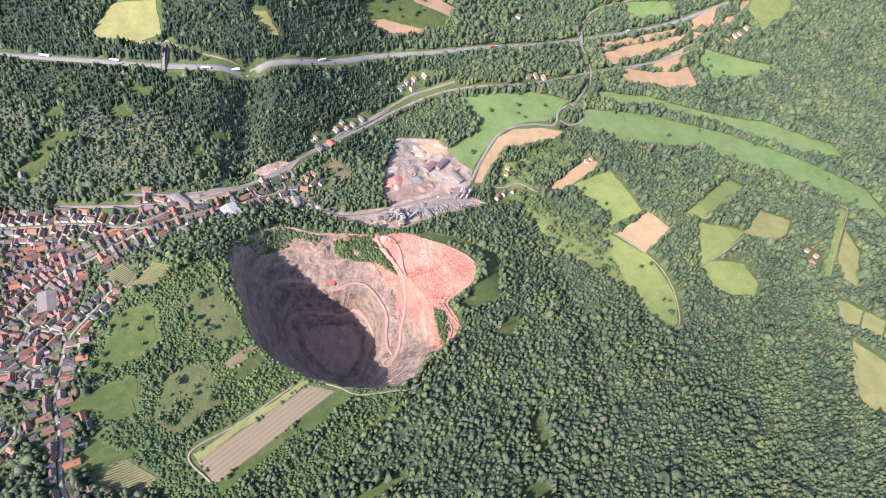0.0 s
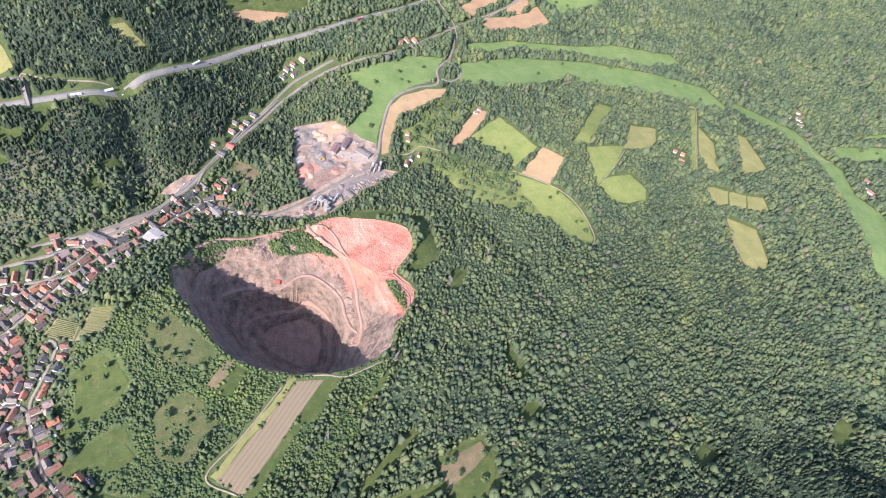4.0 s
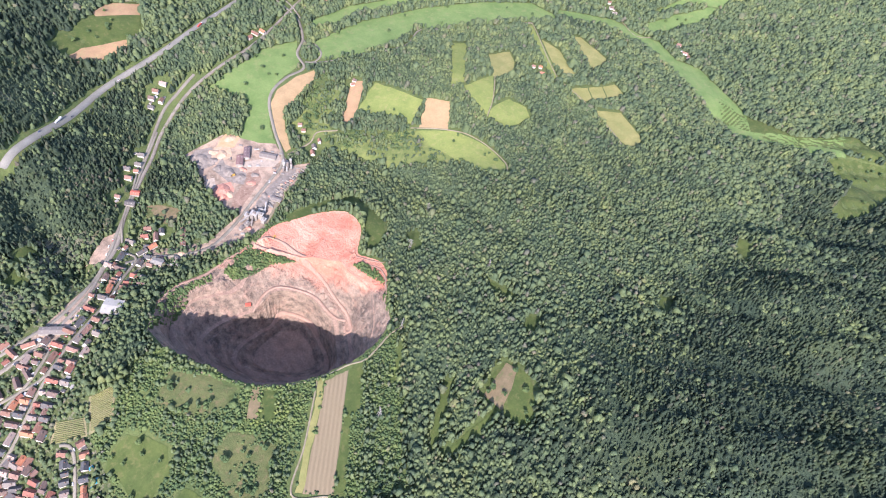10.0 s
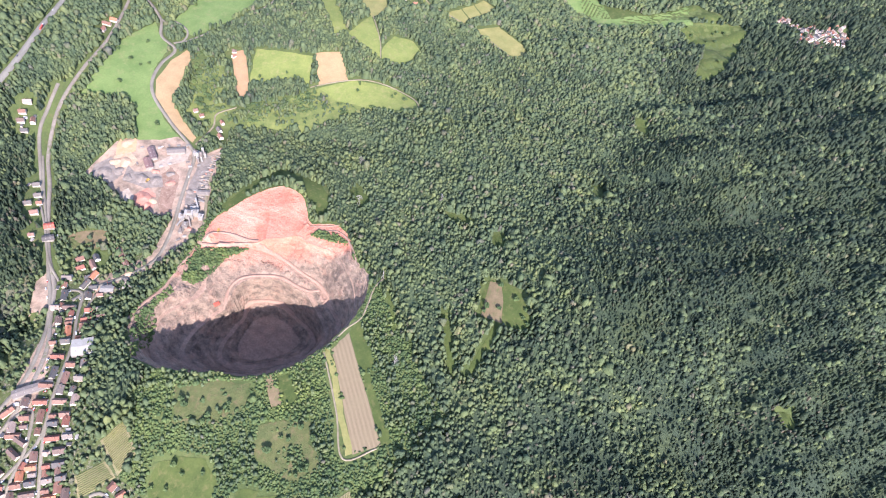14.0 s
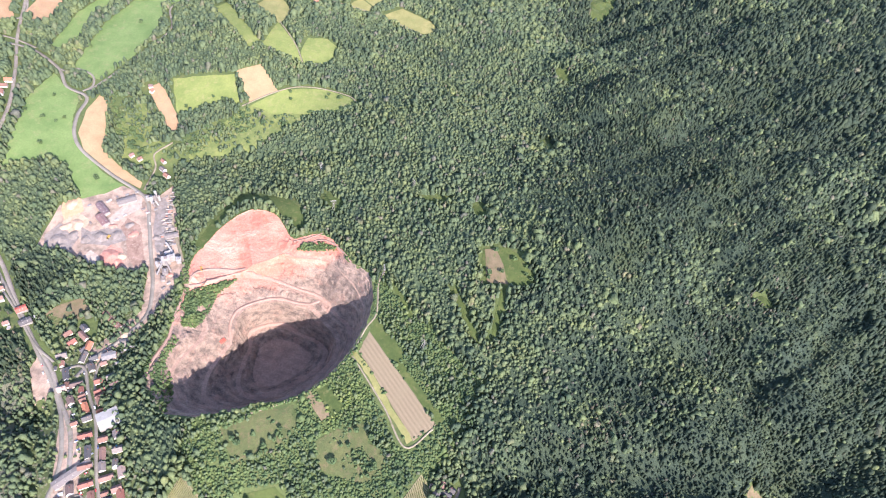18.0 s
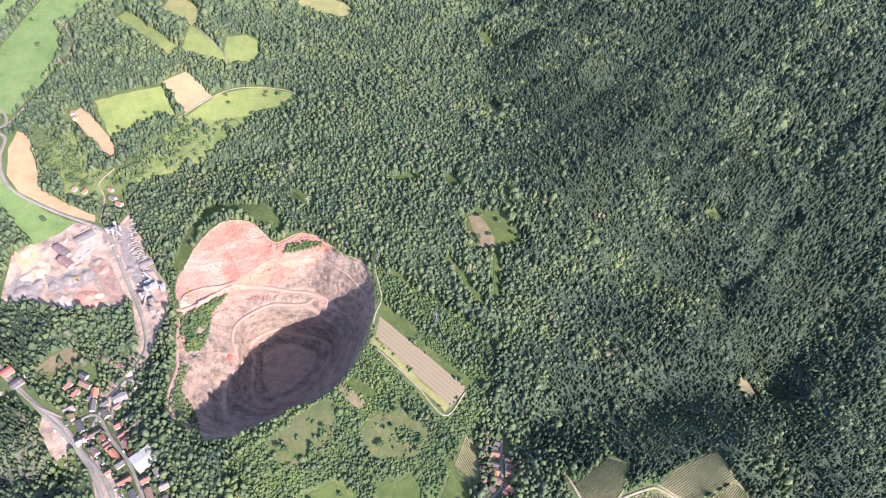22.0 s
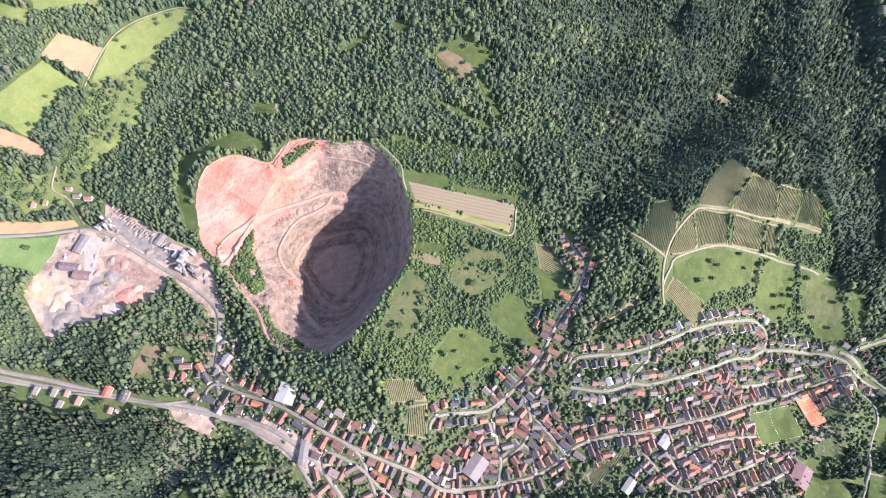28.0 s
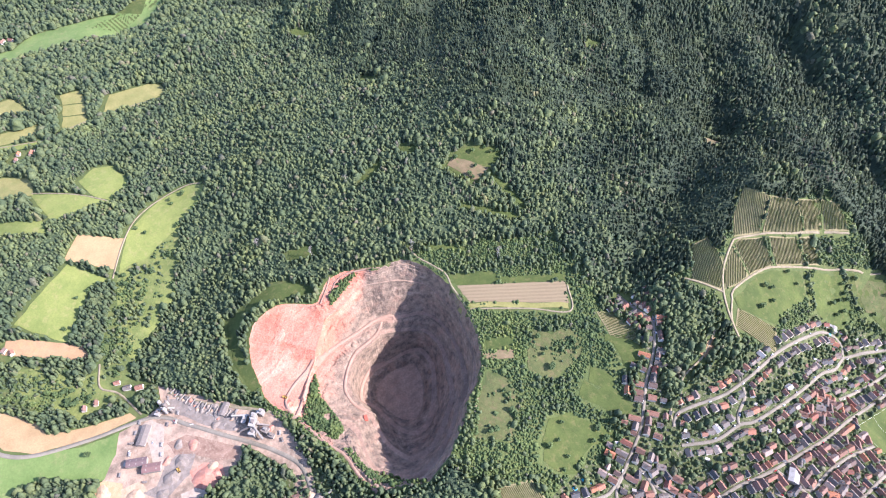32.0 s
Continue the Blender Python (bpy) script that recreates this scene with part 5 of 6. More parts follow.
def canopy(name, cell, mat, label, south):
    """The lower leaf layer that closes the wood between its crowns, bent down to the ground at the edges."""
    px, py = np.meshgrid(np.arange(-880, 2200, cell), np.arange(-1600, 1220, cell))
    px, py = px + rng.uniform(-0.35, 0.35, px.shape) * cell, py + rng.uniform(-0.35, 0.35, py.shape) * cell
    solid = ~on_grid(open_land | grassy, px, py) & ~scrubland(px, py)
    deep = solid.copy()
    deep[1:] &= solid[:-1]
    deep[:-1] &= solid[1:]
    deep[:, 1:] &= solid[:, :-1]
    deep[:, :-1] &= solid[:, 1:]
    z = height(px, py) + np.where(deep, 5.7 + rng.uniform(-1.5, 1.5, px.shape) + 1.6 * wobble(px * 0.012, py * 0.012, 9.0), -1.5)
    ny_, nx_ = px.shape
    i, j = np.meshgrid(np.arange(nx_ - 1), np.arange(ny_ - 1))
    a = j * nx_ + i
    use = (solid[:-1, :-1] & solid[:-1, 1:] & solid[1:, 1:] & solid[1:, :-1] & in_poly(px, py, SEEN)[:-1, :-1]).ravel()
    # the darker sheet carries conifer green and painted shade
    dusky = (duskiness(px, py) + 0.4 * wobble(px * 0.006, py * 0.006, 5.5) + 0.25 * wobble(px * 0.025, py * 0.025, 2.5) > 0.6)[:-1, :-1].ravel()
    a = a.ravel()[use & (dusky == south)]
    faces = np.concatenate([np.stack([a, a + 1, a + 1 + nx_], -1), np.stack([a, a + 1 + nx_, a + nx_], -1)])
    ids, back = np.unique(faces, return_inverse=True)
    co = np.stack([px, py, z], -1).reshape(-1, 3)[ids]
    return tagged(new(name, mesh_from(name, co, back.reshape(-1, 3), [mat], False)), label, "forest", kind="stuff")


BROAD = dome(5, [(0.72, 0.82), (1.02, 0.2)])
FIRTREE = dome(5, [(0.52, 0.7), (1.0, 0.15)])
FARTREE = dome(5, [(0.7, 0.75), (1.0, 0.3)])

for poly in (PITCH, TENNIS):
    mark(open_land, poly)
wooded = np.zeros((MM, MN), bool)
for poly in WOODS:
    mark(wooded, poly)
for line, style in STREETS:
    mark_line(road_side := np.zeros((MM, MN), bool), line, 12)
    wooded &= ~road_side
open_land &= ~wooded
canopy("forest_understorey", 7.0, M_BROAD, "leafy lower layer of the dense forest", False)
canopy("conifer_understorey", 7.0, M_FIR, "lower layer of the conifer forest, its dark tone partly painted shade", True)
px, py = scatter(-880, 2200, -1600, 1220, 4.9)
keep = in_poly(px, py, SEEN) & ~on_grid(open_land, px, py)
px, py = px[keep], py[keep]
thin = scrubland(px, py)
clump = wobble(px * 0.024, py * 0.024, 4.0) + 0.6 * wobble(px * 0.07, py * 0.07, 5.0)
keep = ~thin | (rng.random(len(px)) < np.clip(np.where(px > 150, 0.16, 0.3) + 0.75 * clump, 0.03, 0.9))
keep &= ~on_grid(grassy, px, py) | (rng.random(len(px)) < 0.04)
near = (np.hypot(px - 60, py + 180) < 760) | ((px < 300) & (py < 560) & (py > -900))
far = np.hypot(px - 60, py + 100) > 1050
keep &= near | (rng.random(len(px)) < np.where(far, 0.48, 0.78))
px, py, thin, near, far, clump = px[keep], py[keep], thin[keep], near[keep], far[keep], clump[keep]
# more conifers where the woods are toned darker, shade included
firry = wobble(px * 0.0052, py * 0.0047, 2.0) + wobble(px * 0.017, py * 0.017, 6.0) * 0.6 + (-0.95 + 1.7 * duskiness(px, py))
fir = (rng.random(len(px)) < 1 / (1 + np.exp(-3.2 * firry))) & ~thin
grove = 1 + 0.2 * wobble(px * 0.012, py * 0.012, 9.0)
size = rng.lognormal(0, 0.3, len(px)) * np.where(near, 1.0, np.where(far, 1.5, 1.25)) * grove
low = np.where(thin, np.clip(0.42 + 0.25 * clump, 0.3, 0.8), 1.0)
sel = near & ~fir
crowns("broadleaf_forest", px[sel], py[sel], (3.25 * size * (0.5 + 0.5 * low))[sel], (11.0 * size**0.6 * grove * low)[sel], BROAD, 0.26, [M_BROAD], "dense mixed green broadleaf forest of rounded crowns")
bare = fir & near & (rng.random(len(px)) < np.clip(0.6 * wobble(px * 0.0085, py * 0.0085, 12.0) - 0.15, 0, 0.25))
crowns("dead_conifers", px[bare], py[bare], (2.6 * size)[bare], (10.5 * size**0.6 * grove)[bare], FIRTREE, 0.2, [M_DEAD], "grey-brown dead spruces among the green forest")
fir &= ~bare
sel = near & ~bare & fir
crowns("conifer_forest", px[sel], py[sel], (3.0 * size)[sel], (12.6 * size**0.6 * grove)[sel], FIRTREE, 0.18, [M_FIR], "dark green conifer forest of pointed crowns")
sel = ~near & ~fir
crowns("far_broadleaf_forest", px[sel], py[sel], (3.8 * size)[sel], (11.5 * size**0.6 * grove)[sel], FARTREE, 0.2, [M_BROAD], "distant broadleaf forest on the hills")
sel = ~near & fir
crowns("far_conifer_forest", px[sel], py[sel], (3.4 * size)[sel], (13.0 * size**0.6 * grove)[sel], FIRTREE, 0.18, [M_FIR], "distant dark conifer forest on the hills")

# low bushes fill the scrubland between the fields
bushx, bushy = scatter(-620, 900, -720, 480, 3.5)
pit_edge = np.hypot(bushx - PIT_X, bushy - PIT_Y) - rim_at(np.arctan2(bushy - PIT_Y, bushx - PIT_X))
keep = ((scrubland(bushx, bushy) | on_grid(grassy, bushx, bushy)) & ~on_grid(open_land, bushx, bushy)) | ((pit_edge > 2.5) & (pit_edge < 22) & ~on_grid(on_road, bushx, bushy))
bushx, bushy = bushx[keep], bushy[keep]
keep = wobble(bushx * 0.03, bushy * 0.03, 4.4) + 0.7 * wobble(bushx * 0.11, bushy * 0.11, 2.2) > np.where(on_grid(grassy, bushx, bushy), 0.3, np.where(bushx > 150, 0.25, -0.75))
bushx, bushy = bushx[keep], bushy[keep]
size = rng.lognormal(0, 0.3, len(bushx))
crowns("scrub_bushes", bushx, bushy, 2.0 * size, 2.2 * size, FARTREE, 0.22, [M_SHRUB], "dense low green scrub between the fields")


# ---- village ----
for line, style in STREETS:
    ribbon("street", line, 4.3 if style != "lane" else 3.4, M_ROAD, 0.95, "grey asphalt village street", "road")

built = []  # centres and reach of what stands already


def gable(bm, w, l, z0, h, ridge):
    """A block with two gable ends, its ridge along y."""
    x, y = w / 2, l / 2
    pts = [(-x, -y, z0), (x, -y, z0), (x, -y, h), (0, -y, ridge), (-x, -y, h)]
    a = [bm.verts.new(p) for p in pts]
    b = [bm.verts.new((p[0], y, p[2])) for p in pts]
    bm.faces.new(a)
    bm.faces.new(b[::-1])
    for i in range(5):
        bm.faces.new((a[i], b[i], b[(i + 1) % 5], a[(i + 1) % 5])[::-1])
    return bm


def roof_slabs(bm, w, l, h, ridge, over=0.5, thick=0.28):
    """Two roof slabs that meet at the ridge and stand out over the eaves."""
    x, y = w / 2 + over, l / 2 + over * 0.8
    drop = (ridge - h) / (w / 2) * over
    for s in (-1, 1):
        lo = [(s * x, -y, h - drop), (s * x, y, h - drop), (0, y, ridge), (0, -y, ridge)]
        v = [bm.verts.new(p) for p in lo] + [bm.verts.new((p[0], p[1], p[2] + thick)) for p in lo]
        for f in ((0, 1, 2, 3), (7, 6, 5, 4), (0, 4, 5, 1), (1, 5, 6, 2), (2, 6, 7, 3), (3, 7, 4, 0)):
            bm.faces.new([v[i] for i in (f if s > 0 else f[::-1])])
    return bm


def house(name, w, l, h, rise, roof_mat, wing=False):
    """A rendered house with a tiled gable roof and a chimney; some have a lower wing."""
    base = new(name)
    bm = gable(bmesh.new(), w, l, -3.0, h, h + rise)
    if wing:
        box(bm, w / 2 - 0.3, w / 2 + w * 0.5, -l * 0.12, l * 0.36, -3.0, h * 0.62)
    part("wall", bm, M_WALL, base)
    roof = part("roof", roof_slabs(bmesh.new(), w, l, h, h + rise), roof_mat, base)
    if wing:
        bm = bmesh.new()
        box(bm, w / 2 + 0.52, w / 2 + w * 0.55, -l * 0.16, l * 0.4, h * 0.62, h * 0.62 + 0.3)
        part("wing_roof", bm, roof_mat, base)
    part("chimney", box(bmesh.new(), w * 0.12, w * 0.12 + 0.8, l * 0.14, l * 0.14 + 0.9, h + rise * 0.4, h + rise + 1.0), M_BRICK, roof)
    return base


stock = {}


def set_house(kind, x, y, turn):
    w, l, h, rise, mat, wing, label = HOUSES[kind]
    z = min(ground_at(x + dx, y + dy) for dx in (-w / 3, w / 3) for dy in (-l / 3, l / 3)) + 0.25
    m = pose(x, y, z, 0, 0, math.degrees(turn))
    if kind not in stock:
        stock[kind] = house(NAMES[kind], w, l, h, rise, mat, wing)
        stock[kind].matrix_basis = m
        ob = stock[kind]
    else:
        ob = copy_thing(stock[kind], m)
    built.append((x, y, 0.5 * max(w, l)))
    return tagged(ob, label, NAMES[kind].replace("_", " "), "village " + NAMES[kind].replace("_", " ") + "s")


HOUSES = {
    "row": (7.8, 11, 5.6, 3.8, M_ROOF, False, "old rendered village house with a steep tiled roof"),
    "long": (7, 16, 4.8, 3.3, M_ROOF, False, "long narrow farmhouse with a reddish tiled roof beside the street"),
    "barn": (8.5, 13, 5.0, 3.8, M_ROOF, False, "old barn with a weathered tiled roof behind the houses"),
    "small": (6.2, 8, 4.6, 2.9, M_ROOF, False, "small rendered house with a tiled roof"),
    "villa": (8.4, 9.6, 5.0, 3.0, M_ROOFGREY, True, "detached family house with a low side wing in a garden"),
    "home": (8, 10.4, 4.6, 3.2, M_ROOFGREY, False, "detached family house with a tiled gable roof in a garden"),
    "bungalow": (8.8, 10.4, 3.6, 2.2, M_ROOFGREY, False, "low detached house with a shallow roof in a garden"),
}

NAMES = {"row": "village_house", "long": "farmhouse", "barn": "barn", "small": "cottage", "villa": "villa", "home": "family_house", "bungalow": "bungalow"}

street_dots = np.concatenate([spline(line, 4.0) for line, style in STREETS] + [spline(line, 4.0) for line, w, k in ROADS if k in ("road", "rail")])


def free(x, y, reach, gap=1.0):
    if np.min((street_dots[:, 0] - x) ** 2 + (street_dots[:, 1] - y) ** 2) < (reach * 0.58 + 2.6) ** 2:
        return False
    if any((x - a) ** 2 + (y - b) ** 2 < (0.66 * (reach + r) + gap) ** 2 for a, b, r in built):
        return False
    a = np.hypot(x - PIT_X, y - PIT_Y)
    if a < float(around(RINGS[0], np.array([math.atan2(y - PIT_Y, x - PIT_X)]))[0]) + 25:
        return False
    return not on_grid(keep_clear, np.array([x]), np.array([y]))[0]


keep_clear = np.zeros((MM, MN), bool)
for look_name, polys in FIELDS.items():
    if look_name not in ("town", "yard", "orchard"):
        for poly in polys:
            mark(keep_clear, poly)
mark(keep_clear, FIELDS["yard"][0])
mark(keep_clear, TENNIS)
mark(keep_clear, PITCH)
keep_clear |= wooded

die = random.Random(11)
for line, style in STREETS:
    if style == "lane":
        continue
    c = spline(line, 1.0)
    d = np.gradient(c, axis=0)
    d /= np.linalg.norm(d, axis=1)[:, None] + 1e-9
    for side in (-1, 1):
        at = die.uniform(3, 8)
        while at < len(c) - 2:
            i = int(at)
            nx_, ny_ = -d[i, 1] * side, d[i, 0] * side
            along = math.atan2(d[i, 1], d[i, 0])
            if style == "dense":
                kind = die.choice(("row", "long", "row", "small", "long"))
                w, l = HOUSES[kind][:2]
                gable_on = die.random() < 0.75
                turn = along + (0 if gable_on else math.pi / 2)
                off = 3.4 + (l if gable_on else w) / 2 + die.uniform(0, 1.2)
                step = (w if gable_on else l) * 1.04 + die.choice((0.1, 0.2, 0.4, 1.5, 3.0))
            else:
                kind = die.choice(("villa", "home", "bungalow", "home", "small"))
                w, l = HOUSES[kind][:2]
                turn = along + die.choice((0, math.pi / 2)) + die.uniform(-0.06, 0.06)
                off = 4.8 + l / 2 + die.uniform(0.5, 3)
                step = l + die.uniform(1.5, 4.5)
            for further in (0, 2.5, 5.5):
                x, y = c[i, 0] + nx_ * (off + further), c[i, 1] + ny_ * (off + further)
                if style != "dense" or free(x, y, max(w, l) / 2, 0.3):
                    break
            if free(x, y, max(w, l) / 2) and die.random() < 0.95:
                set_house(kind, x, y, turn)
                if style == "dense" and die.random() < 0.85:
                    x2, y2 = x + nx_ * (l / 2 + 10), y + ny_ * (l / 2 + 10)
                    if free(x2, y2, 5.5, 0.4):
                        set_house(die.choice(("barn", "small", "row")), x2, y2, turn + die.choice((0, math.pi / 2)))
            at += step
# the old core fills the blocks between its lanes
for x0, y0, x1, y1 in CORE:
    y = y0
    while y < y1:
        x = x0
        while x < x1:
            a, b = x + die.uniform(-4, 4), y + die.uniform(-4, 4)
            kind = die.choice(("row", "small", "barn", "small", "row"))
            if free(a, b, max(HOUSES[kind][:2]) / 2, 0.3) and in_poly(np.array([a]), np.array([b]), TOWN)[0]:
                set_house(kind, a, b, die.choice((0.5, 2.07)) + die.uniform(-0.2, 0.2))
            x += 9.2
        y += 9.2
# farms and lone houses out in the valley
for x, y, turn, kind in LONE:
    set_house(kind, x, y, radians(turn))


def hall(w, l, h, rise, mat, label, x, y, turn, name="hall"):
    """A works or sports hall: sheet walls, low gable roof, a door and roof lights."""
    base = new(name)
    part("wall", gable(bmesh.new(), w, l, -3.0, h, h + rise), M_CONCRETE, base)
    roof = part("roof", roof_slabs(bmesh.new(), w, l, h, h + rise, 0.4, 0.25), mat, base)
    part("door", box(bmesh.new(), -2.2, 2.2, -l / 2 - 0.1, -l / 2 + 0.05, 0, 4.0), M_METAL, base)
    slope = math.atan2(rise, w / 2)
    for k in range(max(2, int(l / 9))):
        for s in (-1, 1):
            bm = box(bmesh.new(), -0.9, 0.9, -0.6, 0.6, 0, 0.12)
            sk = part("roof_light", bm, M_CONCRETE, roof, "pale roof light")
            sk.matrix_basis = Matrix.Translation((s * w * 0.24, -l / 2 + 5 + k * (l - 10) / max(1, int(l / 9) - 1), h + rise * 0.52 + 0.27)) @ Matrix.Rotation(s * slope, 4, "Y")
    base.matrix_basis = pose(x, y, ground_at(x, y) + 0.2, 0, 0, turn)
    built.append((x, y, max(w, l) / 2))
    return tagged(base, label, "hall")


M_BROWNROOF = object_varied("brown sheet roof", [(0.0, (0.2, 0.12, 0.11)), (0.5, (0.16, 0.11, 0.11))], 0.7)
M_REDROOF = object_varied("bright red roof", [(0.0, (0.55, 0.1, 0.07)), (0.5, (0.5, 0.12, 0.08))], 0.7)
for w, l, h, rise, mat, label, x, y, turn in HALLS:
    hall(w, l, h, rise, {"brown": M_BROWNROOF, "red": M_REDROOF, "metal": M_METAL, "tile": M_ROOF}[mat], label, x, y, turn)

# ---- sheds and garages in the yards ----
M_FLATROOF = object_varied("flat felt roof", [(0.0, (0.13, 0.12, 0.115)), (0.3, (0.3, 0.28, 0.26)), (0.5, (0.45, 0.44, 0.42)), (0.65, (0.2, 0.11, 0.085)), (0.85, (0.07, 0.07, 0.075))])


def shed():
    base = new("garden_shed")
    part("wall", box(bmesh.new(), -1.7, 1.7, -2.7, 2.7, -1.5, 2.3), M_WALL, base)
    part("roof", box(bmesh.new(), -1.95, 1.95, -2.95, 2.95, 2.3, 2.5), M_FLATROOF, base)
    return base


shed_one = None
for hx, hy, reach in list(built):
    if die.random() > 0.3 or reach > 9:
        continue
    a = die.uniform(0, 6.28)
    x, y = hx + (reach + 5.2) * math.cos(a), hy + (reach + 5.2) * math.sin(a)
    if not free(x, y, 2.8, 0.6):
        continue
    m = pose(x, y, ground_at(x, y) + 0.3, 0, 0, die.choice((20, 110)) + die.uniform(-15, 15))
    if shed_one is None:
        shed_one = ob = shed()
        ob.matrix_basis = m
    else:
        ob = copy_thing(shed_one, m)
    built.append((x, y, 2.8))
    tagged(ob, "small flat-roofed shed in a village yard", "shed", "garden sheds")


# ---- garden trees and hedges of the village ----
px, py = scatter(-860, 120, -760, 420, 5.4)
sel = np.zeros(len(px), bool)
for poly in FIELDS["town"]:
    sel |= in_poly(px, py, poly)
sel &= rng.random(len(px)) < 0.68 + 0.3 * (wobble(px * 0.05, py * 0.05, 3.0) > 0.1)
px, py = px[sel], py[sel]
dist = np.full(len(px), 99.0)
for a, b, r in built:
    dist = np.minimum(dist, np.hypot(px - a, py - b) - r * 0.85)
for a, b in street_dots[::2]:
    dist = np.minimum(dist, np.hypot(px - a, py - b) - 4.2)
sel = (dist > 0.9) & ~on_grid(keep_clear, px, py)
px, py, size = px[sel], py[sel], rng.lognormal(0, 0.3, int(sel.sum()))
crowns("garden_trees", px, py, 2.5 * size, 5.4 * size, BROAD, 0.2, [M_BROAD], "garden trees and shrubs between the village houses")


# hedges between the meadow strips
hedge_lines = [[(-410, -573), (-451, -531)], [(-450, -628), (-512, -603)], [(-518, -674), (-578, -655)], [(-398, -635), (-430, -621)], [(-566, -738), (-545, -704)]]
for line in hedge_lines:
    (ax, ay), (bx, by) = line
    n = int(math.hypot(bx - ax, by - ay) / 1.6)
    u = rng.random(n)
    hx, hy = ax + (bx - ax) * u + rng.normal(0, 2.2, n), ay + (by - ay) * u + rng.normal(0, 2.2, n)
    size = rng.lognormal(0, 0.35, n)
    hedge = crowns("hedge", hx, hy, 2.1 * size, 4.0 * size, BROAD, 0.2, [M_BROAD], "ragged dark green hedge between two meadow strips")
    del hedge["kind"]
    tagged(hedge, "ragged dark green hedge between two meadow strips", "hedge", "meadow hedges")


# ---- vineyard rows ----
def vine_row(a, b, parent):
    """One trellised row: a ragged hedge of vines on a line."""
    n = max(2, int((b - a).length / 2.5))
    v = []
    for i in range(n + 1):
        p = a.lerp(b, i / n)
        d = (b - a).normalized()
        s = Vector((-d.y, d.x))
        wide, tall = rng.uniform(0.3, 0.48), rng.uniform(1.0, 1.5)
        z = ground_at(p.x, p.y) + 0.5
        v += [(p.x - s.x * wide, p.y - s.y * wide, z - 0.3), (p.x - s.x * wide * 0.8, p.y - s.y * wide * 0.8, z + tall * 0.75), (p.x, p.y, z + tall), (p.x + s.x * wide * 0.8, p.y + s.y * wide * 0.8, z + tall * 0.75), (p.x + s.x * wide, p.y + s.y * wide, z - 0.3)]
    q = (np.arange(n)[:, None] * 5 + np.arange(4)[None]).ravel()
    ob = new("vine_row", mesh_from("vine_row", v, np.stack([q, q + 5, q + 6, q + 1], -1), [M_VINE]))
    ob.parent = parent
    return ob


plots = [o for o in scene.objects if o.name.startswith("vineyard_plot")]
for plot, poly, (turn, gap) in zip(plots, FIELDS["vine"], VINE_ROWS):
    d, s = Vector((math.cos(radians(turn)), math.sin(radians(turn)))), Vector((-math.sin(radians(turn)), math.cos(radians(turn))))
    cen = sum((Vector(p) for p in poly), Vector((0, 0))) / len(poly)
    k = -130.0
    while k < 130:
        line_pts = [cen + s * k + d * u for u in np.arange(-150, 150, 1.0)]
        inside = in_poly(np.array([p.x for p in line_pts]), np.array([p.y for p in line_pts]), poly)
        idx = np.nonzero(inside)[0]
        if len(idx) > 8:
            a, b = line_pts[idx[0] + 2], line_pts[idx[-1] - 2]
            n = 3
            a3, b3 = Vector((a.x, a.y, ground_at(a.x, a.y) + 0.5)), Vector((b.x, b.y, ground_at(b.x, b.y) + 0.5))
            vine_row(a3, b3, plot)
        k += gap * 0.8


# ---- trees that stand alone ----
def lone_tree(tall, wide, seed, fir=False):
    """A trunk with limbs and a crown of many leaf clumps."""
    r = random.Random(seed)
    base = new("tree")
    bm = bmesh.new()
    tube(bm, 0.28, -0.5, tall * 0.5, sides=7, r2=0.16)
    for k in range(5):
        a = r.uniform(0, 6.28)
        m = Matrix.Translation((0, 0, tall * r.uniform(0.28, 0.42))) @ Matrix.Rotation(a, 4, "Z") @ Matrix.Rotation(0.85, 4, "Y") @ Matrix.Translation((0, 0, wide * 0.35))
        bmesh.ops.create_cone(bm, cap_ends=False, segments=5, radius1=0.13, radius2=0.04, depth=wide * 0.7, matrix=m)
    part("trunk", bm, M_BARK, base)
    v, f = BROAD
    co, fa = [], []
    for k in range(15):
        a, q_, u = r.uniform(0, 6.28), r.random() ** 0.5, r.uniform(0.32, 0.95)
        reach = wide * 0.72 * q_ * math.sqrt(max(0.1, 1 - ((u - 0.55) / 0.5) ** 2))
        c = np.array([reach * math.cos(a), reach * math.sin(a), tall * u * 0.82])
        g = wide * r.uniform(0.3, 0.5)
        jit = np.array([[r.uniform(0.75, 1.25)] for _ in v])
        fa.append(f + k * len(v))
        co.append(c + (v - (0, 0, 0.45)) * (g, g, g * 1.1) * jit)
    ob = new("crown", mesh_from("crown", np.concatenate(co), np.concatenate(fa), [M_SHRUB]))
    ob.parent = base
    return base


kinds = [lone_tree(t, w, i) for i, (t, w) in enumerate(((11, 4.6), (9, 3.8), (13, 5.2), (7.5, 3.2)))]
first = set()
for poly, count in TREE_MEADOWS:
    p = np.array(poly, float)
    done = 0
    while done < count:
        x, y = die.uniform(p[:, 0].min(), p[:, 0].max()), die.uniform(p[:, 1].min(), p[:, 1].max())
        if not in_poly(np.array([x]), np.array([y]), poly)[0]:
            continue
        done += 1
        i = die.randrange(4)
        m = pose(x, y, ground_at(x, y) + 0.1, 0, 0, die.uniform(0, 360))
        if i in first:
            ob = copy_thing(kinds[i], m)
        else:
            first.add(i)
            ob = kinds[i]
            ob.matrix_basis = m
        tagged(ob, "green broadleaf tree standing alone in open grassland", "tree", "meadow trees")
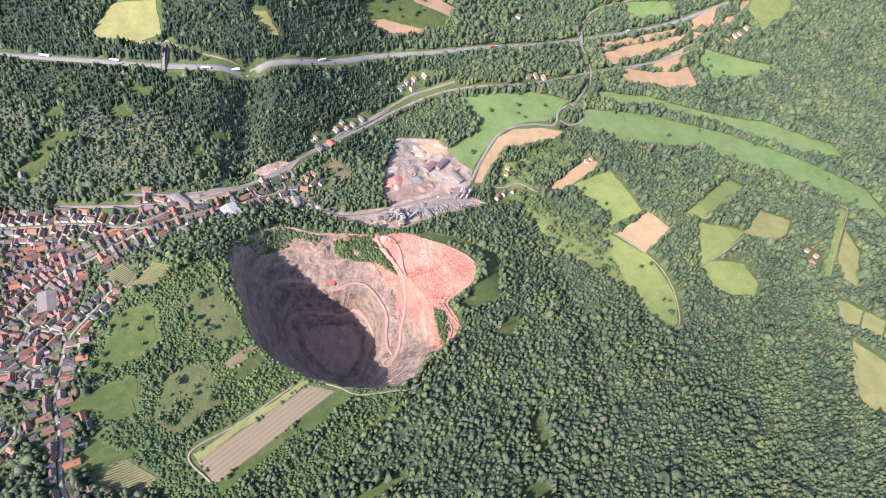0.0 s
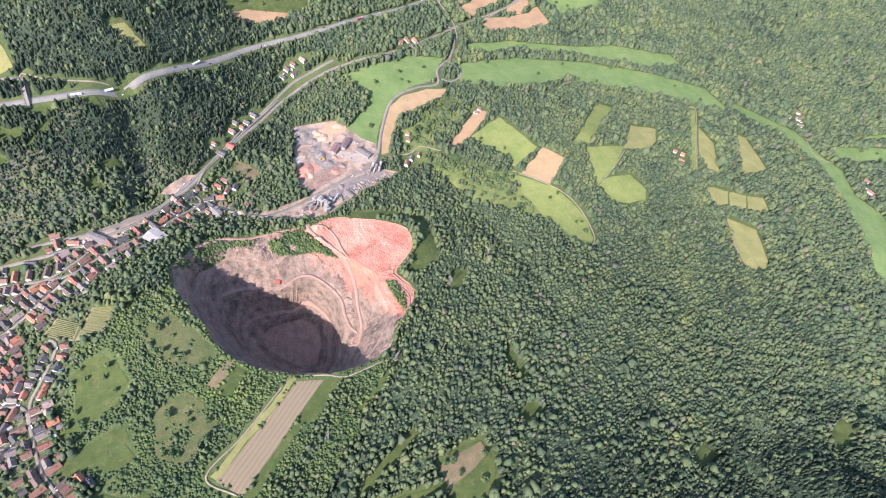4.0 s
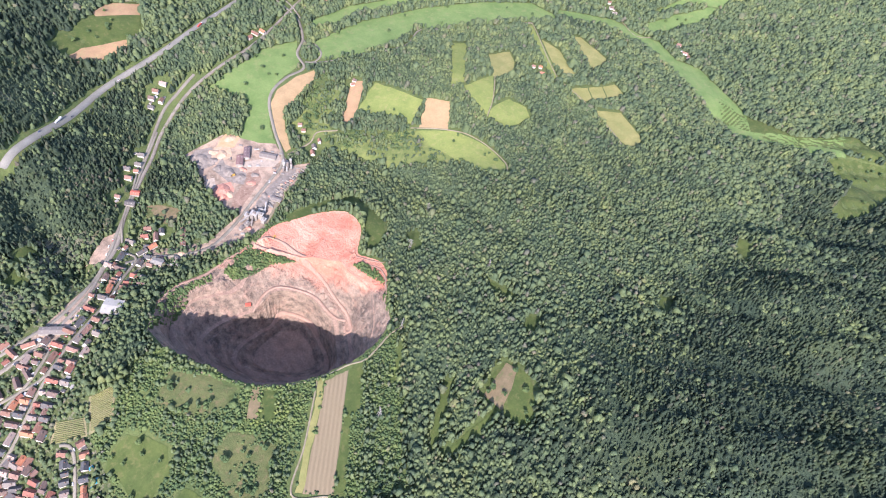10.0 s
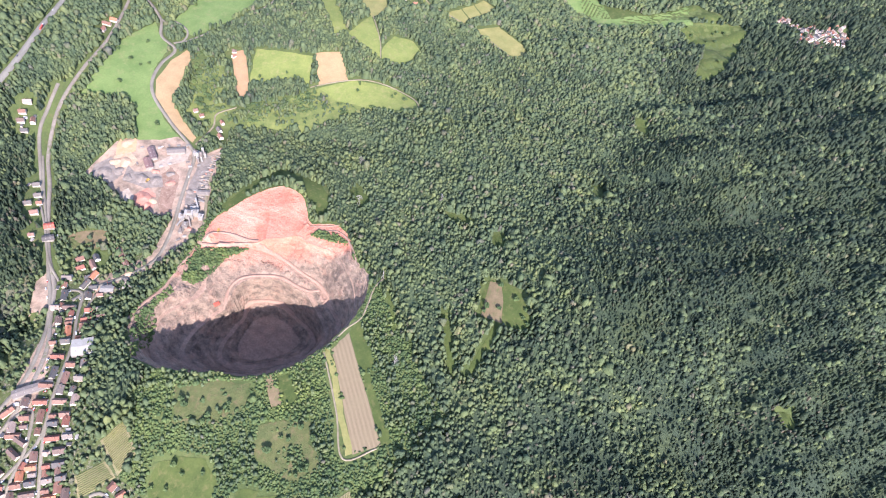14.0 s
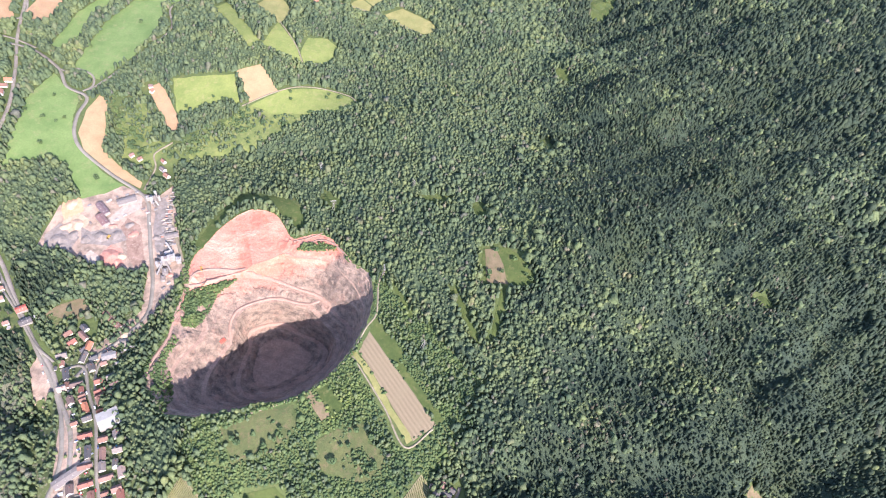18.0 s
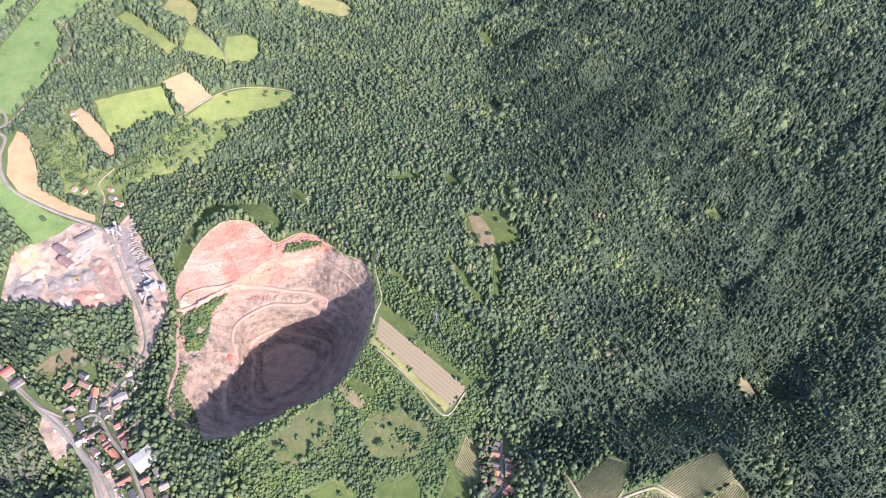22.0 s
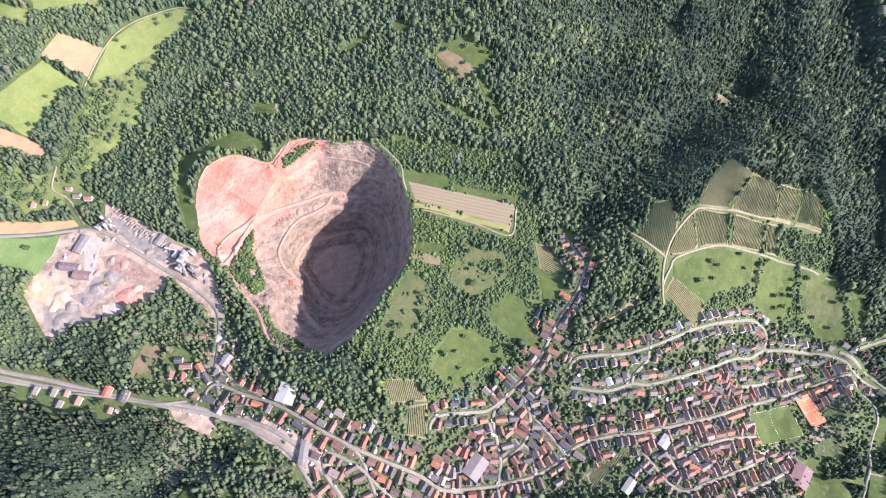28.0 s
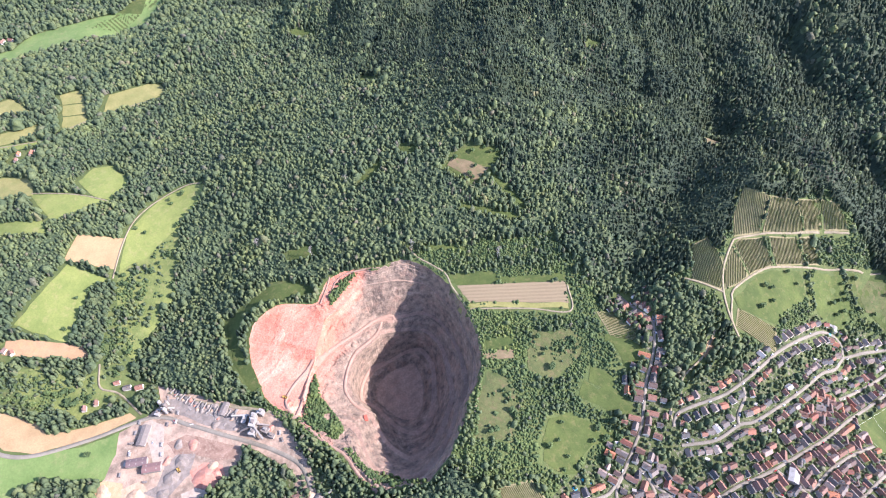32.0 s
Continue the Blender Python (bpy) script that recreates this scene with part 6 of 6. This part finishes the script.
for i in range(4):
    if i not in first:
        kinds[i].matrix_basis = pose(330 + 12 * i, 340, ground_at(330 + 12 * i, 340))
        tagged(kinds[i], "green broadleaf tree standing alone in open grassland", "tree", "meadow trees")


# ---- quarry works and yard ----
def heap(r, h, mat, label, x, y, seed):
    """A tipped heap of stone with a slumped, uneven foot."""
    g = random.Random(seed)
    n, v = 22, [(0, 0, h)]
    ph = [g.uniform(0, 6.28) for _ in range(4)]
    for q_ in (0.18, 0.45, 0.75, 1.0):
        for k in range(n):
            a = 2 * math.pi * k / n
            e = 1 + 0.16 * math.sin(2 * a + ph[0]) + 0.1 * math.sin(3 * a + ph[1]) + 0.05 * math.sin(7 * a + ph[2])
            v.append((r * q_ * e * math.cos(a), r * q_ * e * math.sin(a), h * (1 - q_) ** 0.9 * (1 + 0.08 * math.sin(5 * a + ph[3])) - (1.2 if q_ == 1.0 else 0)))
    tri = [(0, 1 + k, 1 + (k + 1) % n) for k in range(n)]
    for j in range(3):
        for k in range(n):
            a, b = 1 + j * n + k, 1 + j * n + (k + 1) % n
            tri += [(a, a + n, b + n), (a, b + n, b)]
    ob = new("mound", mesh_from("mound", v, tri, [mat], True))
    ob.matrix_basis = pose(x, y, ground_at(x, y) + 0.3, 0, 0, g.uniform(0, 360))
    return tagged(ob, label, "heap", "tipped mounds")


for i, (x, y, r, h, kind) in enumerate(HEAPS):
    heap(r, h, {"grey": M_GREYHEAP, "red": M_REDHEAP, "sand": M_SANDHEAP}[kind], {"grey": "grey heap of crushed stone in the works yard", "red": "reddish heap of crushed stone in the works yard", "sand": "pale sand heap in the works yard"}[kind], x, y, i)


def silo(x, y, r, h, label):
    base = new("silo")
    part("tank", tube(bmesh.new(), r, 2.5, h, sides=16), M_METAL, base)
    part("cone_roof", tube(bmesh.new(), r * 1.04, h, h + r * 0.6, sides=16, r2=0.3), M_METAL, base)
    part("hopper", tube(bmesh.new(), 0.5, 0.6, 2.5, sides=16, r2=r), M_METAL, base)
    for k in range(4):
        a = math.pi / 4 + k * math.pi / 2
        part("leg", tube(bmesh.new(), 0.18, -1, 2.7, r * 0.8 * math.cos(a), r * 0.8 * math.sin(a), 6), M_METAL, base)
    base.matrix_basis = pose(x, y, ground_at(x, y) + 0.3)
    return tagged(base, label, "silo", "works silos")


for k, (x, y, r, h) in enumerate(SILOS):
    silo(x, y, r, h, "pale metal silo of the concrete works")


def conveyor(x0, y0, z0, x1, y1, z1):
    """A belt gallery on trestles."""
    base = new("conveyor")
    a, b = Vector((x0, y0, ground_at(x0, y0) + z0)), Vector((x1, y1, ground_at(x1, y1) + z1))
    way = (b - a).to_track_quat("Y", "Z").to_matrix().to_4x4()
    le = (b - a).length
    g = part("gallery", box(bmesh.new(), -1.1, 1.1, 0, le, -0.4, 0.5), M_METAL, base)
    g.matrix_basis = Matrix.Translation(a) @ way
    c = part("cover", box(bmesh.new(), -1.25, 1.25, 0, le, 0.52, 1.5, 0.3), M_METAL, base)
    c.matrix_basis = Matrix.Translation(a) @ way
    for u in (0.3, 0.6, 0.92):
        p = a.lerp(b, u)
        for s in (-0.8, 0.8):
            part("trestle", tube(bmesh.new(), 0.14, ground_at(p.x, p.y) - 1, p.z - 0.3, p.x + s, p.y, 5), M_METAL, base)
    return tagged(base, "covered conveyor belt gallery of the stone crushing plant", "conveyor")


for row in CONVEYORS:
    conveyor(*row)


def plant_block(x, y, w, l, h, turn, label):
    base = new("crusher_building")
    part("body", box(bmesh.new(), -w / 2, w / 2, -l / 2, l / 2, -3, h), M_CONCRETE, base)
    part("roof", box(bmesh.new(), -w / 2 - 0.3, w / 2 + 0.3, -l / 2 - 0.3, l / 2 + 0.3, h, h + 0.5), M_METAL, base)
    part("penthouse", box(bmesh.new(), -w / 4, w / 5, -l / 4, l / 6, h + 0.5, h + 3.2), M_METAL, base)
    part("gantry", box(bmesh.new(), w / 2, w / 2 + 1.2, -l / 3, l / 3, h * 0.5, h * 0.5 + 0.3), M_METAL, base)
    base.matrix_basis = pose(x, y, ground_at(x, y) + 0.2, 0, 0, turn)
    return tagged(base, label, "industrial building", "crushing plant")


for x, y, w, l, h, turn in PLANT:
    plant_block(x, y, w, l, h, turn, "grey block of the stone crushing plant")

# scrub on the old benches and along the quarry edge
pxs, pys = [], []
for poly, gap in QUARRY_SCRUB:
    p = np.array(poly, float)
    a, b = scatter(p[:, 0].min(), p[:, 0].max(), p[:, 1].min(), p[:, 1].max(), gap * 0.72)
    k = in_poly(a, b, poly) & (wobble(a * 0.07, b * 0.07, 8.0) > -0.45)
    pxs.append(a[k])
    pys.append(b[k])
px, py = np.concatenate(pxs), np.concatenate(pys)
size = rng.lognormal(0, 0.3, len(px))
crowns("quarry_scrub", px, py, 1.9 * size, 3.2 * size, BROAD, 0.2, [M_SHRUB], "green scrub on the old quarry benches and rim")

# ---- sports ground ----
def slab_on(name, poly, mat, lift, label, parent=None):
    return draped(name, poly, mat, lift, label, "sports ground", 5.0, 0.0)


court = slab_on("tennis_court", TENNIS, M_COURT, 2.4, "orange clay tennis courts beside the football pitch")


def line_between(name, a, b, width, lift, parent):
    a, b = Vector(a), Vector(b)
    d = (b - a).normalized()
    s = Vector((-d.y, d.x)) * width / 2
    n = max(2, int((b - a).length / 6))
    v = []
    for i in range(n + 1):
        p = a.lerp(b, i / n)
        for e in (-1, 1):
            v.append((p.x + s.x * e, p.y + s.y * e, ground_at(p.x, p.y) + lift))
    q = np.arange(n) * 2
    ob = new(name, mesh_from(name, v, np.stack([q, q + 2, q + 3, q + 1], -1), [M_WHITE]))
    ob.parent = parent
    return ob


def inset(poly, f):
    c = sum((Vector(p) for p in poly), Vector((0, 0))) / len(poly)
    return [c + (Vector(p) - c) * f for p in poly]


pitch = tagged(slab_on("football_pitch", PITCH, M_GRASS, 1.4, "mown green football pitch with white lines"), kind="structure")
pit_in = inset(PITCH, 0.92)
for i in range(4):
    line_between("pitch_line", pit_in[i], pit_in[(i + 1) % 4], 0.16, 1.8, pitch)
line_between("pitch_line", (pit_in[0] + pit_in[1]) / 2, (pit_in[2] + pit_in[3]) / 2, 0.16, 1.8, pitch)
cin = inset(TENNIS, 0.8)
for i in range(4):
    line_between("court_line", cin[i], cin[(i + 1) % 4], 0.16, 2.8, court)
line_between("court_line", (cin[0] + cin[3]) / 2, (cin[1] + cin[2]) / 2, 0.25, 2.8, court)
line_between("court_line", (cin[0] + cin[1]) / 2, (cin[2] + cin[3]) / 2, 0.16, 2.8, court)


# ---- vehicles ----
M_CARPAINT = object_varied("car paint", [(0.0, (0.7, 0.7, 0.7)), (0.25, (0.05, 0.05, 0.06)), (0.45, (0.32, 0.33, 0.35)), (0.62, (0.08, 0.12, 0.25)), (0.75, (0.4, 0.04, 0.04)), (0.85, (0.6, 0.6, 0.62))], 0.35, grime=0.1)
M_GLASS, _t, _b = material("dark car glass", 0.08)
_b.inputs["Base Color"].default_value = (0.02, 0.025, 0.03, 1)
M_TYRE, _t, _b = material("tyre rubber", 0.9)
_b.inputs["Base Color"].default_value = (0.02, 0.02, 0.02, 1)
M_LORRY = object_varied("lorry sheet", [(0.0, (0.75, 0.75, 0.74)), (0.6, (0.65, 0.66, 0.68)), (0.85, (0.5, 0.1, 0.08))], 0.5, grime=0.15)
M_ORANGE = object_varied("orange machine paint", [(0.0, (0.42, 0.15, 0.06)), (0.5, (0.45, 0.27, 0.07))], 0.5, grime=0.3)


def wheel(bm, x, y, r, w):
    bmesh.ops.create_cone(bm, cap_ends=True, segments=10, radius1=r, radius2=r, depth=w, matrix=Matrix.Translation((x, y, r)) @ Matrix.Rotation(math.pi / 2, 4, "Y"))
    return bm


def car():
    """A parked car: body, glazed cabin, four wheels; its nose along y."""
    base = new("car")
    part("body", box(bmesh.new(), -0.88, 0.88, -2.15, 2.15, 0.35, 0.95, 0.16), M_CARPAINT, base)
    part("cabin", box(bmesh.new(), -0.75, 0.75, -1.4, 0.75, 0.95, 1.5, 0.2), M_GLASS, base)
    part("roof", box(bmesh.new(), -0.62, 0.62, -1.15, 0.45, 1.505, 1.56), M_CARPAINT, base)
    for x in (-0.82, 0.82):
        for y in (-1.35, 1.35):
            part("wheel", wheel(bmesh.new(), x, y, 0.34, 0.22), M_TYRE, base)
    return base


def lorry():
    """An articulated lorry: cab, box trailer, wheels."""
    base = new("lorry")
    part("cab", box(bmesh.new(), -1.22, 1.22, 5.6, 7.9, 0.7, 3.5, 0.25), M_LORRY, base)
    part("windscreen", box(bmesh.new(), -1.05, 1.05, 7.88, 7.96, 1.9, 3.0), M_GLASS, base)
    part("trailer", box(bmesh.new(), -1.25, 1.25, -8.0, 5.2, 1.1, 4.0, 0.08), M_LORRY, base)
    for x in (-1.05, 1.05):
        for y in (-6.8, -5.5, -4.2, 4.0, 6.9):
            part("wheel", wheel(bmesh.new(), x, y, 0.5, 0.32), M_TYRE, base)
    return base


def dumper():
    """A quarry dump truck: skip, cab, chassis, four wheels."""
    base = new("dump_truck")
    part("chassis", box(bmesh.new(), -1.3, 1.3, -3.6, 3.8, 0.9, 1.6, 0.1), M_ORANGE, base)
    bm = bmesh.new()
    box(bm, -1.7, 1.7, -4.0, 1.6, 1.7, 2.0)
    for x in (-1.7, 1.45):
        box(bm, x, x + 0.25, -4.0, 1.6, 2.0, 3.3)
    box(bm, -1.45, 1.45, 1.35, 1.6, 2.0, 3.6)
    part("skip", bm, M_ORANGE, base)
    part("cab", box(bmesh.new(), -1.2, 0.3, 1.9, 3.7, 1.6, 3.2, 0.15), M_GLASS, base)
    for x in (-1.4, 1.4):
        for y in (-2.4, 2.6):
            part("wheel", wheel(bmesh.new(), x, y, 0.85, 0.6), M_TYRE, base)
    return base


made_once = {}


def put(key, maker, m, label, category, group):
    if key in made_once:
        ob = copy_thing(made_once[key], m)
    else:
        ob = made_once[key] = maker()
        ob.matrix_basis = m
    return tagged(ob, label, category, group)


def on_line(line, at, off, step=2.0):
    c = spline(line, step)
    d = np.gradient(c, axis=0)
    i = min(int(at * (len(c) - 1)), len(c) - 1)
    n = d[i] / (np.linalg.norm(d[i]) + 1e-9)
    return c[i, 0] - n[1] * off, c[i, 1] + n[0] * off, math.degrees(math.atan2(n[1], n[0])) - 90


mway = [line for line, w, k in ROADS if k == "motorway"][0]
for at, off, kind in ((0.045, 2.4, "lorry"), (0.11, 2.4, "lorry"), (0.118, -2.4, "car"), (0.2, -2.4, "lorry"), (0.228, 2.4, "lorry"), (0.24, -2.4, "car"), (0.3, 2.4, "car"), (0.325, 2.4, "lorry"), (0.34, -2.4, "car"), (0.42, -2.4, "car"),
                      (0.5, 2.4, "car"), (0.56, -2.4, "lorry"), (0.6, 2.4, "car"), (0.68, 2.4, "car"), (0.74, -2.4, "car"), (0.8, 2.4, "lorry"), (0.86, -2.4, "car")):
    x, y, turn = on_line(mway, at, off)
    m = pose(x, y, ground_at(x, y) + 0.85, 0, 0, turn + (180 if off > 0 else 0))
    if kind == "car":
        put("car", car, m, "passenger car driving on the pale motorway", "car", "cars")
    else:
        put("lorry", lorry, m, "white articulated lorry on the motorway", "lorry", "lorries")
for line, style in STREETS:
    if style == "lane":
        continue
    total = len(spline(line, 1.0))
    at = die.uniform(8, 25)
    while at < total - 8:
        x, y, turn = on_line(line, at / total, die.choice((-2.1, 2.1)))
        put("car", car, pose(x, y, ground_at(x, y) + 1.0, 0, 0, turn), "car parked at the side of a village street", "car", "cars")
        at += die.uniform(28, 62)
for x, y in LOT_CARS:
    put("car", car, pose(x, y, ground_at(x, y) + 0.45, 0, 0, die.choice((40, 130))), "car parked on a dusty yard", "car", "cars")
for x, y, turn in ((66, 108, 120), (96, 272, 80)):
    put("dumper", dumper, pose(x, y, ground_at(x, y) + 1.0, 0, 0, turn), "orange quarry dump truck standing on a dusty bench", "dump truck", "dump trucks")


# ---- swimming pools ----
M_WATER, _t, _b = material("pool water", 0.05)
_b.inputs["Base Color"].default_value = (0.03, 0.35, 0.45, 1)


def pool():
    base = new("swimming_pool")
    bm = bmesh.new()
    for x0, x1, y0, y1 in ((-4.3, 4.3, -2.6, -2.0), (-4.3, 4.3, 2.0, 2.6), (-4.3, -3.7, -2.0, 2.0), (3.7, 4.3, -2.0, 2.0)):
        box(bm, x0, x1, y0, y1, -0.6, 0.5)
    part("rim", bm, M_CONCRETE, base)
    part("water", box(bmesh.new(), -3.7, 3.7, -2.0, 2.0, -0.4, 0.36), M_WATER, base)
    return base


for i, (x, y) in enumerate(POOLS):
    put("pool", pool, pose(x, y, ground_at(x, y) + 0.6, 0, 0, 35 * i), "turquoise garden swimming pool with a pale rim", "pool", "garden pools")


# ---- power masts ----
def mast():
    """A lattice power mast: four legs, bracing, three arms."""
    base = new("power_mast")
    for sx in (-1, 1):
        for sy in (-1, 1):
            bm = bmesh.new()
            a, b = Vector((sx * 2.2, sy * 2.2, -1.5)), Vector((sx * 0.35, sy * 0.35, 27))
            bmesh.ops.create_cone(bm, cap_ends=True, segments=4, radius1=0.16, radius2=0.1, depth=(b - a).length, matrix=Matrix.Translation((a + b) / 2) @ (b - a).to_track_quat("Z", "Y").to_matrix().to_4x4())
            part("leg", bm, M_METAL, base)
    bm = bmesh.new()
    for k in range(8):
        z0, z1 = 1 + k * 3.2, 1 + (k + 1) * 3.2
        w0, w1 = 2.2 - 1.85 * z0 / 28, 2.2 - 1.85 * z1 / 28
        for (ax, ay), (bx2, by2) in (((-1, -1), (1, -1)), ((1, -1), (1, 1)), ((1, 1), (-1, 1)), ((-1, 1), (-1, -1))):
            a, b = Vector((ax * w0, ay * w0, z0)), Vector((bx2 * w1, by2 * w1, z1))
            bmesh.ops.create_cone(bm, cap_ends=False, segments=3, radius1=0.07, radius2=0.07, depth=(b - a).length, matrix=Matrix.Translation((a + b) / 2) @ (b - a).to_track_quat("Z", "Y").to_matrix().to_4x4())
    part("bracing", bm, M_METAL, base)
    for z, w in ((18, 4.5), (21.5, 5.5), (25, 3.6)):
        part("arm", box(bmesh.new(), -w, w, -0.2, 0.2, z, z + 0.4), M_METAL, base)
    return base


for i, (x, y) in enumerate(MASTS):
    put("mast", mast, pose(x, y, ground_at(x, y), 0, 0, 25 + 20 * i), "grey lattice power mast standing in the woods", "power mast", "power masts")


# ---- stone blocks, containers and sheds of the works ----
def block(w, l, h):
    base = new("stone_bin")
    part("wall", box(bmesh.new(), -w / 2, w / 2, -l / 2, l / 2, -0.6, h, 0.12), M_CONCRETE, base)
    return base


def container():
    base = new("container")
    part("shell", box(bmesh.new(), -1.22, 1.22, -3.05, 3.05, 0, 2.6, 0.05), M_METAL, base)
    for k in range(9):
        part("rib", box(bmesh.new(), 1.22, 1.29, -2.8 + k * 0.66, -2.55 + k * 0.66, 0.1, 2.5), M_METAL, base)
    part("door", box(bmesh.new(), -1.1, 1.1, 3.05, 3.1, 0.1, 2.5), M_METAL, base)
    return base


# bays of crushed stone between low walls, along the curved back of the plant yard
back = spline([(222, 206), (187, 201), (159, 192), (121, 175), (84, 162)], 1.0)
run = np.gradient(back, axis=0)
for i, k in enumerate(range(4, len(back) - 4, 10)):
    d = run[k] / np.linalg.norm(run[k])
    n = (d[1], -d[0]) if d[1] * 60 - d[0] * 235 < 0 and -d[0] > 0 else (-d[1], d[0])
    n = (n[0], n[1]) if n[1] > 0 else (-n[0], -n[1])
    turn = math.degrees(math.atan2(n[1], n[0])) - 90
    x, y = back[k, 0] + n[0] * 7, back[k, 1] + n[1] * 7
    put("bay", lambda: block(0.9, 12.0, 2.4), pose(x, y, ground_at(x, y) + 0.4, 0, 0, turn), "weathered concrete wall between stone bays", "bay wall", "stone bay walls")
    if k + 5 < len(back):
        x, y = back[k + 5, 0] + n[0] * 6, back[k + 5, 1] + n[1] * 6
        heap(4.6, 3.2, (M_GREYHEAP, M_DARKHEAP, M_GREYHEAP, M_DARKHEAP, M_REDHEAP)[i % 5], ("grey crushed stone tipped in a walled bay", "dark basalt chippings tipped in a walled bay", "grey crushed stone tipped in a walled bay", "dark basalt chippings tipped in a walled bay", "reddish crushed stone tipped in a walled bay")[i % 5], x, y, 70 + i)
for i in range(26):
    u = i / 25
    x, y = 205 - 118 * u + die.uniform(-7, 7), 221 - 42 * u + die.uniform(-6, 6)
    if i % 2:
        put("block", lambda: block(1.6, 4.6, 1.3), pose(x, y, ground_at(x, y) + 0.4, 0, 0, 22 + die.choice((0, 90)) + die.uniform(-12, 12)), "stack of pale concrete stones in the plant yard", "stone stack", "stone stacks")
    else:
        heap(die.uniform(2.4, 4.5), die.uniform(1.2, 2.2), (M_GREYHEAP, M_SANDHEAP, M_REDHEAP)[i % 3], ("low grey gravel heap in the plant yard", "low pale sand heap in the plant yard", "low reddish gravel heap in the plant yard")[i % 3], x, y, 120 + i)
for x, y, turn in ((160, 318, 50), (168, 306, 50), (180, 296, 140), (190, 284, 50), (152, 330, 50), (118, 312, 140), (134, 276, 50), (146, 268, 50), (200, 272, 50), (-90, 158, 20), (-96, 164, 30), (-112, 160, 30), (-84, 152, 10), (30, 146, 60), (20, 150, 60), (104, 168, 20), (166, 246, 40), (160, 236, 40), (170, 226, 40)):
    put("container", container, pose(x, y, ground_at(x, y) + 0.4, 0, 0, turn + die.uniform(-5, 5)), "weathered steel container in the works yard", "container", "containers")
ob = put("shelter", lambda: block(5, 9, 3.2), pose(-33, 43, ground_at(-33, 43) + 0.6, 0, 0, 60), "orange-red shelter on a quarry bench", "shelter", "quarry shelter")
ob.children[0].data.materials[0] = M_REDROOF
ob.name = "shelter"


# ---- bridges over the motorway ----
def road_bridge(a, b, width, rise):
    """A humped concrete bridge: deck, two parapets, two piers."""
    base = new("road_bridge")
    a, b = Vector(a), Vector(b)
    d = (b - a).normalized()
    s = Vector((-d.y, d.x))
    n = 16
    z0, z1 = ground_at(a.x, a.y), ground_at(b.x, b.y)
    zs = [z0 + (z1 - z0) * i / n + 0.8 + rise * math.sin(math.pi * i / n) ** 0.8 for i in range(n + 1)]
    ps = [a.lerp(b, i / n) for i in range(n + 1)]

    def strip(name, e0, e1, lo, hi, mat):
        v = []
        for p, z in zip(ps, zs):
            for e, h in ((e0, lo), (e0, hi), (e1, hi), (e1, lo)):
                v.append((p.x + s.x * e, p.y + s.y * e, z + h))
        q = [(i * 4 + k, i * 4 + (k + 1) % 4, i * 4 + 4 + (k + 1) % 4, i * 4 + 4 + k) for i in range(n) for k in range(4)]
        ob = new(name, mesh_from(name, v, q, [mat]))
        ob.parent = base

    h = width / 2
    strip("deck", -h, h, -0.9, 0.0, M_ROAD)
    for e in (-h - 0.35, h + 0.02):
        strip("parapet", e, e + 0.33, -0.9, 1.0, M_CONCRETE)
    for u in (0.36, 0.64):
        p = a.lerp(b, u)
        k = int(round(u * n))
        part("pier", tube(bmesh.new(), 0.7, ground_at(p.x, p.y) - 1.5, zs[k] - 0.92, p.x, p.y, 10), M_CONCRETE, base)
    return tagged(base, "concrete road bridge crossing over the motorway", "bridge", "motorway bridges")


for a, b, width in BRIDGES:
    road_bridge(a, b, width, 6.0)
